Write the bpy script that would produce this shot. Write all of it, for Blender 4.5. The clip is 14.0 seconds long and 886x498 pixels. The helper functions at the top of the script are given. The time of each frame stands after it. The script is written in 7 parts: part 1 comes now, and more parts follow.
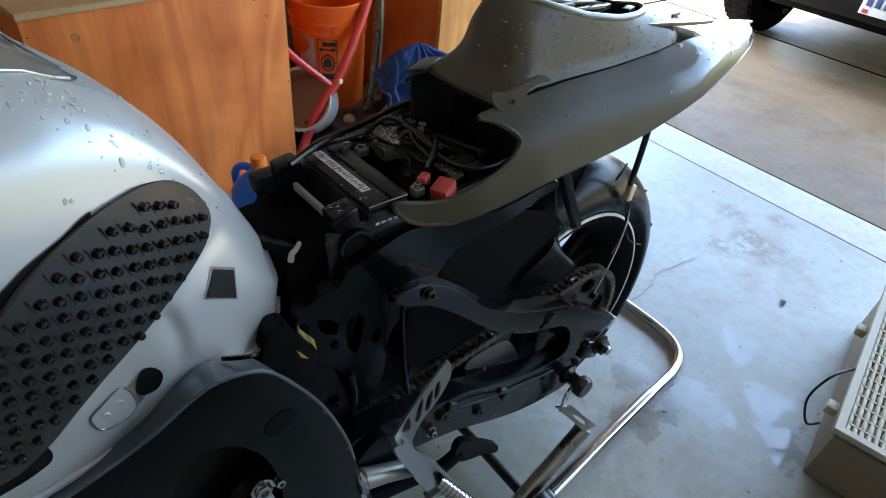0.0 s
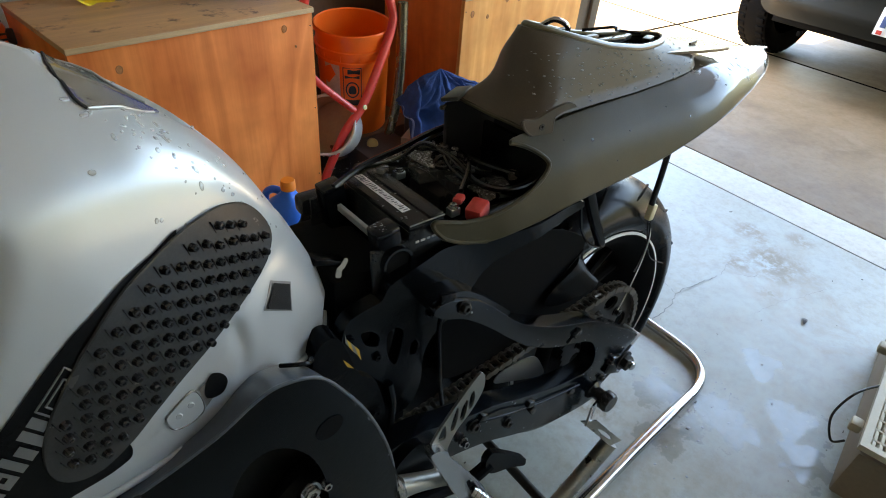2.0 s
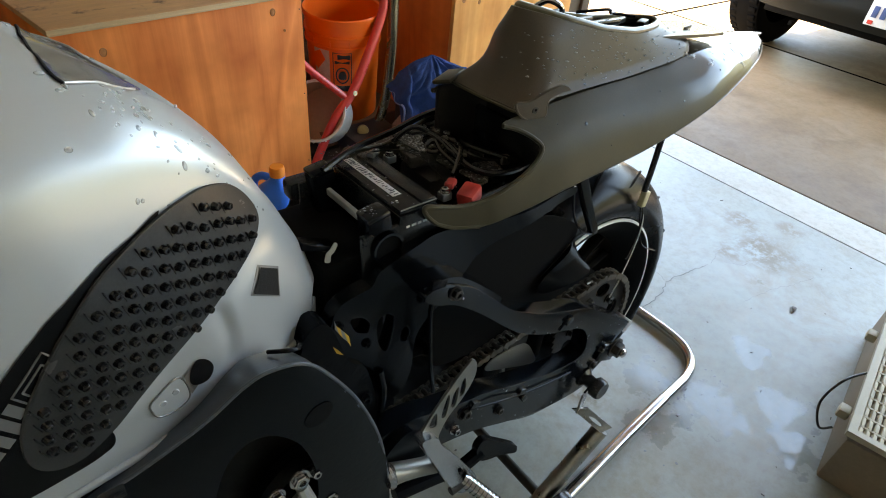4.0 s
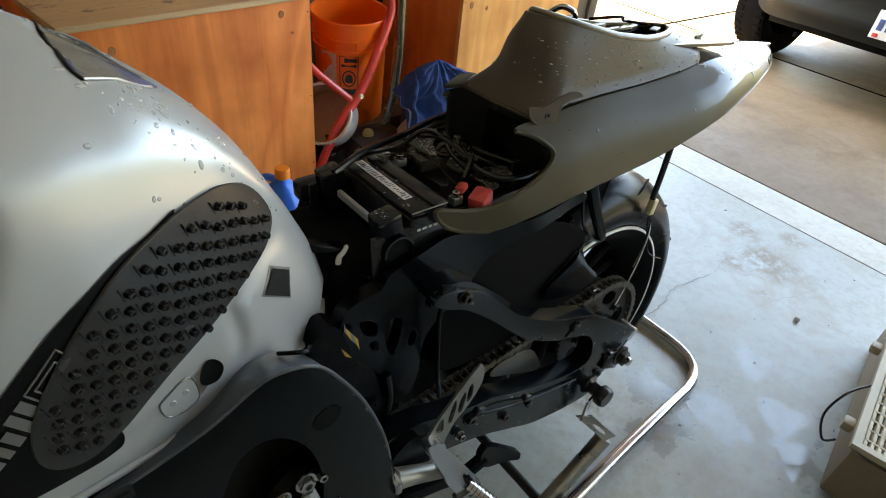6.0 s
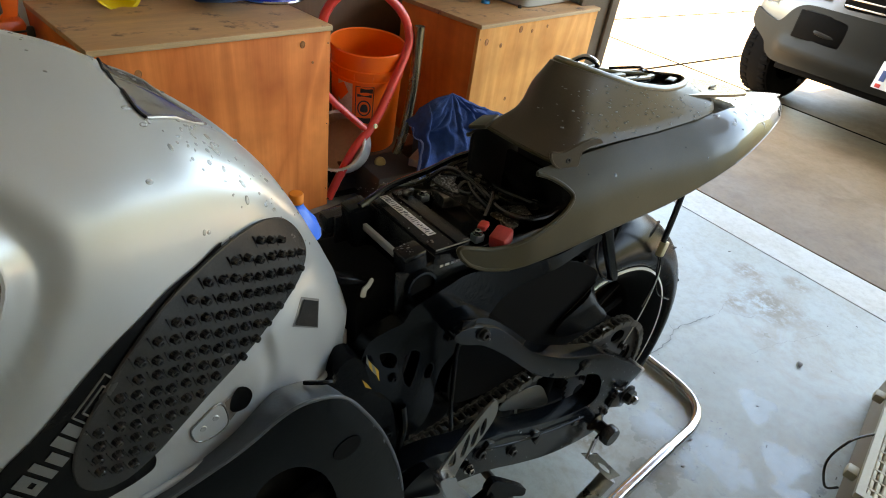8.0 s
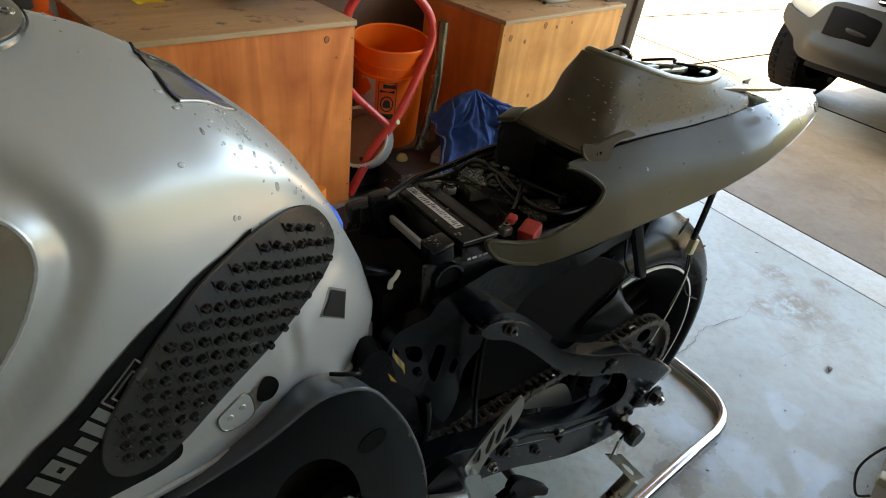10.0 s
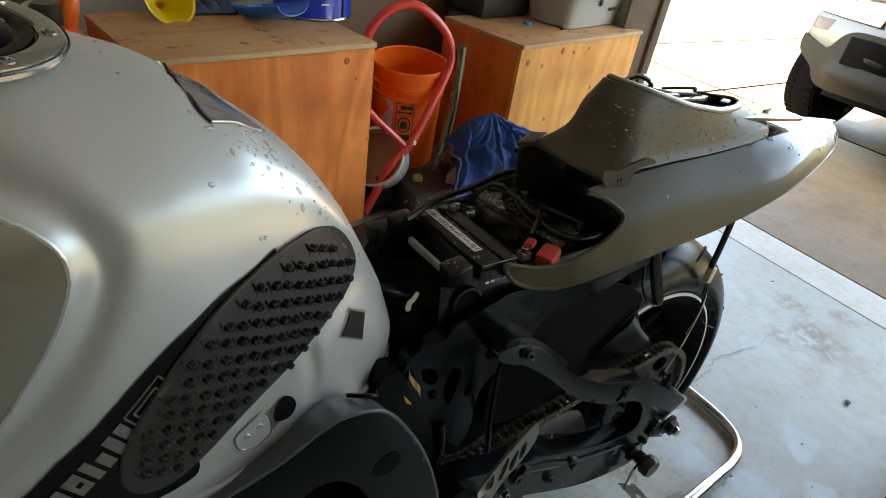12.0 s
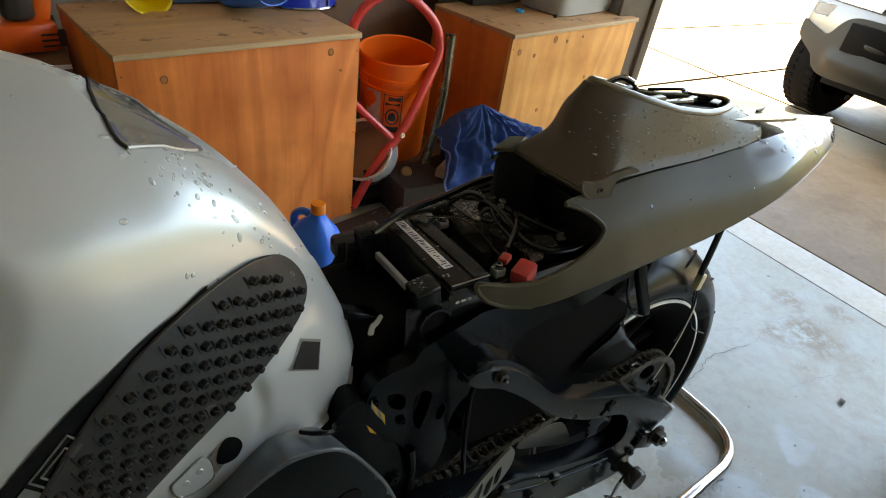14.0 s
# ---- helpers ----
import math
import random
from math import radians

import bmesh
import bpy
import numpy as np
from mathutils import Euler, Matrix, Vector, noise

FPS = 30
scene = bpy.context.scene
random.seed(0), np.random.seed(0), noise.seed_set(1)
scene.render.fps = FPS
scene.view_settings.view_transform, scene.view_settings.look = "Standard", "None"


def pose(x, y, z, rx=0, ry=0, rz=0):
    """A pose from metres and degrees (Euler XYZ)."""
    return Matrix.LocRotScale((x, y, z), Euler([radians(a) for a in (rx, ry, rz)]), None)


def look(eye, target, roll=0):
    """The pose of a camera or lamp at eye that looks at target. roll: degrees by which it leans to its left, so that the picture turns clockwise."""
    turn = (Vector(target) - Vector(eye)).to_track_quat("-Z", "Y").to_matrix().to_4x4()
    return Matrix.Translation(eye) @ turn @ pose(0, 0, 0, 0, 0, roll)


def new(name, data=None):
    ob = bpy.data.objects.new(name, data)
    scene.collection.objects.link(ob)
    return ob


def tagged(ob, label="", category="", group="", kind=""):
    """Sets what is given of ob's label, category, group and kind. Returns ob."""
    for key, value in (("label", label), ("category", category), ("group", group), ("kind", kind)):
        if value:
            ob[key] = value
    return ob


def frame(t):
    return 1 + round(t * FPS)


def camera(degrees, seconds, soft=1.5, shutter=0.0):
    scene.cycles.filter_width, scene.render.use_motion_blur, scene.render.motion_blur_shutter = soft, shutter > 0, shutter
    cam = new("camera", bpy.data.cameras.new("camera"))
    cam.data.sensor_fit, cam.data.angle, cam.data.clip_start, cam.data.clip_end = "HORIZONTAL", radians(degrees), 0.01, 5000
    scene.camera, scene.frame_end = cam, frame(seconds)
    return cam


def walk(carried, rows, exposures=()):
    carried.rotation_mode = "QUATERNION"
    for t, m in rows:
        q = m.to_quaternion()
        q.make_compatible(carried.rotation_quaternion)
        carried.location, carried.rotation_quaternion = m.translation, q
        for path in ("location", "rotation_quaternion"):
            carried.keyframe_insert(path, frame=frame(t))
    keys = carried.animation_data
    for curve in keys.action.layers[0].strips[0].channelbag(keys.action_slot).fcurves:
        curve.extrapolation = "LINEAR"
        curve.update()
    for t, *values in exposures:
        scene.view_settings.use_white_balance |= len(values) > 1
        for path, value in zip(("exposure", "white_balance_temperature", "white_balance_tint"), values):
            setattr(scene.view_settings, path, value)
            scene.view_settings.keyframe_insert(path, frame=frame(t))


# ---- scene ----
cam = camera(74.7, 14.0, 1.0)
PATH = [
    (0, (-0.8332, -0.5497, 1.2555), (0.2398, 0.6023, -0.0107), 6.70),
    (0.5, (-0.8733, -0.5521, 1.2486), (0.1347, 0.6737, -0.0017), 4.76),
    (1, (-0.8786, -0.5580, 1.2642), (0.1647, 0.6526, 0.0427), 5.40),
    (1.5, (-0.8872, -0.5646, 1.2585), (0.1444, 0.6284, 0.0083), 6.51),
    (2, (-0.8817, -0.5638, 1.2768), (0.1759, 0.6585, 0.0677), 5.20),
    (2.5, (-0.8843, -0.5674, 1.2679), (0.2075, 0.6273, 0.0688), 6.05),
    (3, (-0.8810, -0.5575, 1.2668), (0.1969, 0.6106, 0.0414), 7.00),
    (3.2, (-0.8773, -0.5592, 1.2728), (0.2105, 0.6256, 0.0495), 6.39),
    (5.3, (-0.8800, -0.5498, 1.2477), (0.1670, 0.6167, 0.0058), 6.50),
    (5.5, (-0.8820, -0.5452, 1.2585), (0.1770, 0.6399, 0.0446), 6.96),
    (6, (-0.8870, -0.5491, 1.2607), (0.1800, 0.6322, 0.0500), 7.07),
    (6.5, (-0.8880, -0.5425, 1.2544), (0.1700, 0.6173, 0.0158), 7.82),
    (7, (-0.8900, -0.5123, 1.2557), (0.1620, 0.6281, -0.0058), 10.26),
    (7.5, (-0.9100, -0.5210, 1.2622), (0.1310, 0.6664, 0.0341), 10.55),
    (8, (-0.9180, -0.5380, 1.2801), (0.1760, 0.6904, 0.1430), 9.18),
    (8.2, (-0.9170, -0.5337, 1.2679), (0.1580, 0.6926, 0.1108), 9.17),
    (10.3, (-0.9240, -0.5249, 1.2634), (0.1040, 0.7478, 0.1138), 8.65),
    (10.5, (-0.9170, -0.5081, 1.2605), (0.0810, 0.7738, 0.0943), 8.21),
    (11, (-0.9130, -0.5112, 1.2586), (0.0960, 0.7478, 0.0757), 8.17),
    (11.5, (-0.9270, -0.5269, 1.2645), (0.0920, 0.7614, 0.1230), 8.61),
    (12, (-0.9320, -0.5207, 1.2672), (0.0970, 0.7980, 0.1701), 9.25),
    (12.5, (-0.9470, -0.5076, 1.2695), (0.0560, 0.7970, 0.1331), 11.36),
    (13, (-0.9560, -0.5091, 1.2595), (0.0260, 0.7986, 0.1080), 11.44),
    (13.5, (-0.9200, -0.5064, 1.2734), (0.1080, 0.7610, 0.1161), 10.46),
    (14, (-0.8680, -0.4901, 1.2785), (0.1530, 0.8004, 0.1409), 9.31),
]
LIGHT = [(0.0, 4.35, 7100, 8), (0.8, 4.35, 7480, 8), (3.0, 4.35, 8480, 8), (7.5, 4.30, 9080, 8), (10.5, 4.12, 9250, 8), (14.0, 4.16, 9350, 8)]
walk(cam, [(t, look(eye, target, roll)) for t, eye, target, roll in PATH], LIGHT)

# ---- world and light ----
world = bpy.data.worlds.new("world")
scene.world = world
world.use_nodes = True
wn = world.node_tree.nodes
sky = wn.new("ShaderNodeTexSky")
sky.sky_type = 'NISHITA'
sky.sun_disc = False
sky.sun_elevation = radians(62.4)
sky.sun_rotation = radians(319.4)
world.node_tree.links.new(sky.outputs[0], wn["Background"].inputs[0])
wn["Background"].inputs[1].default_value = 0.15
sun_data = bpy.data.lights.new("sun", 'SUN')
sun_data.energy, sun_data.angle, sun_data.color = 4.5, radians(0.5), (1.0, 0.95, 0.87)
sun = new("sun", sun_data)
sun.matrix_world = look((-0.30, 0.35, 0.88), (0, 0, 0))


# ---- materials ----
def interp(x, xs, ys):
    return float(np.interp(x, xs, ys))


def tex(nt, kind, **inputs):
    n = nt.nodes.new("ShaderNodeTex" + kind)
    for k, v in inputs.items():
        n.inputs[k.replace("_", " ")].default_value = v
    return n


def material(name, color, rough=0.5, metal=0.0, vary=0.15, scale=8.0, fine=90.0, bump=0.1, stretch=(1, 1, 1), coat=0.0, dirt=None, rvary=0.1, tint=None, spec=0.5):
    """A principled surface: colour varied at two scales, roughness variation and a fine relief."""
    m = bpy.data.materials.new(name)
    m.use_nodes = True
    nt = m.node_tree
    b = nt.nodes["Principled BSDF"]
    L = nt.links.new
    co = nt.nodes.new("ShaderNodeTexCoord")
    mp = nt.nodes.new("ShaderNodeMapping")
    mp.inputs["Scale"].default_value = stretch
    L(co.outputs["Object"], mp.inputs["Vector"])
    big = tex(nt, "Noise", Scale=scale, Detail=5.0, Roughness=0.6)
    small = tex(nt, "Noise", Scale=fine, Detail=3.0, Roughness=0.6)
    L(mp.outputs[0], big.inputs["Vector"])
    L(mp.outputs[0], small.inputs["Vector"])
    ramp = nt.nodes.new("ShaderNodeValToRGB")
    c0 = [max(0.0, c * (1 - vary)) for c in color]
    c1 = [min(1.0, c * (1 + vary)) for c in color]
    if tint:
        c1 = list(tint)
    ramp.color_ramp.elements[0].position, ramp.color_ramp.elements[1].position = 0.3, 0.7
    ramp.color_ramp.elements[0].color, ramp.color_ramp.elements[1].color = (*c0, 1), (*c1, 1)
    mixv = nt.nodes.new("ShaderNodeMath")
    mixv.operation = 'MULTIPLY_ADD'
    mixv.inputs[1].default_value = 0.35
    L(small.outputs[0], mixv.inputs[0])
    sc = nt.nodes.new("ShaderNodeMath")
    sc.operation = 'MULTIPLY'
    sc.inputs[1].default_value = 0.65
    L(big.outputs[0], sc.inputs[0])
    L(sc.outputs[0], mixv.inputs[2])
    L(mixv.outputs[0], ramp.inputs[0])
    out = ramp.outputs[0]
    if dirt:
        # patches with a shape of their own: (colour, scale, threshold, width)
        dn = tex(nt, "Noise", Scale=dirt[1], Detail=7.0, Roughness=0.7)
        L(co.outputs["Object"], dn.inputs["Vector"])
        dr = nt.nodes.new("ShaderNodeValToRGB")
        dr.color_ramp.elements[0].position, dr.color_ramp.elements[1].position = dirt[2], dirt[2] + dirt[3]
        L(dn.outputs[0], dr.inputs[0])
        mx = nt.nodes.new("ShaderNodeMix")
        mx.data_type = 'RGBA'
        mx.inputs[7].default_value = (*dirt[0], 1)
        L(dr.outputs[0], mx.inputs[0])
        L(out, mx.inputs[6])
        out = mx.outputs[2]
    L(out, b.inputs["Base Color"])
    mr = nt.nodes.new("ShaderNodeMapRange")
    mr.inputs["To Min"].default_value, mr.inputs["To Max"].default_value = max(0.02, rough - rvary), min(1.0, rough + rvary)
    L(big.outputs[0], mr.inputs[0])
    L(mr.outputs[0], b.inputs["Roughness"])
    b.inputs["Metallic"].default_value = metal
    b.inputs["Coat Weight"].default_value = coat
    b.inputs["Coat Roughness"].default_value = 0.10
    b.inputs["Specular IOR Level"].default_value = spec
    if bump:
        bp = nt.nodes.new("ShaderNodeBump")
        bp.inputs["Strength"].default_value = bump
        bp.inputs["Distance"].default_value = 0.002
        L(small.outputs[0], bp.inputs["Height"])
        L(bp.outputs[0], b.inputs["Normal"])
    return m


def plywood(name, light, dark, rough=0.55):
    """Plywood veneer with cathedral grain that runs up the sheet."""
    m = bpy.data.materials.new(name)
    m.use_nodes = True
    nt = m.node_tree
    b, L = nt.nodes["Principled BSDF"], nt.links.new
    co = nt.nodes.new("ShaderNodeTexCoord")
    mp = nt.nodes.new("ShaderNodeMapping")
    mp.inputs["Scale"].default_value = (2.6, 2.6, 0.55)
    L(co.outputs["Object"], mp.inputs["Vector"])
    n1 = tex(nt, "Noise", Scale=1.6, Detail=2.0, Roughness=0.5, Distortion=0.6)
    L(mp.outputs[0], n1.inputs["Vector"])
    # rings: the noise value folded into bands
    m1 = nt.nodes.new("ShaderNodeMath")
    m1.operation = 'MULTIPLY'
    m1.inputs[1].default_value = 9.0
    L(n1.outputs[0], m1.inputs[0])
    m2 = nt.nodes.new("ShaderNodeMath")
    m2.operation = 'PINGPONG'
    m2.inputs[1].default_value = 1.0
    L(m1.outputs[0], m2.inputs[0])
    mp2 = nt.nodes.new("ShaderNodeMapping")
    mp2.inputs["Scale"].default_value = (90.0, 90.0, 3.0)
    L(co.outputs["Object"], mp2.inputs["Vector"])
    n2 = tex(nt, "Noise", Scale=1.0, Detail=4.0, Roughness=0.7)
    L(mp2.outputs[0], n2.inputs["Vector"])
    ad = nt.nodes.new("ShaderNodeMath")
    ad.operation = 'MULTIPLY_ADD'
    ad.inputs[1].default_value = 0.45
    L(m2.outputs[0], ad.inputs[0])
    hf = nt.nodes.new("ShaderNodeMath")
    hf.operation = 'MULTIPLY'
    hf.inputs[1].default_value = 0.40
    L(n2.outputs[0], hf.inputs[0])
    L(hf.outputs[0], ad.inputs[2])
    rp = nt.nodes.new("ShaderNodeValToRGB")
    rp.color_ramp.elements[0].position, rp.color_ramp.elements[1].position = 0.15, 0.75
    rp.color_ramp.elements[0].color, rp.color_ramp.elements[1].color = (*light, 1), (*dark, 1)
    L(ad.outputs[0], rp.inputs[0])
    n3 = tex(nt, "Noise", Scale=3.0, Detail=4.0, Roughness=0.6)
    L(co.outputs["Object"], n3.inputs["Vector"])
    mx = nt.nodes.new("ShaderNodeMix")
    mx.data_type, mx.blend_type = 'RGBA', 'MULTIPLY'
    rp3 = nt.nodes.new("ShaderNodeValToRGB")
    rp3.color_ramp.elements[0].color, rp3.color_ramp.elements[1].color = (0.72, 0.66, 0.6, 1), (1, 1, 1, 1)
    rp3.color_ramp.elements[0].position, rp3.color_ramp.elements[1].position = 0.3, 0.6
    L(n3.outputs[0], rp3.inputs[0])
    mx.inputs[0].default_value = 1.0
    L(rp.outputs[0], mx.inputs[6])
    L(rp3.outputs[0], mx.inputs[7])
    L(mx.outputs[2], b.inputs["Base Color"])
    b.inputs["Roughness"].default_value = rough
    b.inputs["Specular IOR Level"].default_value = 0.22
    bp = nt.nodes.new("ShaderNodeBump")
    bp.inputs["Strength"].default_value, bp.inputs["Distance"].default_value = 0.15, 0.001
    L(n2.outputs[0], bp.inputs["Height"])
    L(bp.outputs[0], b.inputs["Normal"])
    return m


def concrete(name, color, rough, stain, cloud=None):
    """Troweled concrete: broad mottling, fine sand, scattered stains, and cloudy patches of another tone."""
    m = material(name, color, rough, vary=0.14, scale=2.2, fine=55.0, bump=0.12, dirt=(stain, 1.3, 0.48, 0.18), rvary=0.28)
    if cloud:
        nt = m.node_tree
        b, L = nt.nodes["Principled BSDF"], nt.links.new
        src = b.inputs["Base Color"].links[0].from_socket
        co = nt.nodes.new("ShaderNodeTexCoord")
        n1 = tex(nt, "Noise", Scale=4.5, Detail=6.0, Roughness=0.65, Distortion=0.8)
        L(co.outputs["Object"], n1.inputs["Vector"])
        rp = nt.nodes.new("ShaderNodeValToRGB")
        rp.color_ramp.elements[0].position, rp.color_ramp.elements[1].position = 0.44, 0.66
        L(n1.outputs[0], rp.inputs[0])
        mx = nt.nodes.new("ShaderNodeMix")
        mx.data_type = 'RGBA'
        mx.inputs[7].default_value = (*cloud, 1)
        L(rp.outputs[0], mx.inputs[0])
        L(src, mx.inputs[6])
        n2 = tex(nt, "Noise", Scale=26.0, Detail=5.0, Roughness=0.75)
        L(co.outputs["Object"], n2.inputs["Vector"])
        rp2 = nt.nodes.new("ShaderNodeValToRGB")
        rp2.color_ramp.elements[0].position, rp2.color_ramp.elements[1].position = 0.30, 0.55
        rp2.color_ramp.elements[0].color, rp2.color_ramp.elements[1].color = (0.82, 0.81, 0.78, 1), (1, 1, 1, 1)
        L(n2.outputs[0], rp2.inputs[0])
        ml = nt.nodes.new("ShaderNodeMix")
        ml.data_type, ml.blend_type = 'RGBA', 'MULTIPLY'
        ml.inputs[0].default_value = 1.0
        L(mx.outputs[2], ml.inputs[6])
        L(rp2.outputs[0], ml.inputs[7])
        L(ml.outputs[2], b.inputs["Base Color"])
    return m


silver = material("silver_paint", (0.43, 0.458, 0.476), 0.34, 0.36, vary=0.04, scale=4, fine=1500, bump=0.02, coat=0.2, rvary=0.04)
# silver darkened for the recess's dimmer reflection; also the filler ring and plate ridge
inset_grey = material("dimmed_silver_grey", (0.20, 0.20, 0.195), 0.22, 0.5, vary=0.08, scale=9, fine=900, bump=0.02, coat=0.4)
panel_silver = material("dull_silver_panel", (0.40, 0.385, 0.34), 0.24, 0.85, vary=0.08, scale=5, fine=900, bump=0.02, coat=0.2)
grey_plastic = material("grey_paint", (0.060, 0.052, 0.032), 0.34, 0.0, vary=0.18, scale=7, fine=500, bump=0.02, rvary=0.08, spec=0.13, dirt=((0.036, 0.029, 0.021), 11.0, 0.66, 0.12))
hump_brown = material("brown_seat_plastic", (0.098, 0.080, 0.060), 0.36, 0.0, vary=0.16, scale=8, fine=500, bump=0.03, rvary=0.08, spec=0.15)


def wet_tail(m, start, end, weight):
    """A film of water that covers the rear of the cowl, with a ragged front edge along x; placed where the white sky
    reflection should show.
    """
    nt = m.node_tree
    b, L = nt.nodes["Principled BSDF"], nt.links.new
    co = nt.nodes.new("ShaderNodeTexCoord")
    sp = nt.nodes.new("ShaderNodeSeparateXYZ")
    L(co.outputs["Object"], sp.inputs[0])
    wob = tex(nt, "Noise", Scale=14.0, Detail=3.0, Roughness=0.5)
    L(co.outputs["Object"], wob.inputs["Vector"])
    ad = nt.nodes.new("ShaderNodeMath")
    ad.operation = 'MULTIPLY_ADD'
    ad.inputs[1].default_value = 0.10
    L(wob.outputs[0], ad.inputs[0])
    L(sp.outputs[0], ad.inputs[2])
    mr = nt.nodes.new("ShaderNodeMapRange")
    mr.inputs["From Min"].default_value, mr.inputs["From Max"].default_value = start + 0.05, end + 0.05
    mr.inputs["To Max"].default_value = weight
    L(ad.outputs[0], mr.inputs[0])
    # the film lies where the skin faces upwards, so the white reflection ends at the flank
    ge = nt.nodes.new("ShaderNodeNewGeometry")
    sn = nt.nodes.new("ShaderNodeSeparateXYZ")
    L(ge.outputs["Normal"], sn.inputs[0])
    up = nt.nodes.new("ShaderNodeMapRange")
    up.inputs["From Min"].default_value, up.inputs["From Max"].default_value = 0.45, 0.62
    L(sn.outputs[2], up.inputs[0])
    mu = nt.nodes.new("ShaderNodeMath")
    mu.operation = 'MULTIPLY'
    L(mr.outputs[0], mu.inputs[0])
    L(up.outputs[0], mu.inputs[1])
    L(mu.outputs[0], b.inputs["Coat Weight"])
    b.inputs["Coat Roughness"].default_value = 0.04


wet_tail(grey_plastic, 0.03, 0.16, 1.0)
rubber = material("black_rubber", (0.0035, 0.0035, 0.004), 0.20, vary=0.2, scale=30, fine=400, bump=0.10, spec=0.5)
pad_rubber = material("grip_pad_rubber", (0.026, 0.027, 0.028), 0.24, vary=0.2, scale=30, fine=400, bump=0.12, spec=0.32)
pad_sheet = material("pad_vinyl", (0.0045, 0.0047, 0.005), 0.22, vary=0.2, scale=20, fine=300, bump=0.06, spec=0.09)
tyre_rubber = material("tyre_rubber", (0.0026, 0.0032, 0.0042), 0.26, vary=0.25, scale=12, fine=200, bump=0.10, spec=0.13)
black_paint = material("black_enamel", (0.0048, 0.0052, 0.006), 0.24, 0.0, vary=0.35, scale=9, fine=260, bump=0.16, spec=0.07)
arm_black = material("wet_black_alloy", (0.0026, 0.0040, 0.0058), 0.16, 0.0, vary=0.35, scale=12, fine=240, bump=0.10, spec=0.32)
relay_metal = material("wet_relay_metal", (0.16, 0.155, 0.14), 0.25, 0.5, vary=0.45, scale=90, fine=260, bump=0.7)
satin_black = material("satin_black_alloy", (0.0045, 0.0052, 0.0065), 0.22, 0.0, vary=0.35, scale=10, fine=240, bump=0.14, spec=0.10)
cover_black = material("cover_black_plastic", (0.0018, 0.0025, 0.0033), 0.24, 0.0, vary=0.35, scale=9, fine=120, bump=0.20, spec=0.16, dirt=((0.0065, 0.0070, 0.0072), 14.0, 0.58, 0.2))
cable_black = material("cable_sheath", (0.010, 0.010, 0.0105), 0.24, vary=0.3, scale=40, fine=300, bump=0.12, spec=0.5)
frame_black = material("frame_black_paint", (0.0015, 0.0020, 0.0027), 0.20, 0.0, vary=0.35, scale=10, fine=70, bump=0.22, spec=0.13)
hug_black = material("guard_black_plastic", (0.0030, 0.0034, 0.0040), 0.16, 0.0, vary=0.3, scale=14, fine=260, bump=0.04, spec=0.10)
# black alloy with the light it catches put into a paler colour
lightened_black = material("lightened_black_alloy", (0.060, 0.072, 0.086), 0.36, 0.0, vary=0.25, scale=22, fine=260, bump=0.10, spec=0.5)
heel_alloy = material("anodised_heel_alloy", (0.20, 0.198, 0.184), 0.42, 0.7, vary=0.12, scale=30, fine=400, bump=0.05)
peg_alloy = material("polished_peg_alloy", (0.40, 0.42, 0.44), 0.24, 0.9, vary=0.12, scale=30, fine=400, bump=0.04)
cap_grey = material("dull_cap_alloy", (0.30, 0.295, 0.27), 0.42, 0.6, vary=0.1, scale=30, fine=400, bump=0.06)
black_plastic = material("black_plastic", (0.0105, 0.0110, 0.0118), 0.20, vary=0.45, scale=18, fine=320, bump=0.24, spec=0.42)
dark_metal = material("dark_oily_metal", (0.035, 0.032, 0.028), 0.38, 0.7, vary=0.4, scale=40, fine=300, bump=0.2)
chain_steel = material("chain_steel", (0.13, 0.112, 0.088), 0.36, 0.65, vary=0.45, scale=60, fine=300, bump=0.2)
alloy = material("brushed_alloy", (0.60, 0.60, 0.60), 0.34, 0.95, vary=0.1, scale=20, fine=500, bump=0.06)
chrome = material("chrome", (0.42, 0.415, 0.41), 0.15, 1.0, vary=0.1, scale=16, fine=300, bump=0.02, rvary=0.07)
worn_chrome = material("dull_steel_tube", (0.34, 0.32, 0.29), 0.28, 1.0, vary=0.25, scale=14, fine=200, bump=0.05)
# matt black for dull parts and for shade coloured into grooves and gaps
groove_black = material("shade_and_part_black", (0.0052, 0.0056, 0.0062), 0.7, vary=0.3, scale=14, fine=300, bump=0.1, spec=0.06)
# black of the hook patch; also colours shaded gaps and grooves
velcro_and_shade = material("velcro_and_shade", (0.008, 0.008, 0.009), 0.95, vary=0.4, scale=300, fine=900, bump=0.6)
decal_grey = material("decal_silver", (0.18, 0.185, 0.19), 0.35, 0.5, vary=0.08, scale=20, fine=500, bump=0.03)
white_label = material("label_paper", (0.72, 0.72, 0.70), 0.5, vary=0.06, scale=20, fine=300, bump=0.03)
red_rubber = material("red_rubber", (0.52, 0.045, 0.04), 0.42, vary=0.2, scale=40, fine=400, bump=0.08)
yellow_paint = material("yellow_sticker", (0.50, 0.29, 0.025), 0.4, vary=0.1, bump=0.02)
wet_brown = material("brown_stained_metal", (0.16, 0.135, 0.12), 0.3, 0.3, vary=0.2, scale=60, fine=300, bump=0.05)
faded_ink = material("faded_label_ink", (0.07, 0.075, 0.085), 0.5, vary=0.4, scale=60, fine=300, bump=0.02)
cream_plastic = material("cream_plastic", (0.62, 0.56, 0.36), 0.45, vary=0.08, bump=0.03)
rim_rubber = material("olive_seal_rubber", (0.13, 0.11, 0.055), 0.35, vary=0.15, scale=20, fine=200, bump=0.05)
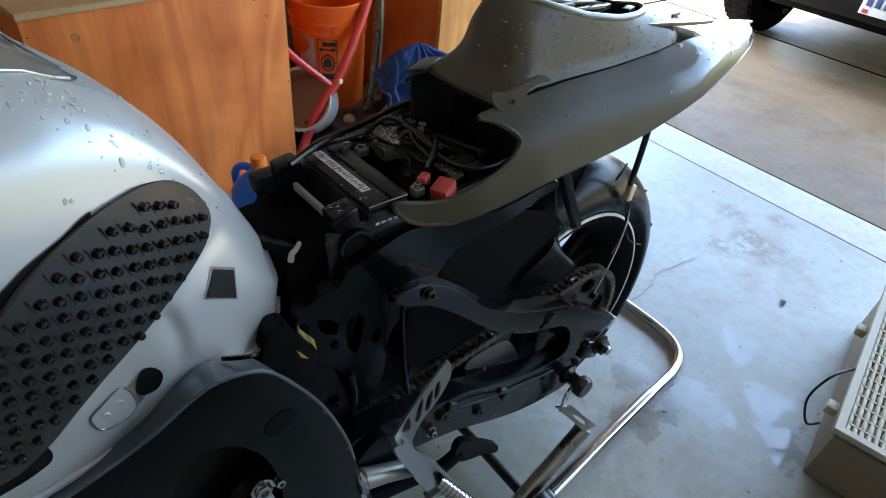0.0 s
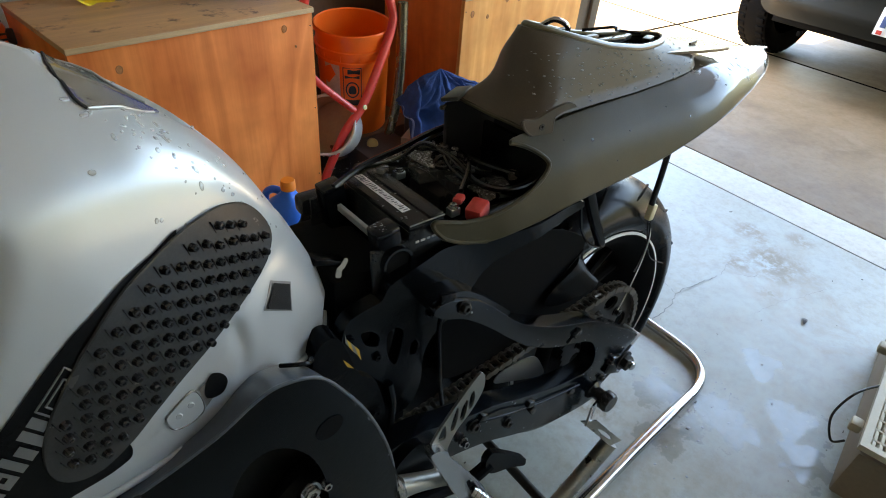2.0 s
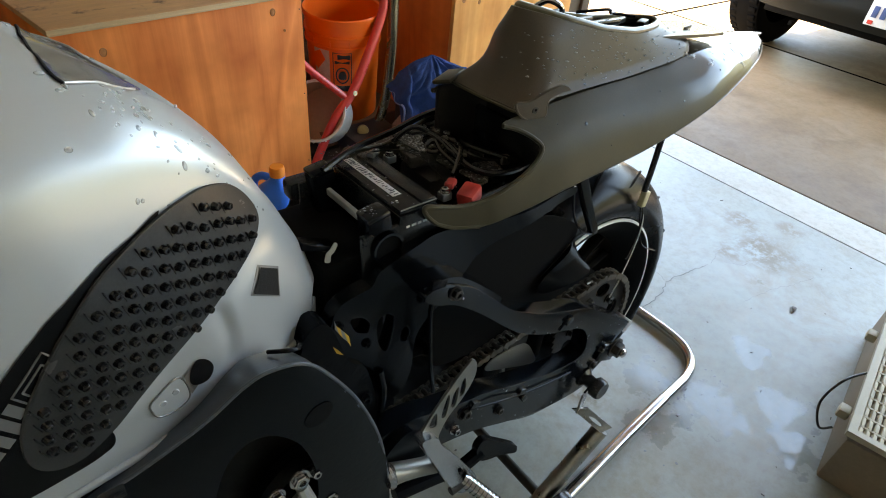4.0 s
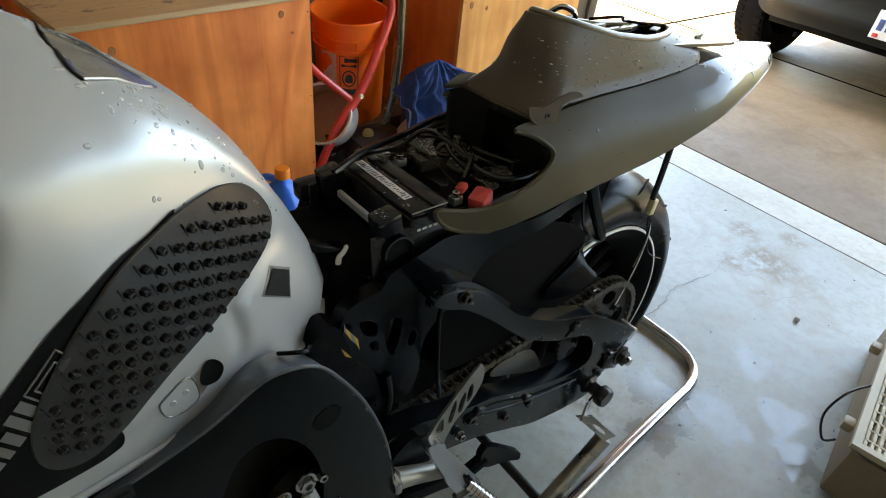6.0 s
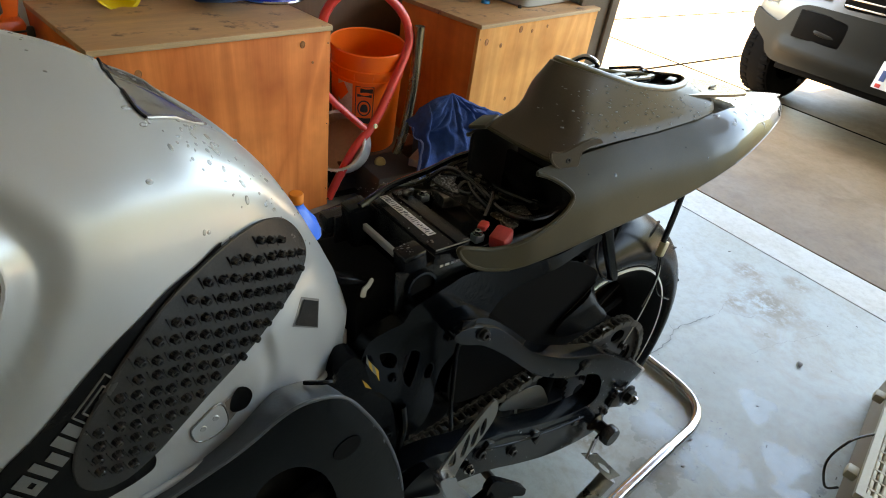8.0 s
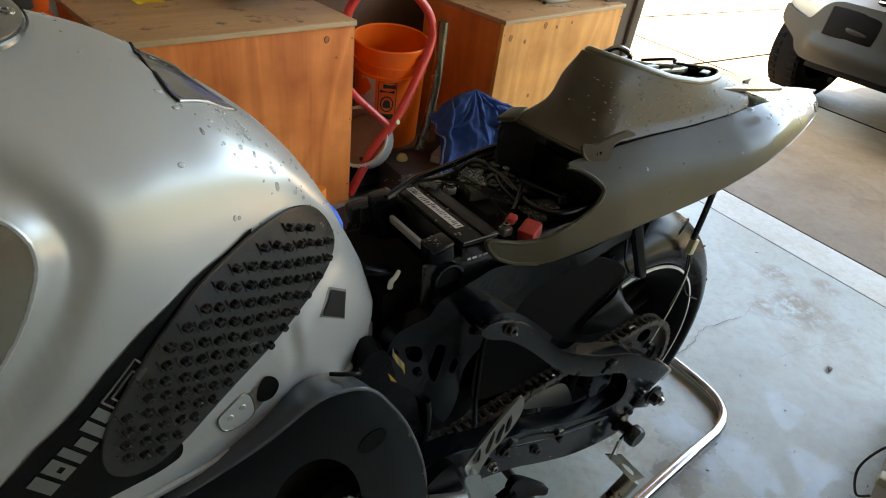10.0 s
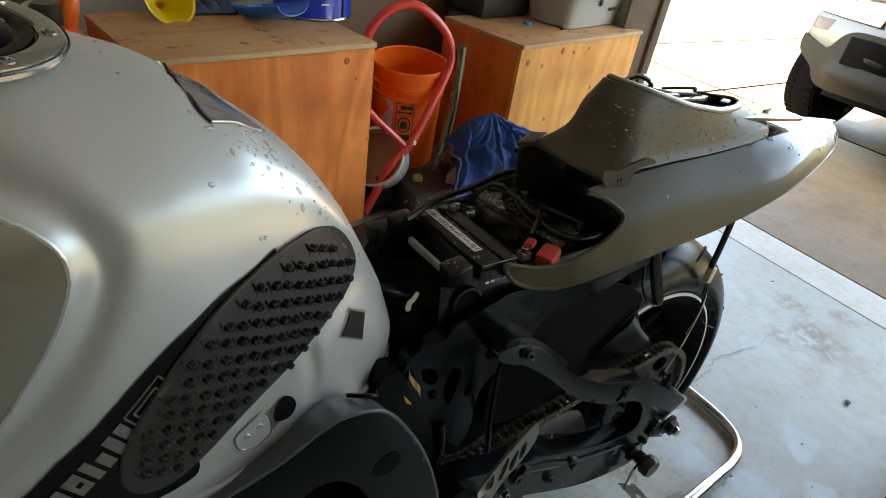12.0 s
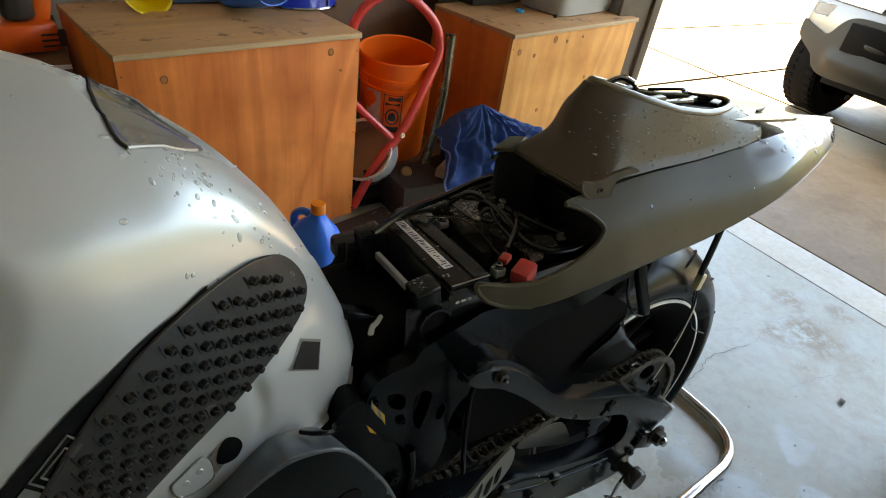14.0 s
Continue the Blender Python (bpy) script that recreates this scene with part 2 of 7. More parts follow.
beige_plastic = material("aged_beige_plastic", (0.40, 0.345, 0.235), 0.5, vary=0.10, scale=6, fine=200, bump=0.05)
ply_front = plywood("plywood_orange", (0.95, 0.300, 0.083), (0.66, 0.160, 0.038))
ply_side = plywood("plywood_red_brown", (0.95, 0.250, 0.052), (0.76, 0.175, 0.036))
ply_knotty = plywood("plywood_knotty_yellow", (0.96, 0.47, 0.155), (0.80, 0.33, 0.090))
ply_top = material("plywood_top_worn", (0.56, 0.30, 0.135), 0.55, vary=0.22, scale=5, fine=60, bump=0.15, stretch=(0.4, 4, 4), dirt=((0.15, 0.075, 0.042), 7.0, 0.57, 0.08))
ply_edge = material("plywood_edge", (0.56, 0.38, 0.21), 0.7, vary=0.25, scale=5, fine=120, bump=0.2, stretch=(1, 1, 30))
wood_dark = material("dark_wood", (0.16, 0.075, 0.035), 0.6, vary=0.25, scale=6, fine=80, bump=0.2, stretch=(1, 1, 0.2))
knot_wood = material("knot", (0.46, 0.17, 0.05), 0.6, vary=0.3, scale=60, fine=200, bump=0.1)
knot_ring = material("knot_ring", (0.36, 0.13, 0.04), 0.6, vary=0.3, scale=60, fine=200, bump=0.1)
orange_plastic = material("orange_bucket_plastic", (0.98, 0.145, 0.014), 0.34, vary=0.07, scale=10, fine=200, bump=0.04, spec=0.45)
bucket_print = material("bucket_black_print", (0.03, 0.022, 0.02), 0.45, vary=0.2, bump=0.02)
white_print = material("worn_white_print", (0.62, 0.47, 0.40), 0.5, vary=0.25, scale=40, fine=120, bump=0.02)
red_enamel = material("red_enamel_tube", (0.78, 0.06, 0.05), 0.30, vary=0.15, scale=14, fine=200, bump=0.06, coat=0.3)
towel_blue = material("blue_terry_cloth", (0.018, 0.056, 0.190), 0.95, vary=0.45, scale=30, fine=700, bump=0.9)
pipe_steel = material("galvanised_pipe", (0.27, 0.22, 0.13), 0.26, 0.8, vary=0.2, scale=14, fine=200, bump=0.05)
dark_board = material("dark_brown_board", (0.035, 0.022, 0.016), 0.7, vary=0.35, scale=12, fine=120, bump=0.2)
heater_brown = material("heater_body_brown", (0.21, 0.16, 0.105), 0.6, vary=0.15, scale=8, bump=0.06)
blue_plastic = material("blue_plastic", (0.012, 0.175, 0.78), 0.32, vary=0.1, scale=10, fine=200, bump=0.03)
blue_metal = material("blue_lacquer", (0.01, 0.04, 0.50), 0.25, vary=0.06, scale=8, fine=200, bump=0.02, coat=0.3)
orange_cap = material("orange_cap", (0.85, 0.22, 0.02), 0.4, vary=0.05, bump=0.03)
yellow_plastic = material("yellow_plastic", (0.70, 0.48, 0.02), 0.38, vary=0.1, scale=12, bump=0.03)
denim = material("denim", (0.05, 0.085, 0.16), 0.9, vary=0.3, scale=40, fine=600, bump=0.5)
bin_grey = material("grey_bin_plastic", (0.42, 0.42, 0.39), 0.45, vary=0.06, scale=5, fine=200, bump=0.05)
case_black = material("black_case_plastic", (0.032, 0.030, 0.028), 0.34, vary=0.25, scale=8, fine=200, bump=0.14)
card_brown = material("brown_card", (0.50, 0.36, 0.22), 0.7, vary=0.15, scale=14, bump=0.08)
white_tin = material("white_tin", (0.60, 0.59, 0.56), 0.35, 0.2, vary=0.12, scale=20, bump=0.05)
car_paint = material("car_silver_paint", (0.060, 0.062, 0.062), 0.34, 0.3, vary=0.05, scale=3, fine=900, bump=0.01, coat=0.5)
car_plastic = material("car_grey_plastic", (0.0075, 0.0086, 0.0082), 0.5, vary=0.14, scale=6, fine=300, bump=0.06, spec=0.16)
car_tyre = material("car_tyre_rubber", (0.0022, 0.0022, 0.0025), 0.9, vary=0.2, scale=12, fine=200, bump=0.2, spec=0.05)
car_dark = material("car_dark_plastic", (0.003, 0.003, 0.0032), 0.6, vary=0.2, scale=8, bump=0.1, spec=0.04)
lens_clear = material("headlight_lens", (0.55, 0.58, 0.60), 0.12, 0.3, vary=0.1, scale=9, bump=0.02, coat=0.6)
plate_white = material("plate_white", (0.62, 0.66, 0.72), 0.4, vary=0.05, bump=0.02)
plate_blue = material("plate_blue", (0.05, 0.09, 0.25), 0.4, vary=0.05, bump=0.02)
floor_mat = concrete("garage_concrete", (0.322, 0.328, 0.280), 0.36, (0.278, 0.243, 0.176), (0.342, 0.362, 0.332))


def stain_floor(m, spots, color):
    """Brown smears with ragged edges at (x, y, radius, strength)."""
    nt = m.node_tree
    b, L = nt.nodes["Principled BSDF"], nt.links.new
    co = nt.nodes.new("ShaderNodeNewGeometry")
    wob = tex(nt, "Noise", Scale=9.0, Detail=5.0, Roughness=0.7)
    rag = tex(nt, "Noise", Scale=24.0, Detail=6.0, Roughness=0.75)
    L(co.outputs["Position"], wob.inputs["Vector"])
    L(co.outputs["Position"], rag.inputs["Vector"])
    rr = nt.nodes.new("ShaderNodeValToRGB")
    rr.color_ramp.elements[0].position, rr.color_ramp.elements[1].position = 0.40, 0.54
    L(rag.outputs[0], rr.inputs[0])
    for x, y, r, k in spots:
        src = b.inputs["Base Color"].links[0].from_socket
        ds = nt.nodes.new("ShaderNodeVectorMath")
        ds.operation = 'DISTANCE'
        ds.inputs[1].default_value = (x, y, 0)
        L(co.outputs["Position"], ds.inputs[0])
        ad = nt.nodes.new("ShaderNodeMath")
        ad.operation = 'MULTIPLY_ADD'
        ad.inputs[1].default_value, ad.inputs[2].default_value = -1.6 * r, 0.8 * r
        L(wob.outputs[0], ad.inputs[0])
        sm = nt.nodes.new("ShaderNodeMath")
        L(ds.outputs["Value"], sm.inputs[0])
        L(ad.outputs[0], sm.inputs[1])
        mr = nt.nodes.new("ShaderNodeMapRange")
        mr.inputs["From Min"].default_value, mr.inputs["From Max"].default_value = r, r * 0.35
        mr.inputs["To Max"].default_value = k
        L(sm.outputs[0], mr.inputs[0])
        pr = nt.nodes.new("ShaderNodeMath")
        pr.operation = 'MULTIPLY'
        L(mr.outputs[0], pr.inputs[0])
        L(rr.outputs[0], pr.inputs[1])
        mx = nt.nodes.new("ShaderNodeMix")
        mx.data_type = 'RGBA'
        mx.inputs[7].default_value = (*color, 1)
        L(pr.outputs[0], mx.inputs[0])
        L(src, mx.inputs[6])
        L(mx.outputs[2], b.inputs["Base Color"])


stain_floor(floor_mat, [(1.25, -0.02, 0.15, 1.0), (1.12, 0.05, 0.07, 0.9), (1.38, 0.14, 0.08, 0.8), (1.50, 0.0, 0.07, 0.7), (1.05, -0.10, 0.06, 0.7), (0.16, -0.06, 0.08, 0.8)], (0.17, 0.125, 0.065))


def wet_floor(m, spots):
    """Patches still wet from the wash, at (x, y, radius): smoother and a little darker."""
    nt = m.node_tree
    b, L = nt.nodes["Principled BSDF"], nt.links.new
    co = nt.nodes.new("ShaderNodeNewGeometry")
    wob = tex(nt, "Noise", Scale=13.0, Detail=5.0, Roughness=0.65)
    L(co.outputs["Position"], wob.inputs["Vector"])
    for x, y, r in spots:
        dry, src = b.inputs["Roughness"].links[0].from_socket, b.inputs["Base Color"].links[0].from_socket
        ds = nt.nodes.new("ShaderNodeVectorMath")
        ds.operation = 'DISTANCE'
        ds.inputs[1].default_value = (x, y, 0)
        L(co.outputs["Position"], ds.inputs[0])
        ad = nt.nodes.new("ShaderNodeMath")
        ad.operation = 'MULTIPLY_ADD'
        ad.inputs[1].default_value, ad.inputs[2].default_value = -4.0 * r, 2.0 * r
        L(wob.outputs[0], ad.inputs[0])
        sm = nt.nodes.new("ShaderNodeMath")
        L(ds.outputs["Value"], sm.inputs[0])
        L(ad.outputs[0], sm.inputs[1])
        mr = nt.nodes.new("ShaderNodeMapRange")
        mr.inputs["From Min"].default_value, mr.inputs["From Max"].default_value = r, r * 0.7
        L(sm.outputs[0], mr.inputs[0])
        rx = nt.nodes.new("ShaderNodeMix")
        rx.inputs[3].default_value = 0.12
        L(mr.outputs[0], rx.inputs[0])
        L(dry, rx.inputs[2])
        L(rx.outputs[0], b.inputs["Roughness"])
        mx = nt.nodes.new("ShaderNodeMix")
        mx.data_type, mx.blend_type = 'RGBA', 'MULTIPLY'
        mx.inputs[7].default_value = (0.80, 0.83, 0.87, 1)
        L(mr.outputs[0], mx.inputs[0])
        film = nt.nodes.new("ShaderNodeMath")
        film.operation = 'MAXIMUM'
        film.inputs[0].default_value = 0.0
        thin = nt.nodes.new("ShaderNodeMath")
        thin.operation = 'MULTIPLY'
        thin.inputs[1].default_value = 0.16
        L(mr.outputs[0], thin.inputs[0])
        if b.inputs["Coat Weight"].links:
            L(b.inputs["Coat Weight"].links[0].from_socket, film.inputs[0])
        L(thin.outputs[0], film.inputs[1])
        L(film.outputs[0], b.inputs["Coat Weight"])
        L(src, mx.inputs[6])
        L(mx.outputs[2], b.inputs["Base Color"])


wet_floor(floor_mat, [(0.40, -0.30, 0.10), (0.34, -0.14, 0.07), (0.22, -0.24, 0.06), (0.58, -0.42, 0.08), (0.46, -0.52, 0.07), (0.70, -0.26, 0.06)])
floor_mat.node_tree.nodes["Principled BSDF"].inputs["Coat Roughness"].default_value = 0.05
strip_mat = concrete("threshold_concrete", (0.44, 0.42, 0.36), 0.5, (0.38, 0.33, 0.25), (0.48, 0.48, 0.44))
drive_mat = concrete("driveway_concrete", (0.178, 0.121, 0.066), 0.6, (0.120, 0.076, 0.039), (0.196, 0.142, 0.088))
crack_mat = material("crack_dirt", (0.14, 0.135, 0.13), 0.8, vary=0.3, bump=0.2)
debris_mat = material("dry_debris", (0.10, 0.085, 0.075), 0.8, vary=0.4, bump=0.3)
wall_mat = material("wall_paint_aged", (0.80, 0.75, 0.66), 0.75, vary=0.12, scale=3, fine=150, bump=0.15)
# darker tone of the unseen walls, set to dim what they reflect
wall_dark = material("unseen_wall_tone", (0.44, 0.41, 0.36), 0.75, vary=0.25, scale=3, fine=150, bump=0.15)
rafter_wood = material("painted_ceiling_boards", (0.86, 0.84, 0.80), 0.75, vary=0.12, scale=3, fine=60, bump=0.2, stretch=(0.3, 4, 4))
stud_mat = material("stud_pine", (0.48, 0.31, 0.17), 0.65, vary=0.2, scale=5, fine=80, bump=0.15, stretch=(1, 1, 0.15))
jamb_green = material("jamb_grey_green", (0.24, 0.28, 0.27), 0.5, vary=0.12, scale=8, bump=0.08)
jamb_brown = material("jamb_brown", (0.16, 0.12, 0.085), 0.55, vary=0.2, scale=10, bump=0.1)
far_mat = material("far_dark_ground", (0.085, 0.083, 0.078), 0.8, vary=0.15, scale=0.4, fine=6, bump=0.1)
backdrop_mat = material("unseen_backdrop", (0.055, 0.058, 0.032), 0.9, vary=0.5, scale=0.7, fine=5, bump=0.6)
white_wall = material("white_siding", (0.75, 0.74, 0.71), 0.7, vary=0.05, scale=3, bump=0.1)


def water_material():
    """Thin water: lets the paint through and carries sharp highlights; its pale base colour paints glints."""
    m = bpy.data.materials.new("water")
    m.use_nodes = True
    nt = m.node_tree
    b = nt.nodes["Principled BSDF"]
    # whitish base puts the beads' glints into their colour
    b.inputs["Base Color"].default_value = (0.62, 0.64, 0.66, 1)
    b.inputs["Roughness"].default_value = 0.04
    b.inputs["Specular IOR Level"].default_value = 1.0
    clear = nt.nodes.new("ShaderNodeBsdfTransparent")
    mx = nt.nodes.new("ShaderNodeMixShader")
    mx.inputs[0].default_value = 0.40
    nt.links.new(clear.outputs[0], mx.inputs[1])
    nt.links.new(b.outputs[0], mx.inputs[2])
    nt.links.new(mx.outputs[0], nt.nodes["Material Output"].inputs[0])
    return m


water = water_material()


# ---- building helpers ----
def thing(name, label, category, m=None, group="", kind=""):
    ob = new(name)
    ob.empty_display_size = 0.05
    if m is not None:
        ob.matrix_world = m
    return tagged(ob, label, category, group, kind)


def mesh_of(bm, name, mat, smooth=35.0):
    bmesh.ops.recalc_face_normals(bm, faces=bm.faces)
    me = bpy.data.meshes.new(name)
    for e in bm.edges:
        if len(e.link_faces) == 2 and e.calc_face_angle() > radians(smooth):
            e.smooth = False
    for f in bm.faces:
        f.smooth = True
    bm.to_mesh(me)
    bm.free()
    me.materials.append(mat)
    return me


def part(name, bm, mat, parent, label="", smooth=35.0):
    ob = new(name, mesh_of(bm, name, mat, smooth))
    ob.parent = parent
    if label:
        ob["label"] = label
    return ob


def solo(name, bm, mat, label, category, kind="", group="", m=None, smooth=35.0):
    ob = new(name, mesh_of(bm, name, mat, smooth))
    if m is not None:
        ob.matrix_world = m
    return tagged(ob, label, category, group, kind)


def solid(ob, t, offset=0.0):
    md = ob.modifiers.new("thick", 'SOLIDIFY')
    md.thickness, md.offset = t, offset
    md.use_even_offset = False
    es = ob.modifiers.new("crisp", 'EDGE_SPLIT')
    es.split_angle = radians(40)
    return ob


def box(size, at=(0, 0, 0), bevel=0.0, rot=None, bm=None, seg=2):
    bm = bm or bmesh.new()
    m = Matrix.Translation(at) @ (rot or Matrix()) @ Matrix.Diagonal((*size, 1))
    r = bmesh.ops.create_cube(bm, size=1.0, matrix=m)
    if bevel:
        vs = set(r["verts"])
        bmesh.ops.bevel(bm, geom=[e for e in bm.edges if e.verts[0] in vs and e.verts[1] in vs], offset=bevel, segments=seg, profile=0.5, affect='EDGES')
    return bm


def spline(pts, n=8, closed=False):
    """Catmull-Rom through the points."""
    P = [Vector(p) for p in pts]
    out = []
    k = len(P)
    for i in range(k if closed else k - 1):
        a = P[(i - 1) % k] if closed or i else P[0]
        b, c = P[i], P[(i + 1) % k]
        d = P[(i + 2) % k] if closed or i + 2 < k else P[-1]
        for j in range(n):
            t = j / n
            out.append(0.5 * ((2 * b) + (c - a) * t + (2 * a - 5 * b + 4 * c - d) * t * t + (3 * b - a - 3 * c + d) * t ** 3))
    if not closed:
        out.append(P[-1])
    return out


def tube(path, r, sides=12, closed=False, bm=None, caps=True, flat=1.0):
    """A tube of radius r (a number, or one per point) along the path."""
    bm = bm or bmesh.new()
    P = [Vector(p) for p in path]
    rs = r if isinstance(r, (list, tuple)) else [r] * len(P)
    k = len(P)
    up = None
    rings = []
    for i, p in enumerate(P):
        a = P[i - 1] if closed or i else P[0]
        b = P[(i + 1) % k] if closed or i < k - 1 else P[-1]
        d = (b - a).normalized()
        if up is None:
            up = d.orthogonal().normalized()
        up = (up - d * up.dot(d)).normalized()
        w = d.cross(up)
        rings.append([bm.verts.new(p + rs[i] * (math.cos(2 * math.pi * s / sides) * up * flat + math.sin(2 * math.pi * s / sides) * w)) for s in range(sides)])
    for i in range(k if closed else k - 1):
        A, B = rings[i], rings[(i + 1) % k]
        for s in range(sides):
            bm.faces.new((A[s], A[(s + 1) % sides], B[(s + 1) % sides], B[s]))
    if caps and not closed:
        bm.faces.new(rings[0][::-1])
        bm.faces.new(rings[-1])
    return bm


def lathe(profile, steps=48, axis="z", bm=None, m=None, closed=False):
    """Turns a profile of (radius, height) round an axis."""
    bm = bm or bmesh.new()
    m = m or Matrix()
    rings = []
    for r, h in profile:
        ring = []
        for s in range(steps):
            a = 2 * math.pi * s / steps
            c, d = r * math.cos(a), r * math.sin(a)
            v = (c, d, h) if axis == "z" else (c, h, d) if axis == "y" else (h, c, d)
            ring.append(bm.verts.new(m @ Vector(v)))
        rings.append(ring)
    for i in range(len(rings) if closed else len(rings) - 1):
        A, B = rings[i], rings[(i + 1) % len(rings)]
        for s in range(steps):
            bm.faces.new((A[s], A[(s + 1) % steps], B[(s + 1) % steps], B[s]))
    return bm


def cyl(r, h, at=(0, 0, 0), axis="y", sides=24, bevel=0.0, bm=None, m=None):
    """A capped, edge-broken cylinder centred at a point."""
    b = min(bevel, r * 0.5)
    prof = [(0.0001, -h / 2), (r - b, -h / 2), (r, -h / 2 + b), (r, h / 2 - b), (r - b, h / 2), (0.0001, h / 2)]
    return lathe(prof, sides, axis, bm, Matrix.Translation(at) @ (m or Matrix()))


def inside(p, poly):
    x, y = p
    c = False
    for i in range(len(poly)):
        a, b = poly[i - 1], poly[i]
        if (a[1] > y) != (b[1] > y) and x < (b[0] - a[0]) * (y - a[1]) / (b[1] - a[1]) + a[0]:
            c = not c
    return c


def sheet(outline, step, lift, holes=(), n=6, smooth=True, bm=None):
    """A surface over a smooth outline in two coordinates (u, v), lifted to 3D by lift(u, v)."""
    from mathutils import geometry
    loops = []
    for lp in (outline, *holes):
        loops.append([(p.x, p.y) for p in spline([(a, b, 0) for a, b in lp], n, True)] if smooth else list(lp))
    pts, edges, taken = [], [], []
    for lp in loops:
        k = len(pts)
        pts += [Vector(p) for p in lp]
        edges += [(k + i, k + (i + 1) % len(lp)) for i in range(len(lp))]
    us, vs = [p[0] for p in loops[0]], [p[1] for p in loops[0]]
    rim = [Vector(p) for lp in loops for p in lp]
    iu = 0
    for i in range(int((max(us) - min(us)) / step) + 1):
        for j in range(int((max(vs) - min(vs)) / step) + 1):
            p = (min(us) + (i + 0.5 + 0.5 * (j % 2)) * step, min(vs) + (j + 0.5) * step)
            if inside(p, loops[0]) and not any(inside(p, h) for h in loops[1:]):
                if min((Vector(p) - q).length_squared for q in rim) > (0.45 * step) ** 2:
                    pts.append(Vector(p))
    vo, _, fo, *_ = geometry.delaunay_2d_cdt(pts, edges, [], 0, 1e-6)
    bm = bm or bmesh.new()
    verts = [bm.verts.new(lift(v.x, v.y)) for v in vo]
    for f in fo:
        c = (vo[f[0]] + vo[f[1]] + vo[f[2]]) / 3
        if inside((c.x, c.y), loops[0]) and not any(inside((c.x, c.y), h) for h in loops[1:]):
            bm.faces.new([verts[i] for i in f])
    bmesh.ops.delete(bm, geom=[v for v in bm.verts if not v.link_faces], context='VERTS')
    return bm


def bolt(at, axis, r, h, parent, mat=None, name="bolt"):
    """A hexagon bolt head on its washer, pointing along axis."""
    q = Vector(axis).to_track_quat("Z", "Y").to_matrix().to_4x4()
    bm = lathe([(0.0001, 0), (r * 1.35, 0), (r * 1.35, h * 0.25), (r, h * 0.25)], 16, "z", None, Matrix.Translation(at) @ q)
    lathe([(r, h * 0.2), (r, h * 0.9), (r * 0.86, h), (r * 0.5, h), (r * 0.45, h * 0.6), (0.0001, h * 0.6)], 6, "z", bm, Matrix.Translation(at) @ q)
    return part(name, bm, mat or alloy, parent, smooth=25)


def oval(c, a, b, ang, k=1.0, n=10, e=2.0):
    out = []
    for i in range(n):
        t = 2 * math.pi * i / n
        u = k * a * math.copysign(abs(math.cos(t)) ** (2 / e), math.cos(t))
        v = k * b * math.copysign(abs(math.sin(t)) ** (2 / e), math.sin(t))
        out.append((c[0] + u * math.cos(ang) - v * math.sin(ang), c[1] + u * math.sin(ang) + v * math.cos(ang)))
    return out


# ---- the garage and the drive ----
DOOR_X, DOOR_L, DOOR_R, DOOR_H = 1.72, 1.50, -5.0, 2.15

solo("floor", box((4.297, 7.6, 0.12), (-0.55, -1.7, -0.06)), floor_mat, "grey troweled concrete garage floor with cracks and stains", "floor", "structure")
strip = solo("threshold", box((0.226, 6.52, 0.12), (1.722, -1.75, -0.061)), strip_mat, "pale concrete threshold strip at the garage door", "threshold", "structure")
# ground past the slabs is unseen; kept dark to dim tank reflections
solo("ground", box((400, 400, 0.1), (150, 0, -0.17)), far_mat, "dark unseen ground beyond the drive, toned to dim reflections", "ground", "structure")
drive = thing("driveway", "tan concrete driveway slabs with cut joints", "driveway", kind="structure")
XJ = [1.842, 3.86, 7.2, 10.6, 14.0]
YJ = [-2.6, -1.2, 2.17, 3.45, 5.5, 9.0]
for i in range(4):
    for j in range(len(YJ) - 1):
        x0, x1, y0, y1 = XJ[i] + 0.014, XJ[i + 1] - 0.014, YJ[j] + 0.014, YJ[j + 1] - 0.014
        part("slab", box((x1 - x0, y1 - y0, 0.11), ((x0 + x1) / 2, (y0 + y1) / 2, -0.059), 0.004), drive_mat, drive)


# unseen dark band across the street, added to shape reflections and sky light
bm = bmesh.new()
prev = None
for i in range(121):
    a = radians(-100 + 200 * i / 120)
    r = 24.0
    x, y = 1.7 + r * math.cos(a), r * math.sin(a)
    # the dip leaves low sky for the tail tip to reflect
    h = interp(math.degrees(a), [-5, 4, 32, 44], [7.6, 2.6, 2.6, 7.0]) + 1.2 * noise.noise(Vector((i * 0.16, 0.3, 0))) + 0.5 * noise.noise(Vector((i * 0.9, 2.0, 0)))
    row = [bm.verts.new((x, y, -0.10)), bm.verts.new((x + 0.5 * math.cos(a), y + 0.5 * math.sin(a), h * 0.7)), bm.verts.new((x + 1.6 * math.cos(a), y + 1.6 * math.sin(a), h))]
    if prev:
        for q in range(2):
            bm.faces.new((prev[q], prev[q + 1], row[q + 1], row[q]))
    prev = row
solo("backdrop", bm, backdrop_mat, "dark unseen backdrop band added to shape reflections", "hedge", "structure")


joint_mat = material("joint_dirt", (0.004, 0.0035, 0.003), 0.95, vary=0.3, bump=0.2, spec=0.0)
for x in XJ[1:4]:
    part("joint", box((0.034, 11.5, 0.01), (x, 3.2, -0.0095)), joint_mat, drive, "dirt-filled joint")
for y in YJ[1:-1]:
    part("joint", box((12.1, 0.034, 0.01), (7.92, y, -0.0096)), joint_mat, drive)


def wall(name, size, at, mat=wall_mat, label="plain painted garage wall", bevel=0.0):
    return solo(name, box(size, at, bevel), mat, label, "wall", "structure")


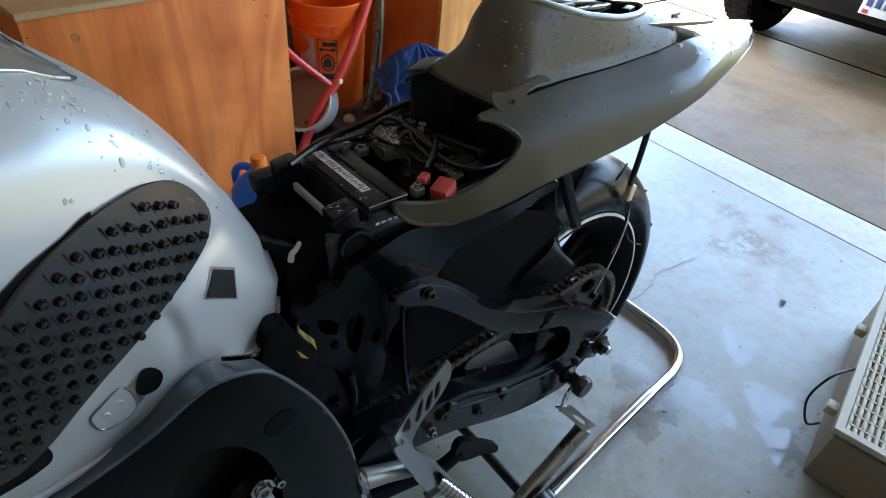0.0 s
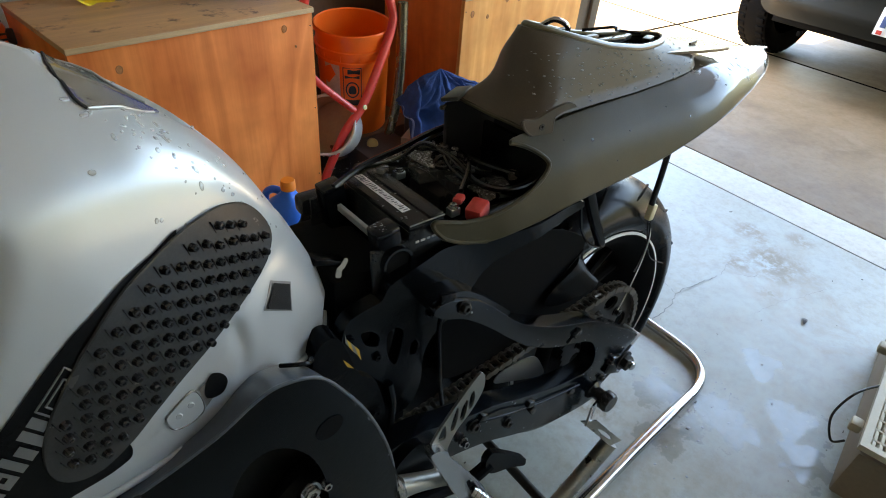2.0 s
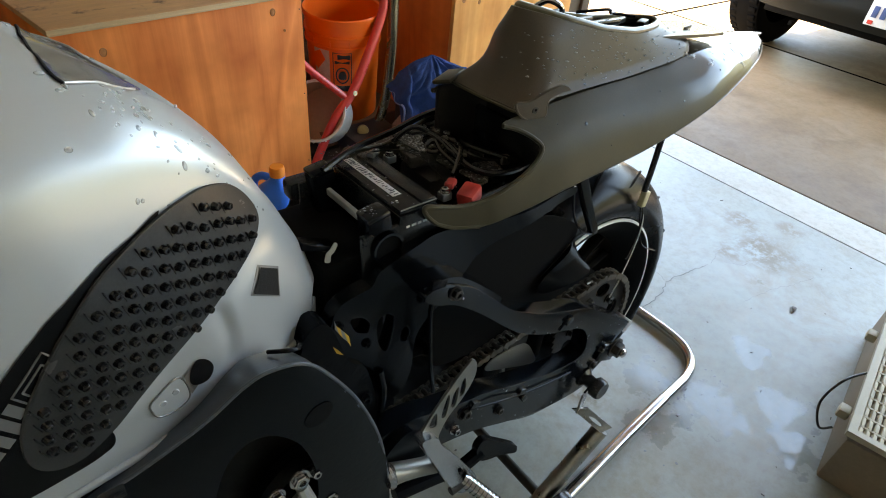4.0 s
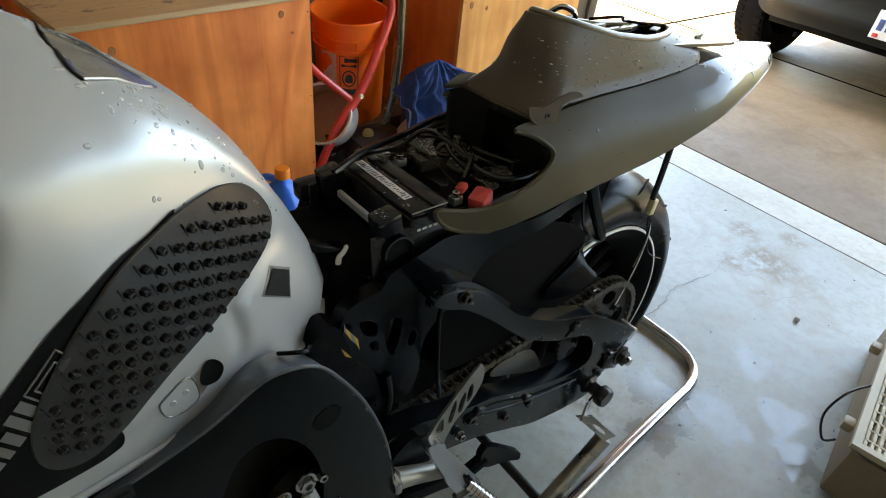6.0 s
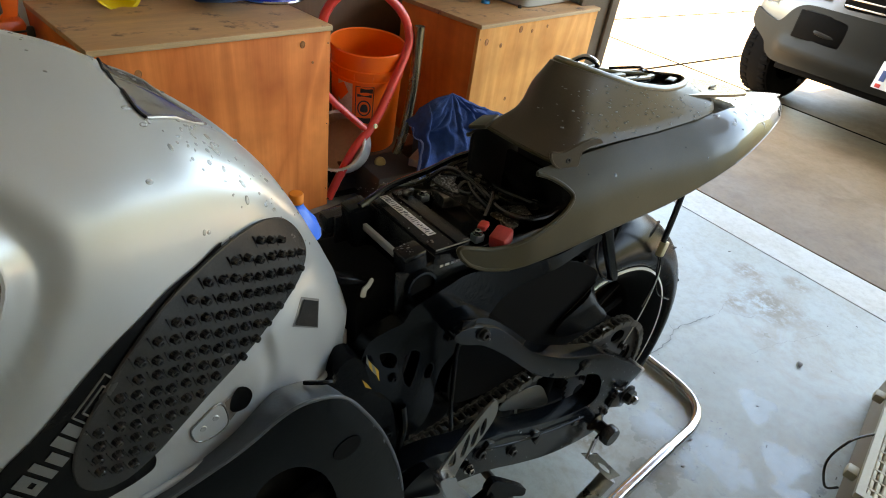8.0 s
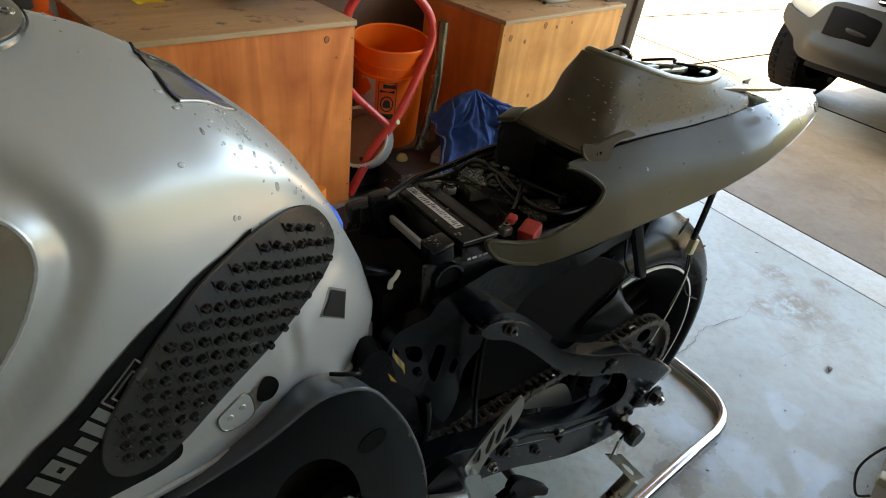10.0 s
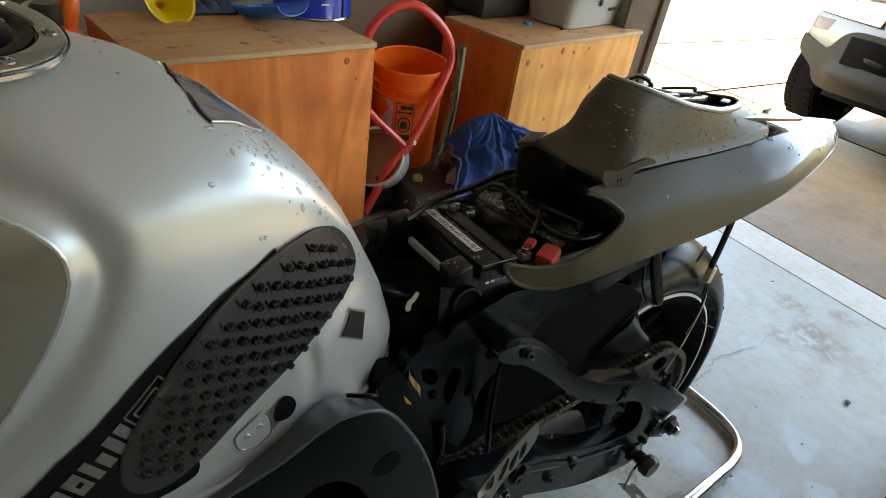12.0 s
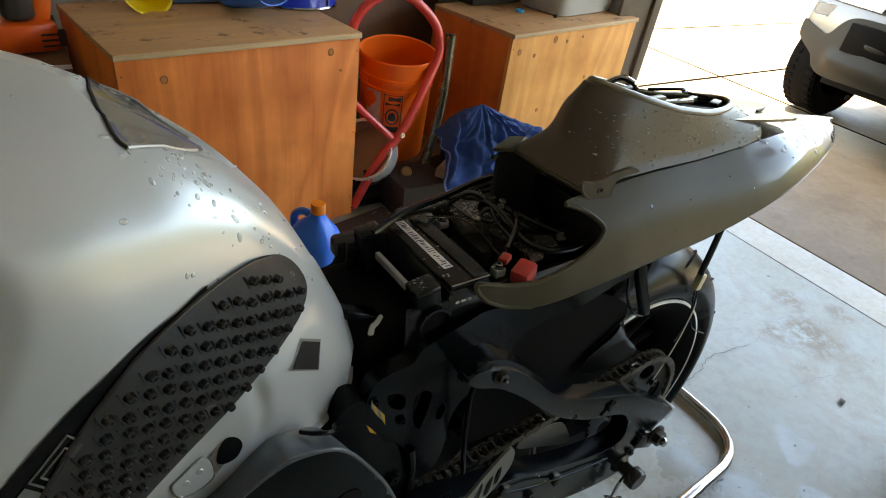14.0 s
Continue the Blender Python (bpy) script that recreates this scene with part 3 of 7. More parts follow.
wall("wall_north", (4.2, 0.12, 2.62), (-0.5, 2.16, 1.31))
# south and west walls are unseen; tone and distance set the bounce light
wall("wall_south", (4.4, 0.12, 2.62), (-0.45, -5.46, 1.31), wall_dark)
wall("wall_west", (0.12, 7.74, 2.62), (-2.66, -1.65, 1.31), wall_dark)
wall("wall_east_return", (0.22, 0.70, 2.62), (DOOR_X, 1.87, 1.31), label="wall beside the garage door")
wall("wall_east_south", (0.22, 1.60, 2.62), (DOOR_X, -4.60, 1.31), label="wall beside the garage door")
wall("wall_east_header", (0.22, 5.31, 0.47), (DOOR_X, -1.14, 2.385), label="header wall over the garage door")
solo("ceiling", box((4.8, 7.8, 0.12), (-0.4, -1.65, 2.68)), rafter_wood, "pale board garage ceiling", "ceiling", "structure")
# unseen roof; its overhang is drawn out to cast shade on the drive
solo("roof", box((5.9, 8.5, 0.16), (0.0, -1.65, 2.86)), wood_dark, "unseen garage roof, eave lengthened to shade the drive", "roof", "structure")
jamb = thing("door_jamb", "wooden garage door jamb with a grey-green track strip", "door frame", kind="structure")
part("jamb_board", box((0.30, 0.022, 2.15), (1.71, 1.509, 1.075), 0.003), jamb_brown, jamb)
part("track", box((0.022, 0.075, 2.15), (1.585, 1.560, 1.075), 0.003), jamb_green, jamb)
part("stop_strip", box((0.05, 0.020, 2.12), (1.80, 1.487, 1.06), 0.003), jamb_brown, jamb)


# cracks, stains and bits on the floor


def ribbon(path, w, z, bm=None):
    bm = bm or bmesh.new()
    prev = None
    for i, p in enumerate(path):
        d = (path[min(i + 1, len(path) - 1)] - path[max(i - 1, 0)]).normalized()
        n = Vector((-d.y, d.x, 0)) * w * random.uniform(0.4, 1.2) * (0.3 if i in (0, len(path) - 1) else 1)
        pair = [bm.verts.new((p + n) + Vector((0, 0, z))), bm.verts.new((p - n) + Vector((0, 0, z)))]
        if prev:
            bm.faces.new((prev[0], prev[1], pair[1], pair[0]))
        prev = pair
    return bm


def crack(pts, w, bm=None):
    """A crack through the given places, broken into short uneven bends."""
    path = []
    for a, b in zip(pts, pts[1:]):
        a, b = Vector((*a, 0)), Vector((*b, 0))
        n = max(2, int((b - a).length / 0.014))
        for k in range(n):
            path.append(a.lerp(b, k / n) + Vector((random.gauss(0, 0.0022), random.gauss(0, 0.0022), 0)))
    return ribbon(path, w, 0.004, bm)


bm = crack([(0.573, 0.053), (0.645, 0.052), (0.710, 0.065), (0.765, 0.084), (0.823, 0.082), (0.906, 0.066), (0.997, 0.054)], 0.0013)
crack([(0.997, 0.054), (1.07, 0.075), (1.13, 0.068)], 0.0007, bm)
crack([(0.901, -0.127), (1.040, -0.150), (1.148, -0.183), (1.282, -0.218)], 0.0006, bm)
crack([(0.765, 0.084), (0.78, 0.14), (0.84, 0.20)], 0.0006, bm)
crack([(1.05, 0.03), (1.09, -0.02), (1.15, -0.03)], 0.0009, bm)
solo("floor_crack", bm, crack_mat, "fine dirt-filled cracks in the concrete floor", "crack", "structure")


rnd = random.Random(9)
bm = bmesh.new()
for i in range(55):
    x, y = rnd.uniform(-0.5, 1.5), rnd.uniform(-0.75, 0.55)
    s = rnd.uniform(0.0012, 0.0034)
    box((s * rnd.uniform(1, 4), s, s * 0.6), (x, y, s * 0.3), 0, Matrix.Rotation(rnd.uniform(0, 3), 4, 'Z'), bm)
solo("floor_debris", bm, debris_mat, "scattered crumbs and grit on the concrete floor", "debris", "stuff")
solo("leaf_scrap", sheet([(0, 0), (0.02, 0.008), (0.045, 0.004), (0.05, -0.006), (0.022, -0.008)], 0.008, lambda u, v: Vector((u, v, 0.004 + 0.006 * math.sin(u * 90)))), debris_mat, "curled dark scrap lying on the floor", "scrap", m=pose(1.00, -0.255, 0, 0, 0, 20))


# ---- plywood cabinets ----
def cabinet(x, y, ang, w, d, h, label, knots, face=ply_front):
    """An open-backed plywood box: front-left corner at (x, y)."""
    t = 0.018
    c = thing("cabinet", label, "cabinet", pose(x, y, 0, 0, 0, ang))
    part("front_panel", box((w - 0.002, t, h - t), (w / 2, t / 2 + 0.002, (h - t) / 2), 0.0015), face, c)
    part("side_panel", box((t, d - t, h - t), (t / 2, t + (d - t) / 2 + 0.003, (h - t) / 2), 0.0015), ply_side, c, "red-brown stained side")
    part("side_panel", box((t, d - t, h - t), (w - t / 2, t + (d - t) / 2 + 0.003, (h - t) / 2), 0.0015), ply_front, c)
    part("top_panel", box((w + 0.004, d + 0.006, t), (w / 2, d / 2, h - t / 2 + 0.001), 0.0015), ply_top, c, "worn stained plywood top")
    part("edge_band", box((w + 0.003, 0.004, t - 0.003), (w / 2, -0.004, h - t / 2), 0.0005), ply_edge, c, "raw layered plywood edge")
    for kx, kz, r in knots:
        r *= 0.62
        m = Matrix.Translation((kx, 0.0012, kz)) @ Matrix.Diagonal((1, 1, 1.25, 1))
        k = part("knot", lathe([(0.0001, -0.0006), (r * 0.8, -0.0002), (r, 0.0006)], 20, "y", None, m), knot_wood, c)
        part("knot_ring", tube([m @ Vector((r * (0.9 + 0.06 * math.sin(3 * a)) * math.cos(a), -0.0006, r * 0.9 * math.sin(a))) for a in [2 * math.pi * q / 24 for q in range(24)]], 0.0011, 6, True), knot_ring, k)
    for kx in (0.012, w - 0.012):
        for kz in (0.08, h * 0.5, h - 0.06):
            part("nail", cyl(0.0022, 0.002, (kx, 0.001, kz), "y", 8), dark_metal, c)
    return c


cabinet(-0.703, 1.203, 8.6, 0.776, 0.50, 0.72, "orange-toned plywood cabinet with a worn paint-stained top", ((0.12, 0.64, 0.016), (0.66, 0.665, 0.016), (0.70, 0.60, 0.006), (0.30, 0.20, 0.012)))
cabinet(0.722, 1.290, 10.5, 0.955, 0.46, 0.70, "knotty yellow plywood cabinet beside the garage door", ((0.055, 0.625, 0.018), (0.16, 0.60, 0.012), (0.29, 0.655, 0.020), (0.38, 0.64, 0.010), (0.50, 0.65, 0.009), (0.10, 0.30, 0.014), (0.27, 0.34, 0.012), (0.60, 0.45, 0.011)), ply_knotty)
solo("back_panel", box((0.80, 0.015, 0.74), (0.40, 1.93, 0.37), 0.002, Matrix.Rotation(radians(6), 4, 'Z')), wood_dark, "brown plywood panel behind the bucket", "panel")


# ---- rear paddock stand ----
stand = thing("paddock_stand", "chrome and dark steel tube rear paddock stand under the swingarm", "motorcycle stand")
R = 0.0145
path = spline([(0.54, 0.20, 0.018), (0.541, 0.0, 0.018), (0.541, -0.055, 0.018)], 6) + spline([(0.538, -0.095, 0.018), (0.526, -0.138, 0.018), (0.499, -0.173, 0.018), (0.457, -0.197, 0.018), (0.41, -0.208, 0.018)], 6) + [Vector((0.29, -0.215, 0.020))]
part("handle_tube", tube(path, R, 16), chrome, stand, "bent chrome tube")
part("side_tube", tube([(0.30, -0.2145, 0.020), (0.10, -0.228, 0.020), (-0.13, -0.246, 0.020)], R * 1.12, 16), chrome, stand, "chrome side tube")
part("far_tube", tube(spline([(0.54, 0.20, 0.018), (0.52, 0.235, 0.018), (0.46, 0.25, 0.018), (0.10, 0.26, 0.020), (-0.13, 0.27, 0.020)], 5), R, 12), chrome, stand)
up0, up1 = Vector((-0.235, -0.222, 0.02)), Vector((-0.072, -0.236, 0.216))
part("upright", tube([up0, up0.lerp(up1, 0.5), up1], 0.018, 16), worn_chrome, stand, "dull steel upright tube")
part("upright", tube([(-0.235, 0.235, 0.02), (-0.055, 0.20, 0.232)], 0.018, 12), worn_chrome, stand)
part("axle_bar", tube([(-0.20, -0.24, 0.05), (-0.20, 0.25, 0.05)], 0.012, 12), dark_metal, stand)
for y in (-0.265, 0.275):
    w = part("stand_wheel", lathe([(0.0001, -0.014), (0.045, -0.014), (0.050, -0.010), (0.050, 0.010), (0.045, 0.014), (0.0001, 0.014)], 28, "y", None, Matrix.Translation((-0.20, y, 0.051))), black_plastic, stand)
BA, BB, BC, BD = Vector((-0.138, -0.190, 0.288)), Vector((-0.108, -0.208, 0.288)), Vector((-0.054, -0.250, 0.224)), Vector((-0.086, -0.244, 0.224))
br = sheet([(0, 0), (1, 0), (1, 1), (0, 1)], 0.2, lambda u, v: BA.lerp(BD, u).lerp(BB.lerp(BC, u), v), [oval((0.58, 0.5), 0.24, 0.16, 0, n=10)], smooth=False)
solid(part("lift_bracket", br, worn_chrome, stand, "slotted steel lifting bracket"), 0.004, 0)
solid(part("lift_hook", sheet([(-0.142, 0.350), (-0.106, 0.338), (-0.108, 0.288), (-0.140, 0.288)], 0.012, lambda u, v: Vector((u, -0.199 + 0.28 * (-0.123 - u) * -1.0, v)), [oval((-0.126, 0.318), 0.006, 0.006, 0, n=8)], smooth=False), worn_chrome, stand, "upright leg of the bracket"), 0.004, 0)

# ---- vented beige box ----
hx, hy, hz, ha = 0.415, -0.570, 0.185, 10.5
heater = thing("space_heater", "aged beige plastic heater with a slotted grille, lying on the floor", "heater", pose(hx, hy, 0, 0, 0, ha))
HW, HD = 0.72, 0.36
part("body", box((HW - 0.02, HD - 0.02, hz - 0.03), (HW / 2, -HD / 2, (hz - 0.03) / 2 + 0.012), 0.008), heater_brown, heater, "brown lower body")
grille = part("grille_frame", sheet([(0, 0), (HW, 0), (HW, -HD), (0, -HD)], 0.06, lambda u, v: Vector((u, v, hz)), [[(0.018, -0.018), (HW - 0.018, -0.018), (HW - 0.018, -HD + 0.018), (0.018, -HD + 0.018)]], smooth=False), beige_plastic, heater, "beige frame")
solid(grille, 0.016, 1)
slot = mesh_of(box((0.032, 0.0095, 0.010), (0, 0, 0), 0.0015, Matrix.Rotation(radians(25), 4, 'X')), "slat", beige_plastic)
rib = mesh_of(box((0.007, HD - 0.03, 0.012), (0, -HD / 2, 0), 0.0015), "rib", beige_plastic)
for i in range(19):
    o = new("rib", rib)
    o.parent = heater
    o.matrix_local = Matrix.Translation((0.018 + i * 0.038, 0, hz - 0.004))
for i in range(18):
    for j in range(22):
        o = new("slat", slot)
        o.parent = heater
        o.matrix_local = Matrix.Translation((0.037 + i * 0.038, -0.026 - j * 0.0146, hz - 0.003))
part("backing", box((HW - 0.03, HD - 0.03, 0.004), (HW / 2, -HD / 2, hz - 0.024)), wood_dark, heater)
for x in (0.10, 0.46):
    part("foot", box((0.034, 0.026, 0.026), (x, 0.012, hz - 0.020), 0.005), beige_plastic, heater)
part("power_cord", tube(spline([(0.26, -0.01, hz + 0.01), (0.20, 0.035, hz - 0.01), (0.15, 0.055, hz - 0.07), (0.12, 0.03, hz - 0.12), (0.16, 0.0, 0.05)], 8), 0.0032, 8), black_plastic, heater, "thin black cord")

# ---- bucket corner ----
crate = solo("crate", box((0.46, 0.34, 0.15), (0.35, 1.56, 0.075), 0.008, Matrix.Rotation(radians(8), 4, 'Z')), wood_dark, "low dark wooden crate under the bucket", "crate")
bk = thing("bucket", "bright orange plastic five gallon bucket with worn print", "bucket", pose(0.350, 1.540, 0.158, 5, 0, -32) @ Matrix.Diagonal((1.04, 1.04, 1.18, 1)))
prof = [(0.0001, 0.0), (0.126, 0.0), (0.130, 0.004), (0.1345, 0.14), (0.139, 0.265), (0.1455, 0.267), (0.1455, 0.275), (0.1395, 0.277), (0.1405, 0.300), (0.1485, 0.302), (0.1485, 0.310), (0.1415, 0.312), (0.1425, 0.352), (0.1505, 0.354), (0.1510, 0.366), (0.1470, 0.370), (0.1420, 0.366), (0.138, 0.28), (0.128, 0.02), (0.0001, 0.012)]
body = part("shell", lathe(prof, 64), orange_plastic, bk)
for k in range(12):
    a = 2 * math.pi * k / 12 + 0.2
    part("rib", box((0.004, 0.003, 0.024), (0.1415 * math.cos(a), 0.1415 * math.sin(a), 0.289), 0.001, Matrix.Rotation(a, 4, 'Z')), orange_plastic, bk)


def on_bucket(u, v, off=0.0008):
    """u: metres round the side from the front, v: height."""
    v += 0.026
    r = 0.130 + 0.0345 * v + off
    a = -1.75 + u / 0.135
    return Vector((r * math.cos(a), r * math.sin(a), v))


def bucket_patch(u0, v0, u1, v1, mat, name, label="", hole=None, off=0.0008):
    part(name, sheet([(u0, v0), (u1, v0), (u1, v1), (u0, v1)], 0.008, lambda u, v: on_bucket(u, v, off), [hole] if hole else (), smooth=False), mat, bk, label)


bucket_patch(-0.012, 0.085, 0.058, 0.235, bucket_print, "warning_frame", "black warning print frame", [(-0.009, 0.088), (0.055, 0.088), (0.055, 0.232), (-0.009, 0.232)])
bucket_patch(0.006, 0.212, 0.053, 0.228, bucket_print, "print_bar", "dark unreadable print")
bucket_patch(-0.005, 0.196, 0.050, 0.206, bucket_print, "print_bar")
part("warning_ring", sheet(oval((0.023, 0.155), 0.026, 0.030, 0, n=16), 0.006, lambda u, v: on_bucket(u, v, 0.001), [oval((0.023, 0.155), 0.021, 0.025, 0, n=16)]), bucket_print, bk)
part("warning_shape", sheet([(0.010, 0.142), (0.036, 0.142), (0.034, 0.166), (0.020, 0.170), (0.010, 0.160)], 0.006, lambda u, v: on_bucket(u, v, 0.001)), bucket_print, bk)
bucket_patch(-0.004, 0.095, 0.050, 0.118, bucket_print, "print_bar")
bucket_patch(-0.090, 0.090, -0.024, 0.245, white_print, "worn_print", "faded grey print patch")
part("worn_mark", sheet([(-0.105, 0.215), (-0.060, 0.236), (-0.040, 0.205), (-0.075, 0.165), (-0.102, 0.180)], 0.008, lambda u, v: on_bucket(u, v, 0.0016), smooth=False), orange_plastic, bk)

truck = thing("hand_truck", "red enamelled tube hand truck standing behind the cabinet", "hand truck")
main = spline([(0.078, 1.335, 0.02), (0.110, 1.315, 0.120), (0.166, 1.296, 0.248), (0.248, 1.302, 0.335), (0.342, 1.332, 0.470), (0.418, 1.360, 0.600), (0.425, 1.370, 0.665), (0.395, 1.385, 0.735), (0.320, 1.405, 0.800), (0.245, 1.42, 0.825), (0.170, 1.43, 0.800), (0.115, 1.44, 0.745), (0.09, 1.445, 0.66), (0.08, 1.45, 0.40), (0.08, 1.45, 0.10)], 6)
part("frame_tube", tube(main, 0.0175, 14), red_enamel, truck)
part("brace_tube", tube([(0.035, 1.395, 0.500), (0.105, 1.348, 0.420), (0.222, 1.304, 0.312)], 0.0135, 12), red_enamel, truck)
bolt((0.246, 1.282, 0.336), (0, -1, 0.3), 0.007, 0.007, truck, chrome)
part("toe_plate", box((0.30, 0.16, 0.006), (0.16, 1.40, 0.026), 0.002), dark_metal, truck)
pipe = solo("pipe", tube(spline([(0.330, 1.330, 0.075), (0.374, 1.345, 0.112), (0.409, 1.350, 0.165), (0.440, 1.352, 0.275), (0.456, 1.352, 0.40), (0.462, 1.352, 0.52), (0.462, 1.352, 0.690)], 6), 0.0205, 14), pipe_steel, "bent bare metal tube leaning by the bucket", "pipe")
can = thing("paint_can", "white tin can lying on its side, brown inside", "can")
cm = Matrix.Translation((0.150, 1.385, 0.232)) @ Vector((-0.62, -0.45, 0.50)).to_track_quat("Z", "Y").to_matrix().to_4x4() @ Matrix.Diagonal((1.30, 1.30, 0.55, 1))
part("can_wall", lathe([(0.0001, -0.09), (0.088, -0.09), (0.090, -0.086), (0.090, 0.082), (0.095, 0.088), (0.093, 0.094), (0.086, 0.090)], 40, "z", None, cm), white_tin, can)
part("can_lining", lathe([(0.0865, 0.090), (0.085, -0.082), (0.0001, -0.084)], 40, "z", None, cm), card_brown, can, "brown stained inside")
for k in range(30):
    a = 2 * math.pi * k / 30
    part("crimp", box((0.004, 0.003, 0.012), cm @ Vector((0.0945 * math.cos(a), 0.0945 * math.sin(a), 0.080)), 0, cm.to_3x3().to_4x4() @ Matrix.Rotation(a, 4, 'Z')), white_tin, can)
solo("scrap_box", box((0.26, 0.15, 0.055), (0.14, 1.42, 0.058), 0.01), dark_board, "dark box on the hand truck plate", "box")
solo("brass_knob", lathe([(0.0001, 0.0), (0.022, 0.0), (0.024, 0.006), (0.020, 0.016), (0.010, 0.020), (0.0001, 0.020)], 24, "z", None, pose(0.285, 1.29, 0.165, 60, 0, -20)), material("brass", (0.40, 0.29, 0.13), 0.4, 0.8), "dull brass cap on a black box", "cap")
# added slab that darkens the floor where loose debris lies
solo("floor_dark_slab", box((0.36, 0.24, 0.014), (0.045, 1.150, 0.007), 0.003, Matrix.Rotation(radians(12), 4, 'Z')), dark_board, "dark brown slab standing in for dark floor clutter", "board")
solo("floor_box", box((0.22, 0.20, 0.162), (0.32, 1.27, 0.081), 0.01), dark_board, "dark plastic box on the floor", "box")
solo("wood_offcut", box((0.12, 0.07, 0.035), (0.43, 1.20, 0.20), 0.003, Matrix.Rotation(radians(35), 4, 'Z')), material("brown_offcut", (0.24, 0.15, 0.10), 0.7), "small brown wood offcut on a dark box", "wood block")

# towel thrown over a black tool box
solo("tool_box", box((0.30, 0.16, 0.26), (0.60, 1.24, 0.13), 0.015, Matrix.Rotation(radians(10), 4, 'Z')), case_black, "black plastic tool box under the towel", "tool box")


APEX = Vector((0.500, 1.145, 0.490))
FOLD = [0.0, 0.12, 0.25, 0.38, 0.50, 0.62, 0.75, 0.88, 1.0]
SHOULDER = [(0.400, 1.200, 0.445), (0.385, 1.130, 0.425), (0.415, 1.090, 0.380), (0.455, 1.070, 0.380), (0.503, 1.058, 0.375), (0.555, 1.075, 0.390), (0.605, 1.100, 0.415), (0.655, 1.130, 0.405), (0.690, 1.160, 0.396)]
HEM = [(0.365, 1.220, 0.350), (0.360, 1.120, 0.330), (0.330, 1.060, 0.185), (0.450, 1.055, 0.200), (0.550, 1.040, 0.175), (0.630, 1.040, 0.195), (0.720, 1.060, 0.215), (0.800, 1.100, 0.255), (0.860, 1.160, 0.350)]


def towel_point(u, v):
    """A towel dropped over a point: u runs round it from its left hem to its right end, v from the top down to the hem."""
    sh = Vector([interp(u, FOLD, [p[k] for p in SHOULDER]) for k in range(3)])
    he = Vector([interp(u, FOLD, [p[k] for p in HEM]) for k in range(3)])
    p = APEX.lerp(sh, v / 0.4) if v < 0.4 else sh.lerp(he, (v - 0.4) / 0.6)
    p += (APEX.lerp(he, v) - p) * 0.35 * math.exp(-((v - 0.4) / 0.15) ** 2)
    k = interp(u, [0, 0.30, 0.44, 0.52, 0.85, 1.0], [0.10, 0.05, 0.25, 1.1, 1.1, 0.3])
    ridge = 1 - 2 * abs(math.sin(math.pi * (u * 7.2 + 0.35 + 0.35 * v + 0.45 * math.sin(7 * u)))) ** 0.8
    crease = noise.noise(Vector((u * 7, v * 4, 3.0))) + 0.5 * noise.noise(Vector((u * 17, v * 9, 7.0)))
    grow = v ** 0.6
    p += Vector((0.010 * crease, -0.030 * k * ridge - 0.040 * crease, 0.012 * k * ridge + 0.026 * crease)) * grow
    if 0.14 < u < 0.42:
        p.y += 0.085 * math.sin(math.pi * (u - 0.14) / 0.28) * math.exp(-((v - 0.58) / 0.16) ** 2)
    p.z += 0.020 * math.sin(u * 31) * max(0.0, v - 0.6)
    return p


bm = bmesh.new()
NU, NW = 190, 60
g = [[bm.verts.new(towel_point(i / (NU - 1), j / (NW - 1))) for j in range(NW)] for i in range(NU)]
for i in range(NU - 1):
    for j in range(NW - 1):
        bm.faces.new((g[i][j], g[i + 1][j], g[i + 1][j + 1], g[i][j + 1]))
towel = solo("towel", bm, towel_blue, "crumpled blue terry towel heaped on a box", "towel", smooth=80)
solid(towel, 0.008, 0)
hem = tagged(part("hem", tube([towel_point(i / 120, 0.995) + Vector((0, -0.004, 0)) for i in range(121)], 0.0045, 6), material("towel_hem", (0.17, 0.25, 0.50), 0.9, bump=0.5), towel), "paler stitched hem")

# blue jug
jug = thing("jug", "blue plastic fluid jug with an orange cap", "jug", pose(-0.235, 0.985, 0, 0, 0, 25))
secs = [(0.0, 0.060, 0.085), (0.008, 0.066, 0.092), (0.12, 0.066, 0.092), (0.175, 0.064, 0.088), (0.215, 0.050, 0.068), (0.248, 0.028, 0.034), (0.262, 0.021, 0.022), (0.275, 0.021, 0.021)]
bm = bmesh.new()
rr = []
for z, a, b in secs:
    rr.append([bm.verts.new((a * math.copysign(abs(math.cos(t)) ** 0.65, math.cos(t)) , b * math.copysign(abs(math.sin(t)) ** 0.65, math.sin(t)) - 0.10 * max(0, z - 0.17), z)) for t in [2 * math.pi * q / 28 for q in range(28)]])
for A, B in zip(rr, rr[1:]):
    for s in range(28):
        bm.faces.new((A[s], A[(s + 1) % 28], B[(s + 1) % 28], B[s]))
bm.faces.new(rr[0][::-1])
bm.faces.new(rr[-1])
part("body", bm, blue_plastic, jug, smooth=50)
part("handle", tube(spline([(0.0, 0.010, 0.250), (0.0, 0.055, 0.250), (0.0, 0.092, 0.215), (0.0, 0.092, 0.150)], 6), 0.013, 12), blue_plastic, jug)
part("cap", lathe([(0.0001, 0.306), (0.021, 0.306), (0.0235, 0.302), (0.0245, 0.274), (0.0001, 0.274)], 28, "z", None, Matrix.Translation((0, -0.0105, 0))), orange_cap, jug, "orange screw cap")

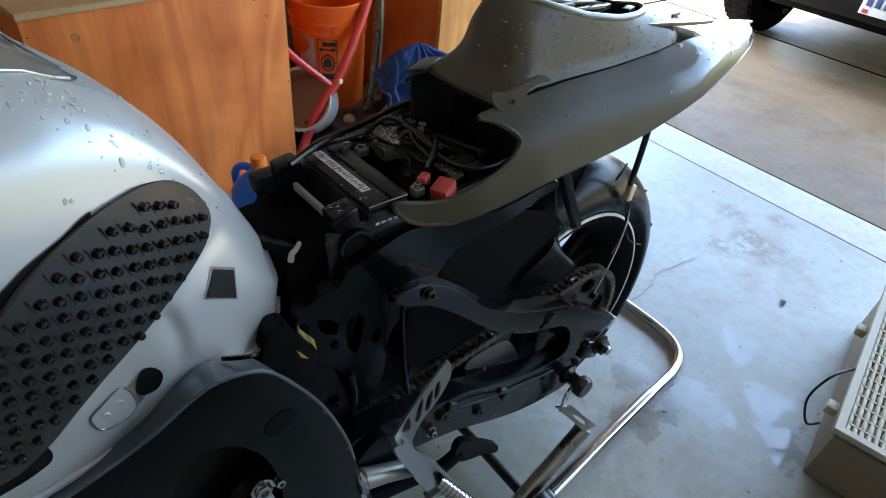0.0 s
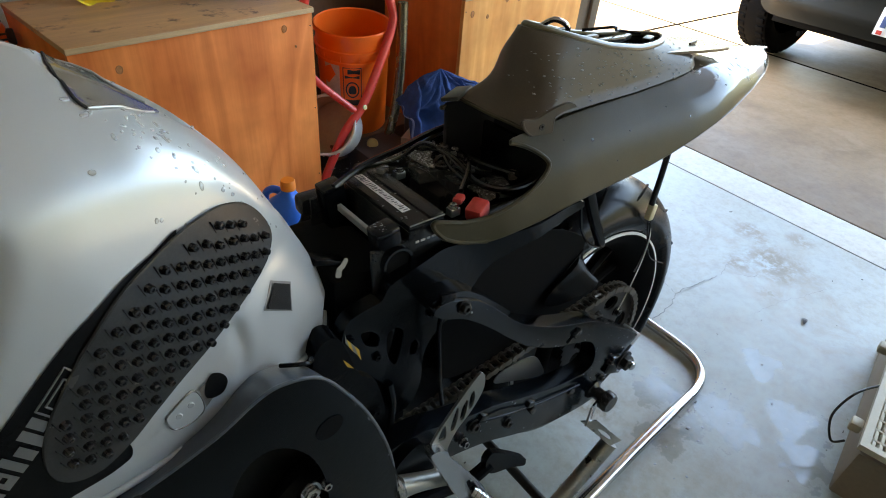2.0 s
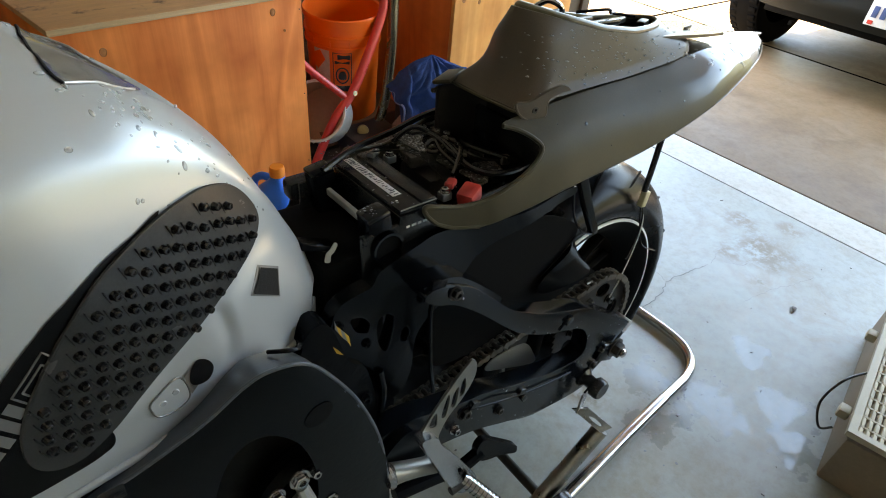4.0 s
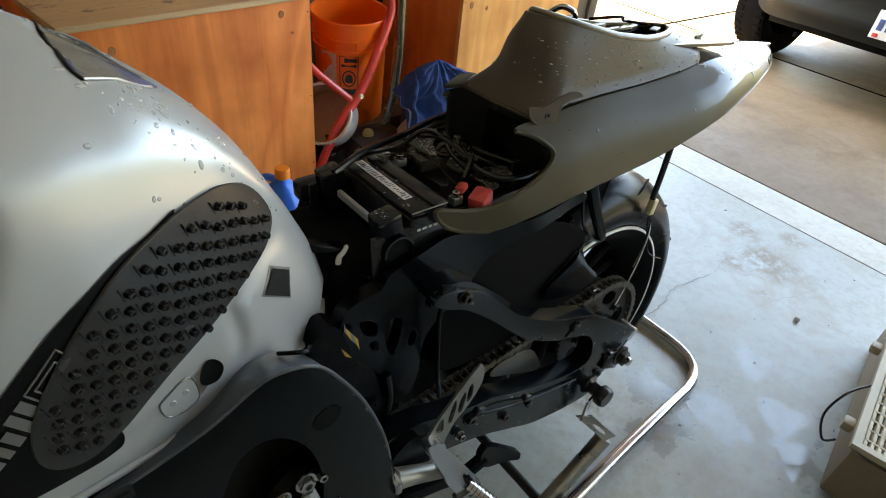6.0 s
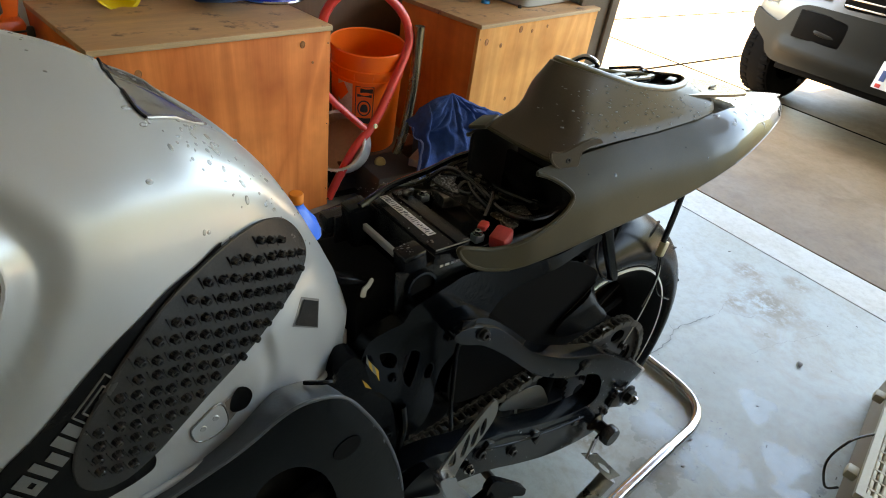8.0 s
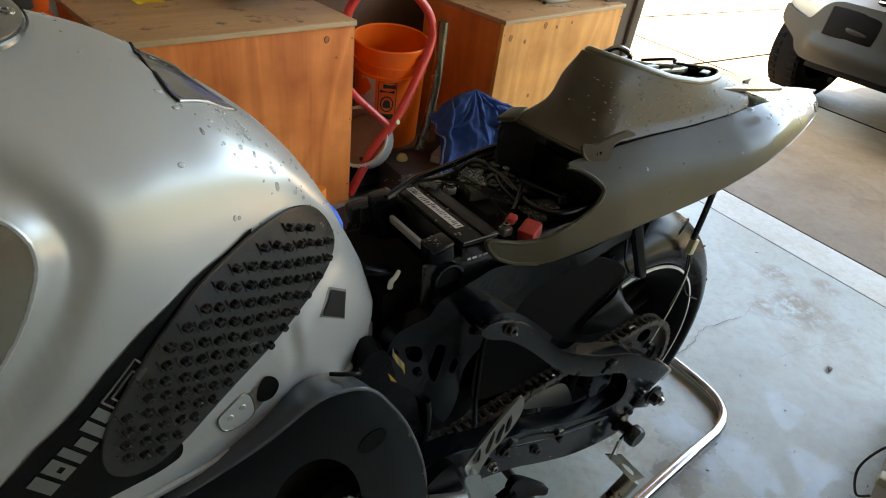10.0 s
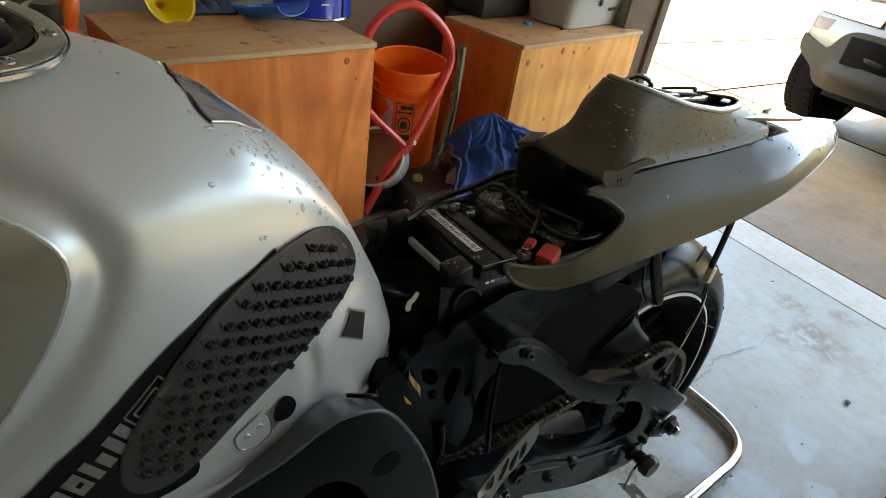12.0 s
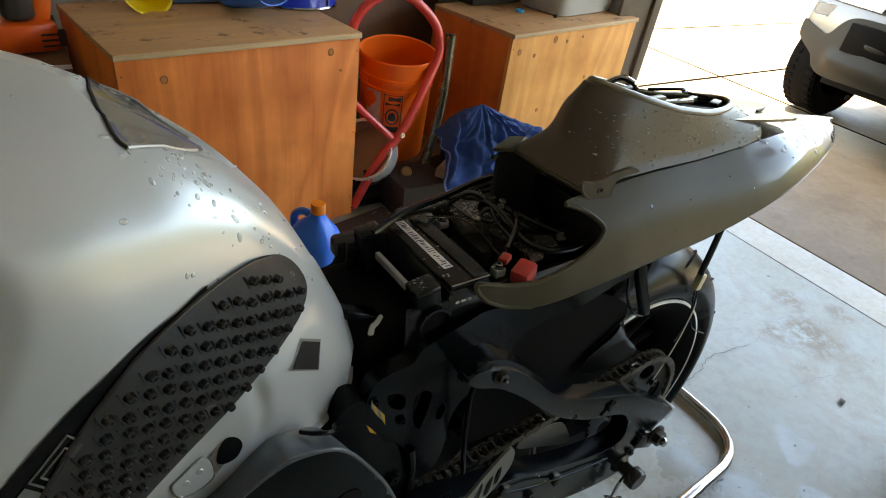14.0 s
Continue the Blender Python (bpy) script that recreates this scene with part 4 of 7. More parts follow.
# ---- on the cabinets ----
CT = 0.7215
funnel = thing("funnel", "yellow plastic funnel lying on the cabinet", "funnel")
fm = Matrix.Translation((-0.535, 1.625, CT + 0.062)) @ Vector((0.25, -0.80, 0.42)).to_track_quat("Z", "Y").to_matrix().to_4x4()
part("cone", lathe([(0.010, -0.150), (0.014, -0.075), (0.020, -0.070), (0.078, 0.0), (0.084, 0.003), (0.084, 0.006), (0.076, 0.004), (0.016, -0.068), (0.008, -0.148)], 44, "z", None, fm, True), yellow_plastic, funnel)
part("hang_loop", lathe([(0.006, -0.0015), (0.010, -0.0015), (0.010, 0.0015), (0.006, 0.0015)], 14, "z", None, fm @ Matrix.Translation((0.092, 0, 0.004)), True), yellow_plastic, funnel)
bm = bmesh.new()
g = [[bm.verts.new((-0.46 + 0.16 * u / 19, 1.68 + 0.16 * v / 13, CT + 0.004 + 0.055 * math.sin(math.pi * u / 19) * math.sin(math.pi * v / 13) * (1 + 0.5 * math.sin(u * 1.3 + v)))) for v in range(14)] for u in range(20)]
for i in range(19):
    for j in range(13):
        bm.faces.new((g[i][j], g[i + 1][j], g[i + 1][j + 1], g[i][j + 1]))
solid(solo("rag", bm, denim, "crumpled dark blue rag on the cabinet", "rag", smooth=80), 0.005, 1)
scoop = thing("scoop", "bright blue plastic scoop on the cabinet", "scoop")
sm = Matrix.Translation((-0.235, 1.60, CT + 0.045)) @ Matrix.Rotation(radians(-62), 4, 'Z') @ Matrix.Rotation(radians(-14), 4, 'Y')
bm = bmesh.new()
A = None
for i in range(12):
    u = i / 11
    row = [bm.verts.new(sm @ Vector((0.20 * u - 0.06, (0.055 + 0.02 * u) * math.sin(a), -0.045 * math.cos(a) * (0.8 + 0.2 * u) * (1 - 0.55 * max(0, u - 0.6)) + 0.004))) for a in [radians(-95 + 190 * k / 10) for k in range(11)]]
    if A:
        for s in range(10):
            bm.faces.new((A[s], A[s + 1], row[s + 1], row[s]))
    else:
        bm.faces.new(row)
    A = row
solid(part("bowl", bm, blue_plastic, scoop, smooth=60), 0.003, 0)
part("handle", tube(spline([sm @ Vector(p) for p in ((-0.06, 0, -0.01), (-0.11, 0, 0.0), (-0.17, 0, 0.004))], 5), 0.013, 12), blue_plastic, scoop)
pail = thing("pail", "blue lacquered metal pail with pale lettering", "pail", pose(-0.005, 1.722, CT, 0, 0, 8))
part("wall", lathe([(0.0001, 0.0), (0.144, 0.0), (0.148, 0.003), (0.148, 0.012), (0.1455, 0.016), (0.150, 0.340), (0.153, 0.346), (0.150, 0.352), (0.0001, 0.35)], 64), blue_metal, pail)
part("foot_ring", lathe([(0.1485, 0.0015), (0.1510, 0.006), (0.1485, 0.011)], 64), chrome, pail, "bare tin foot ring")
part("side_seam", box((0.004, 0.006, 0.32), (0.148 * math.cos(-1.25), 0.148 * math.sin(-1.25), 0.175), 0.001, Matrix.Rotation(-1.25, 4, 'Z')), black_plastic, pail)


def pail_text(body, size, ang, z):
    c = bpy.data.curves.new("lettering", 'FONT')
    c.body, c.size, c.extrude, c.align_x = body, size, 0.0004, 'CENTER'
    ob = new("lettering", c)
    ob.parent = pail
    ob.matrix_local = Matrix.Rotation(ang + math.pi / 2, 4, 'Z') @ Matrix.Translation((0, -0.1500, z)) @ Matrix.Rotation(math.pi / 2, 4, 'X')
    c.materials.append(white_label)
    return ob


pail_text("USA", 0.032, -1.78, 0.082)
for k in range(3):
    a = -1.78
    part("print_bar", box((0.0012, 0.030 - 0.008 * k, 0.006), ((0.1495) * math.cos(a), 0.1495 * math.sin(a), 0.062 - 0.0 * k if k == 0 else 0.118 + 0.014 * k), 0, Matrix.Rotation(a, 4, 'Z')), white_label, pail)
for z, w in ((0.075, 0.026), (0.098, 0.034), (0.120, 0.020)):
    a = -0.72
    part("print_bar", box((0.0012, w, 0.012), (0.1497 * math.cos(a), 0.1497 * math.sin(a), z), 0, Matrix.Rotation(a, 4, 'Z')), white_label, pail)

C2 = 0.7015
bin_ = thing("storage_bin", "grey plastic storage bin with rolled rim on the cabinet", "storage bin", pose(1.375, 1.672, C2, 0, 0, 14))
bm = bmesh.new()
rr = []
for z, a, b in ((0.0, 0.255, 0.125), (0.006, 0.262, 0.132), (0.10, 0.272, 0.142), (0.14, 0.276, 0.146), (0.142, 0.290, 0.158), (0.160, 0.292, 0.160), (0.162, 0.280, 0.150)):
    ring = []
    for q in range(40):
        t = 2 * math.pi * q / 40
        ring.append(bm.verts.new((a * math.copysign(abs(math.cos(t)) ** 0.28, math.cos(t)), b * math.copysign(abs(math.sin(t)) ** 0.28, math.sin(t)), z)))
    rr.append(ring)
for A, B in zip(rr, rr[1:]):
    for s in range(40):
        bm.faces.new((A[s], A[(s + 1) % 40], B[(s + 1) % 40], B[s]))
bm.faces.new(rr[0][::-1])
bm.faces.new(rr[-1])
part("tub", bm, bin_grey, bin_, smooth=40)
part("lid", box((0.58, 0.32, 0.03), (0, 0, 0.176), 0.012), bin_grey, bin_)
part("latch", box((0.020, 0.008, 0.030), (-0.05, -0.152, 0.118), 0.003), case_black, bin_)
part("moulded_mark", box((0.07, 0.002, 0.014), (0.09, -0.1435, 0.082), 0.0008), case_black, bin_)
case = thing("tool_case", "black plastic tool case on the cabinet", "tool case", pose(0.98, 1.80, C2, 0, 0, 10))
part("shell", box((0.34, 0.20, 0.22), (-0.03, 0.02, 0.11), 0.018), case_black, case)
part("lid_band", box((0.345, 0.205, 0.010), (-0.03, 0.02, 0.15), 0.004), case_black, case)
part("clasp", box((0.03, 0.010, 0.04), (0.05, -0.085, 0.15), 0.003), dark_metal, case)
solo("tape_ring", lathe([(0.014, 0.0), (0.020, 0.0), (0.0205, 0.005), (0.020, 0.012), (0.014, 0.012), (0.0135, 0.006)], 28, "z", None, pose(1.002, 1.600, C2), True), material("cyan_plastic", (0.03, 0.30, 0.62), 0.4), "bright blue plastic ring on the cabinet top", "ring")
solo("loose_nut", cyl(0.009, 0.012, (1.128, 1.500, C2 + 0.006), "z", 6, 0.001), dark_metal, "small steel nut on the cabinet top", "nut")

# bench with a chainsaw, left of the cabinet
bench = thing("bench", "dark workbench with a pale front edge", "bench")
part("bench_top", box((1.0, 0.50, 0.03), (-1.285, 1.72, 0.60), 0.003), wood_dark, bench)
part("front_edge", box((1.0, 0.006, 0.012), (-1.285, 1.466, 0.606), 0.001), white_label, bench, "pale front edge")
part("bench_front", box((0.96, 0.018, 0.56), (-1.285, 1.49, 0.29), 0.002), wood_dark, bench)
saw = thing("chainsaw", "orange and black chainsaw on the bench", "chainsaw", pose(-0.90, 1.62, 0.6155, 0, 0, 10))
part("engine_housing", box((0.16, 0.14, 0.085), (0.02, 0.0, 0.0435), 0.018), material("saw_orange", (0.80, 0.10, 0.012), 0.35, vary=0.08), saw)
part("top_cover", box((0.05, 0.09, 0.11), (0.075, 0.01, 0.12), 0.014, Matrix.Rotation(radians(14), 4, 'Y')), material("saw_orange_cover", (0.80, 0.12, 0.015), 0.35, vary=0.08), saw)
part("air_filter", cyl(0.042, 0.07, (0.015, -0.02, 0.125), "z", 24, 0.01), case_black, saw)
part("handle", tube(spline([(-0.08, -0.06, 0.05), (-0.10, -0.06, 0.12), (-0.05, -0.055, 0.18), (0.02, -0.05, 0.19)], 6), 0.013, 10), case_black, saw)
part("guard", box((0.05, 0.012, 0.05), (0.09, -0.06, 0.04), 0.006), case_black, saw)
for k in range(3):
    part("vent", box((0.045, 0.004, 0.006), (0.07, -0.072, 0.022 + 0.016 * k), 0.001), case_black, saw)
clut = thing("green_bag", "dark green crumpled bag on the bench", "bag", pose(-1.12, 1.70, 0.6155))
bm = bmesh.new()
bmesh.ops.create_icosphere(bm, subdivisions=4, radius=1.0)
for v in bm.verts:
    k = 1 + 0.25 * noise.noise(v.co * 2.3) + 0.10 * noise.noise(v.co * 7)
    v.co = Vector((v.co.x * 0.13 * k, v.co.y * 0.11 * k, max(0.0, 0.075 + v.co.z * 0.08 * k)))
part("cloth", bm, material("dark_green_cloth", (0.04, 0.06, 0.045), 0.8, vary=0.3, bump=0.4), clut, smooth=80)
solo("red_cloth", box((0.16, 0.10, 0.05), (-1.06, 1.80, 0.745), 0.02), material("red_rag", (0.45, 0.03, 0.03), 0.85, vary=0.3, bump=0.5), "red rag on the green bag", "rag")

# bicycle against the wall behind the bucket
bw = thing("bicycle_wheel", "bicycle wheel with thin spokes leaning on the wall", "wheel", pose(0.28, 2.02, 0.98, 0, 0, 0))
part("wall_panel", box((0.50, 0.006, 0.70), (0.0, 0.055, 0.10), 0.001), white_wall, bw, "white board behind the wheel")
part("tyre", lathe([(0.300, -0.016), (0.315, -0.02), (0.330, 0.0), (0.315, 0.02), (0.300, 0.016)], 64, "y", None, Matrix(), True), rubber, bw)
part("hub", cyl(0.02, 0.06, (0, 0, 0), "y", 16, 0.003), alloy, bw)
for k in range(24):
    a = 2 * math.pi * k / 24
    part("spoke", tube([(0.018 * math.cos(a + 1.2), 0, 0.018 * math.sin(a + 1.2)), (0.302 * math.cos(a), 0, 0.302 * math.sin(a))], 0.0014, 5), dark_metal, bw)
solo("wall_stud", box((0.045, 0.09, 2.6), (0.445, 2.052, 1.31), 0.003), stud_mat, "bare pine wall stud", "stud", "structure")
solo("wall_stud", box((0.045, 0.09, 2.6), (0.085, 2.052, 1.31), 0.003), stud_mat, "bare pine wall stud", "stud", "structure")
solo("wall_ledge", box((2.6, 0.10, 0.04), (0.45, 2.04, 0.76), 0.003), stud_mat, "pine ledge across the wall studs", "ledge", "structure")


# ---- parked car on the drive: x runs to its rear, its nose at the garage ----
car = thing("car", "silver car with grey bumper parked nose-in on the drive", "car", pose(3.30, 0.58, 0, 0, 0, 0))
HWID = 0.95


def nose_x(y, k=0.12):
    """How far the nose curves back at y from the middle."""
    s = abs(y) / HWID
    return k * s ** 3 + 0.05 * s * s


def car_band(z0, z1, depth0, depth1, mat, name, label="", y0=-HWID, y1=HWID, n=40, m=6, bulge=0.03, wid=1.0, parent=None):
    """A wrapped band of the nose between two heights, curving back along the sides."""
    bm = bmesh.new()
    path = []
    for i in range(n + 1):
        y = y0 + (y1 - y0) * i / n
        path.append((nose_x(y), y * wid))
    if y1 >= HWID - 1e-6:
        path += [(nose_x(HWID) + 0.06 * q, HWID * wid + 0.004 * q) for q in range(1, 3)]
    if y0 <= -HWID + 1e-6:
        path = [(nose_x(HWID) + 0.06 * q, -HWID * wid - 0.004 * q) for q in range(2, 0, -1)] + path
    A = None
    for x, y in path:
        row = []
        for j in range(m + 1):
            s = j / m
            row.append(bm.verts.new((x + depth0 + (depth1 - depth0) * s - bulge * math.sin(math.pi * s), y, z0 + (z1 - z0) * s)))
        if A:
            for q in range(m):
                bm.faces.new((A[q], A[q + 1], row[q + 1], row[q]))
        A = row
    return solid(part(name, bm, mat, parent or car, label, smooth=50), 0.012, 0)


car_band(0.56, 0.86, 0.028, 0.09, car_paint, "bumper_upper", "silver painted upper bumper", bulge=0.02)
UPPER = [(0.965, 0.648), (0.925, 0.636), (0.880, 0.626), (0.825, 0.614), (0.765, 0.606), (0.735, 0.622), (0.712, 0.655), (0.690, 0.690), (0.660, 0.720), (0.620, 0.740), (0.560, 0.751), (0.430, 0.755), (0.200, 0.757)]
LOWER = [(0.200, 0.380), (0.440, 0.374), (0.600, 0.366), (0.690, 0.368), (0.740, 0.385), (0.775, 0.415), (0.800, 0.458), (0.845, 0.486), (0.900, 0.512), (0.950, 0.545), (0.968, 0.585)]
BUMPER = UPPER + [(-a, b) for a, b in UPPER[::-1]] + [(-a, b) for a, b in LOWER[::-1]] + LOWER
FOG = [(0.600, 0.688), (0.560, 0.705), (0.420, 0.712), (0.330, 0.705), (0.300, 0.680), (0.300, 0.575), (0.330, 0.556), (0.500, 0.560), (0.555, 0.572)]


def bumper_lift(u, v):
    """The bumper's skin: it wraps back at the corners, and its lower third stands proud as a padded lip."""
    lip = math.exp(-((v - 0.475) / 0.045) ** 2) * max(0.0, min(1.0, (0.72 - abs(u)) / 0.06))
    return Vector((nose_x(u) * 1.05 + 0.010 - 0.030 * lip + 0.05 * max(0.0, 0.44 - v) - 0.012 * math.sin(math.pi * (v - 0.36) / 0.40), u, v))


lower = solid(part("bumper_lower", sheet(BUMPER, 0.030, bumper_lift, [FOG, [(-a, b) for a, b in FOG[::-1]]], n=3), car_plastic, car, "grey plastic lower bumper", smooth=50), 0.012, -1)
for q in (1, -1):
    part("fog_recess", box((0.020, 0.33, 0.17), (0.035, q * 0.45, 0.635), 0.008), car_dark, lower, "dark fog lamp recess")
    part("fog_bar", tube(spline([(0.050, q * 0.30, 0.598), (0.035, q * 0.40, 0.604), (0.035, q * 0.47, 0.612), (0.055, q * 0.50, 0.630)], 5), 0.016, 10), car_plastic, lower)
part("air_dam", box((0.03, 1.30, 0.05), (0.09, 0, 0.355), 0.008), car_dark, car, "dark air dam")
for s in (1, -1):
    hl = bmesh.new()
    A = None
    for i in range(13):
        y = s * (0.50 + 0.46 * i / 12)
        row = [hl.verts.new((nose_x(y) + 0.035 + 0.11 * j / 6, y, 0.80 + (0.17 + 0.03 * i / 12) * j / 6)) for j in range(7)]
        if A:
            for q in range(6):
                hl.faces.new((A[q], A[q + 1], row[q + 1], row[q]))
        A = row
    h = solid(part("headlight", hl, lens_clear, car, "clear headlight"), 0.01, 0)
    part("reflector", cyl(0.055, 0.03, (0.18, s * 0.70, 0.885), "x", 24, 0.008), chrome, h)
part("turn_lamp", box((0.012, 0.15, 0.07), (0.145, 0.83, 0.735), 0.012, Matrix.Rotation(radians(28), 4, 'Z')), lens_clear, car, "clear turn lamp in the bumper")
part("grille", box((0.03, 0.80, 0.16), (0.06, 0.0, 0.86), 0.02), car_dark, car)
for k in range(4):
    part("grille_bar", box((0.02, 0.78, 0.012), (0.045, 0.0, 0.80 + 0.04 * k), 0.004), chrome, car)
bonnet = bmesh.new()
A = None
for i in range(15):
    x = 0.10 + 1.15 * i / 14
    row = [bonnet.verts.new((x + nose_x(y) * (1 - i / 14) * 0.8, y, 0.955 + 0.17 * (i / 14) ** 0.6 - 0.08 * (abs(y) / 0.95) ** 3)) for y in [-0.95 + 1.9 * q / 16 for q in range(17)]]
    if A:
        for q in range(16):
            bonnet.faces.new((A[q], A[q + 1], row[q + 1], row[q]))
    A = row
solid(part("bonnet", bonnet, car_paint, car, "silver bonnet"), 0.01, 0)
cab_prof = [(1.20, 0.62), (1.20, 1.10), (1.80, 1.62), (3.30, 1.66), (4.10, 1.20), (4.40, 1.05), (4.45, 0.45), (0.95, 0.45), (0.98, 0.85)]
bm = bmesh.new()
L_, R_ = [bm.verts.new((x, -0.93 + 0.12 * max(0, z - 1.05), z)) for x, z in cab_prof], [bm.verts.new((x, 0.93 - 0.12 * max(0, z - 1.05), z)) for x, z in cab_prof]
bm.faces.new(L_)
bm.faces.new(R_[::-1])
for i in range(len(cab_prof)):
    bm.faces.new((L_[i - 1], L_[i], R_[i], R_[i - 1]))
bmesh.ops.bevel(bm, geom=list(bm.edges), offset=0.05, segments=2, affect='EDGES')
part("cabin", bm, car_paint, car)
part("windscreen", box((0.80, 1.50, 0.012), (1.49, 0, 1.375), 0.004, Matrix.Rotation(radians(-41), 4, 'Y')), case_black, car, "dark windscreen")
part("underbody", box((3.2, 1.5, 0.12), (2.3, 0, 0.36), 0.03), car_dark, car)
part("engine_bay", box((0.75, 1.35, 0.40), (0.65, 0, 0.62), 0.05), car_dark, car)
for x in (0.66, 3.55):
    for s in (1, -1):
        wm = Matrix.Translation((x, s * 0.855, 0.372)) @ (Matrix.Rotation(radians(-6), 4, 'Z') if x < 1 else Matrix())
        w = part("wheel", lathe([(0.23, -0.09), (0.31, -0.125), (0.360, -0.115), (0.372, -0.07), (0.372, 0.07), (0.360, 0.115), (0.31, 0.125), (0.23, 0.09)], 56, "y", None, wm), car_tyre, car, "black road tyre")
        part("rim", lathe([(0.0001, s * 0.06), (0.10, s * 0.065), (0.20, s * 0.085), (0.232, s * 0.10), (0.235, s * 0.06), (0.232, -s * 0.09)], 40, "y", None, wm), car_dark, w)
        if x < 1 and s > 0:
            for k in range(40):
                a = 2 * math.pi * k / 40
                for yy in (-0.075, 0.075):
                    part("tread_block", box((0.012, 0.055, 0.034), wm @ Vector((0.370 * math.cos(a), yy, 0.370 * math.sin(a))), 0.003, wm.to_3x3().to_4x4() @ Matrix.Rotation(-a, 4, 'Y')), car_tyre, w)
plate = part("number_plate", box((0.006, 0.305, 0.152), (-0.028, -0.13, 0.505), 0.003), plate_white, car, "white plate with plain blue bars")
for k in range(6):
    part("plate_bar", box((0.003, 0.030, 0.062), (-0.033, -0.015 - 0.046 * k, 0.505), 0.001), plate_blue, plate)
part("plate_tab", box((0.003, 0.030, 0.022), (-0.033, -0.010, 0.447), 0.001), red_rubber, plate)
part("plate_tab", box((0.003, 0.030, 0.022), (-0.033, -0.245, 0.447), 0.001), plate_blue, plate)
part("drip_clip", box((0.02, 0.03, 0.03), (0.12, 0.46, 0.29), 0.004), car_dark, car)


# ---- the motorcycle, in its own axes: x to its rear, y to its right, z up, rear axle over the origin ----
from mathutils.bvhtree import BVHTree

LEAN = Matrix.Translation((0, -0.16, 0.36)) @ Matrix.Rotation(radians(-3.148), 4, 'X') @ Matrix.Translation((0, 0.16, -0.36))
bike = thing("motorcycle", "silver sport motorcycle with its seat off, raised on a rear stand", "motorcycle", LEAN)

# fuel tank: stations of x, top z, shoulder (y, z), flank (y, z), bottom (y, z)
TANK = [
    (-0.630, 0.818, 0.022, 0.812, 0.046, 0.786, 0.036, 0.757),
    (-0.645, 0.856, 0.044, 0.842, 0.076, 0.800, 0.068, 0.748),
    (-0.668, 0.906, 0.064, 0.884, 0.098, 0.820, 0.094, 0.744),
    (-0.700, 0.972, 0.084, 0.936, 0.112, 0.848, 0.116, 0.744),
    (-0.750, 1.034, 0.110, 0.994, 0.136, 0.894, 0.144, 0.754),
    (-0.810, 1.083, 0.141, 1.030, 0.165, 0.933, 0.168, 0.760),
    (-0.870, 1.119, 0.168, 1.047, 0.192, 0.950, 0.182, 0.756),
    (-0.950, 1.143, 0.194, 1.064, 0.218, 0.965, 0.194, 0.755),
    (-1.050, 1.155, 0.194, 1.068, 0.219, 0.965, 0.198, 0.758),
    (-1.150, 1.142, 0.182, 1.058, 0.206, 0.955, 0.190, 0.765),
    (-1.260, 1.087, 0.165, 1.015, 0.185, 0.930, 0.170, 0.775),
    (-1.320, 0.985, 0.115, 0.945, 0.130, 0.890, 0.120, 0.800),
]


def tank_column(k, xs):
    """One column of the stations at many places, smoothed along the tank."""
    sx = [-s[0] for s in TANK]
    fine = np.linspace(sx[0] - 0.06, sx[-1] + 0.06, 800)
    raw = np.interp(fine, sx, [s[k] for s in TANK])
    g = np.exp(-0.5 * (np.arange(-40, 41) / 13.0) ** 2)
    sm = np.convolve(np.pad(raw, 40, mode="edge"), g / g.sum(), "valid")
    keep = np.clip((fine - 0.640) / 0.03, 0, 1)
    return np.interp([-x for x in xs], fine, raw * (1 - keep) + sm * keep)


def side_y(y, k, c):
    """Half-widths are given from the outer left skin; the middle plane lies c to the left."""
    return y * k - c


NX, NV = 300, 22
t_xs = [-0.630 - 0.690 * (i / (NX - 1)) ** 1.15 for i in range(NX)]
cols = [tank_column(k, t_xs) for k in range(1, 8)]
GROOVE = spline([(-1.12, 1.108, 0), (-1.04, 1.103, 0), (-0.985, 1.090, 0), (-0.952, 1.073, 0), (-0.933, 1.050, 0), (-0.926, 1.026, 0), (-0.932, 1.002, 0), (-0.946, 0.976, 0), (-0.967, 0.946, 0), (-0.990, 0.918, 0), (-1.03, 0.885, 0)], 8)


FOLD = spline([(-0.768, 0.800, 0), (-0.765, 0.816, 0), (-0.766, 0.836, 0), (-0.769, 0.854, 0)], 6)
LOBE = spline([(-0.769, 0.854, 0), (-0.745, 0.878, 0), (-0.715, 0.895, 0), (-0.685, 0.896, 0), (-0.660, 0.884, 0)], 6)
TROUGH = spline([(-0.775, 0.835, 0), (-0.810, 0.817, 0), (-0.850, 0.796, 0), (-0.885, 0.785, 0)], 6)


def near(p, line):
    return min((p.x - g.x) ** 2 + (p.z - g.y) ** 2 for g in line)


def tank_dent(p):
    """How far a point of the flank is pressed in: the channel round the front side panel, the recess on top, and the folds low at the rear."""
    d = 0.0
    if p.y < 0 and -0.93 < p.x < -0.64 and p.z < 0.93:
        d += 0.0045 * math.exp(-near(p, FOLD) / (2 * 0.0065 ** 2))
        d += 0.0035 * math.exp(-near(p, LOBE) / (2 * 0.0090 ** 2))
        d += 0.0040 * math.exp(-near(p, TROUGH) / (2 * 0.0110 ** 2))
    if p.y < 0 and p.x < -0.88 and p.z < 1.12:
        q = min((p.x - g.x) ** 2 + (p.z - g.y) ** 2 for g in GROOVE)
        d += 0.011 * math.exp(-q / (2 * 0.009 ** 2))
    a = abs(p.y)
    if -0.86 < p.x < -0.72 and p.z > 0.98:
        f1 = p.x + 0.852 - a * 0.27                 # behind the curved front step
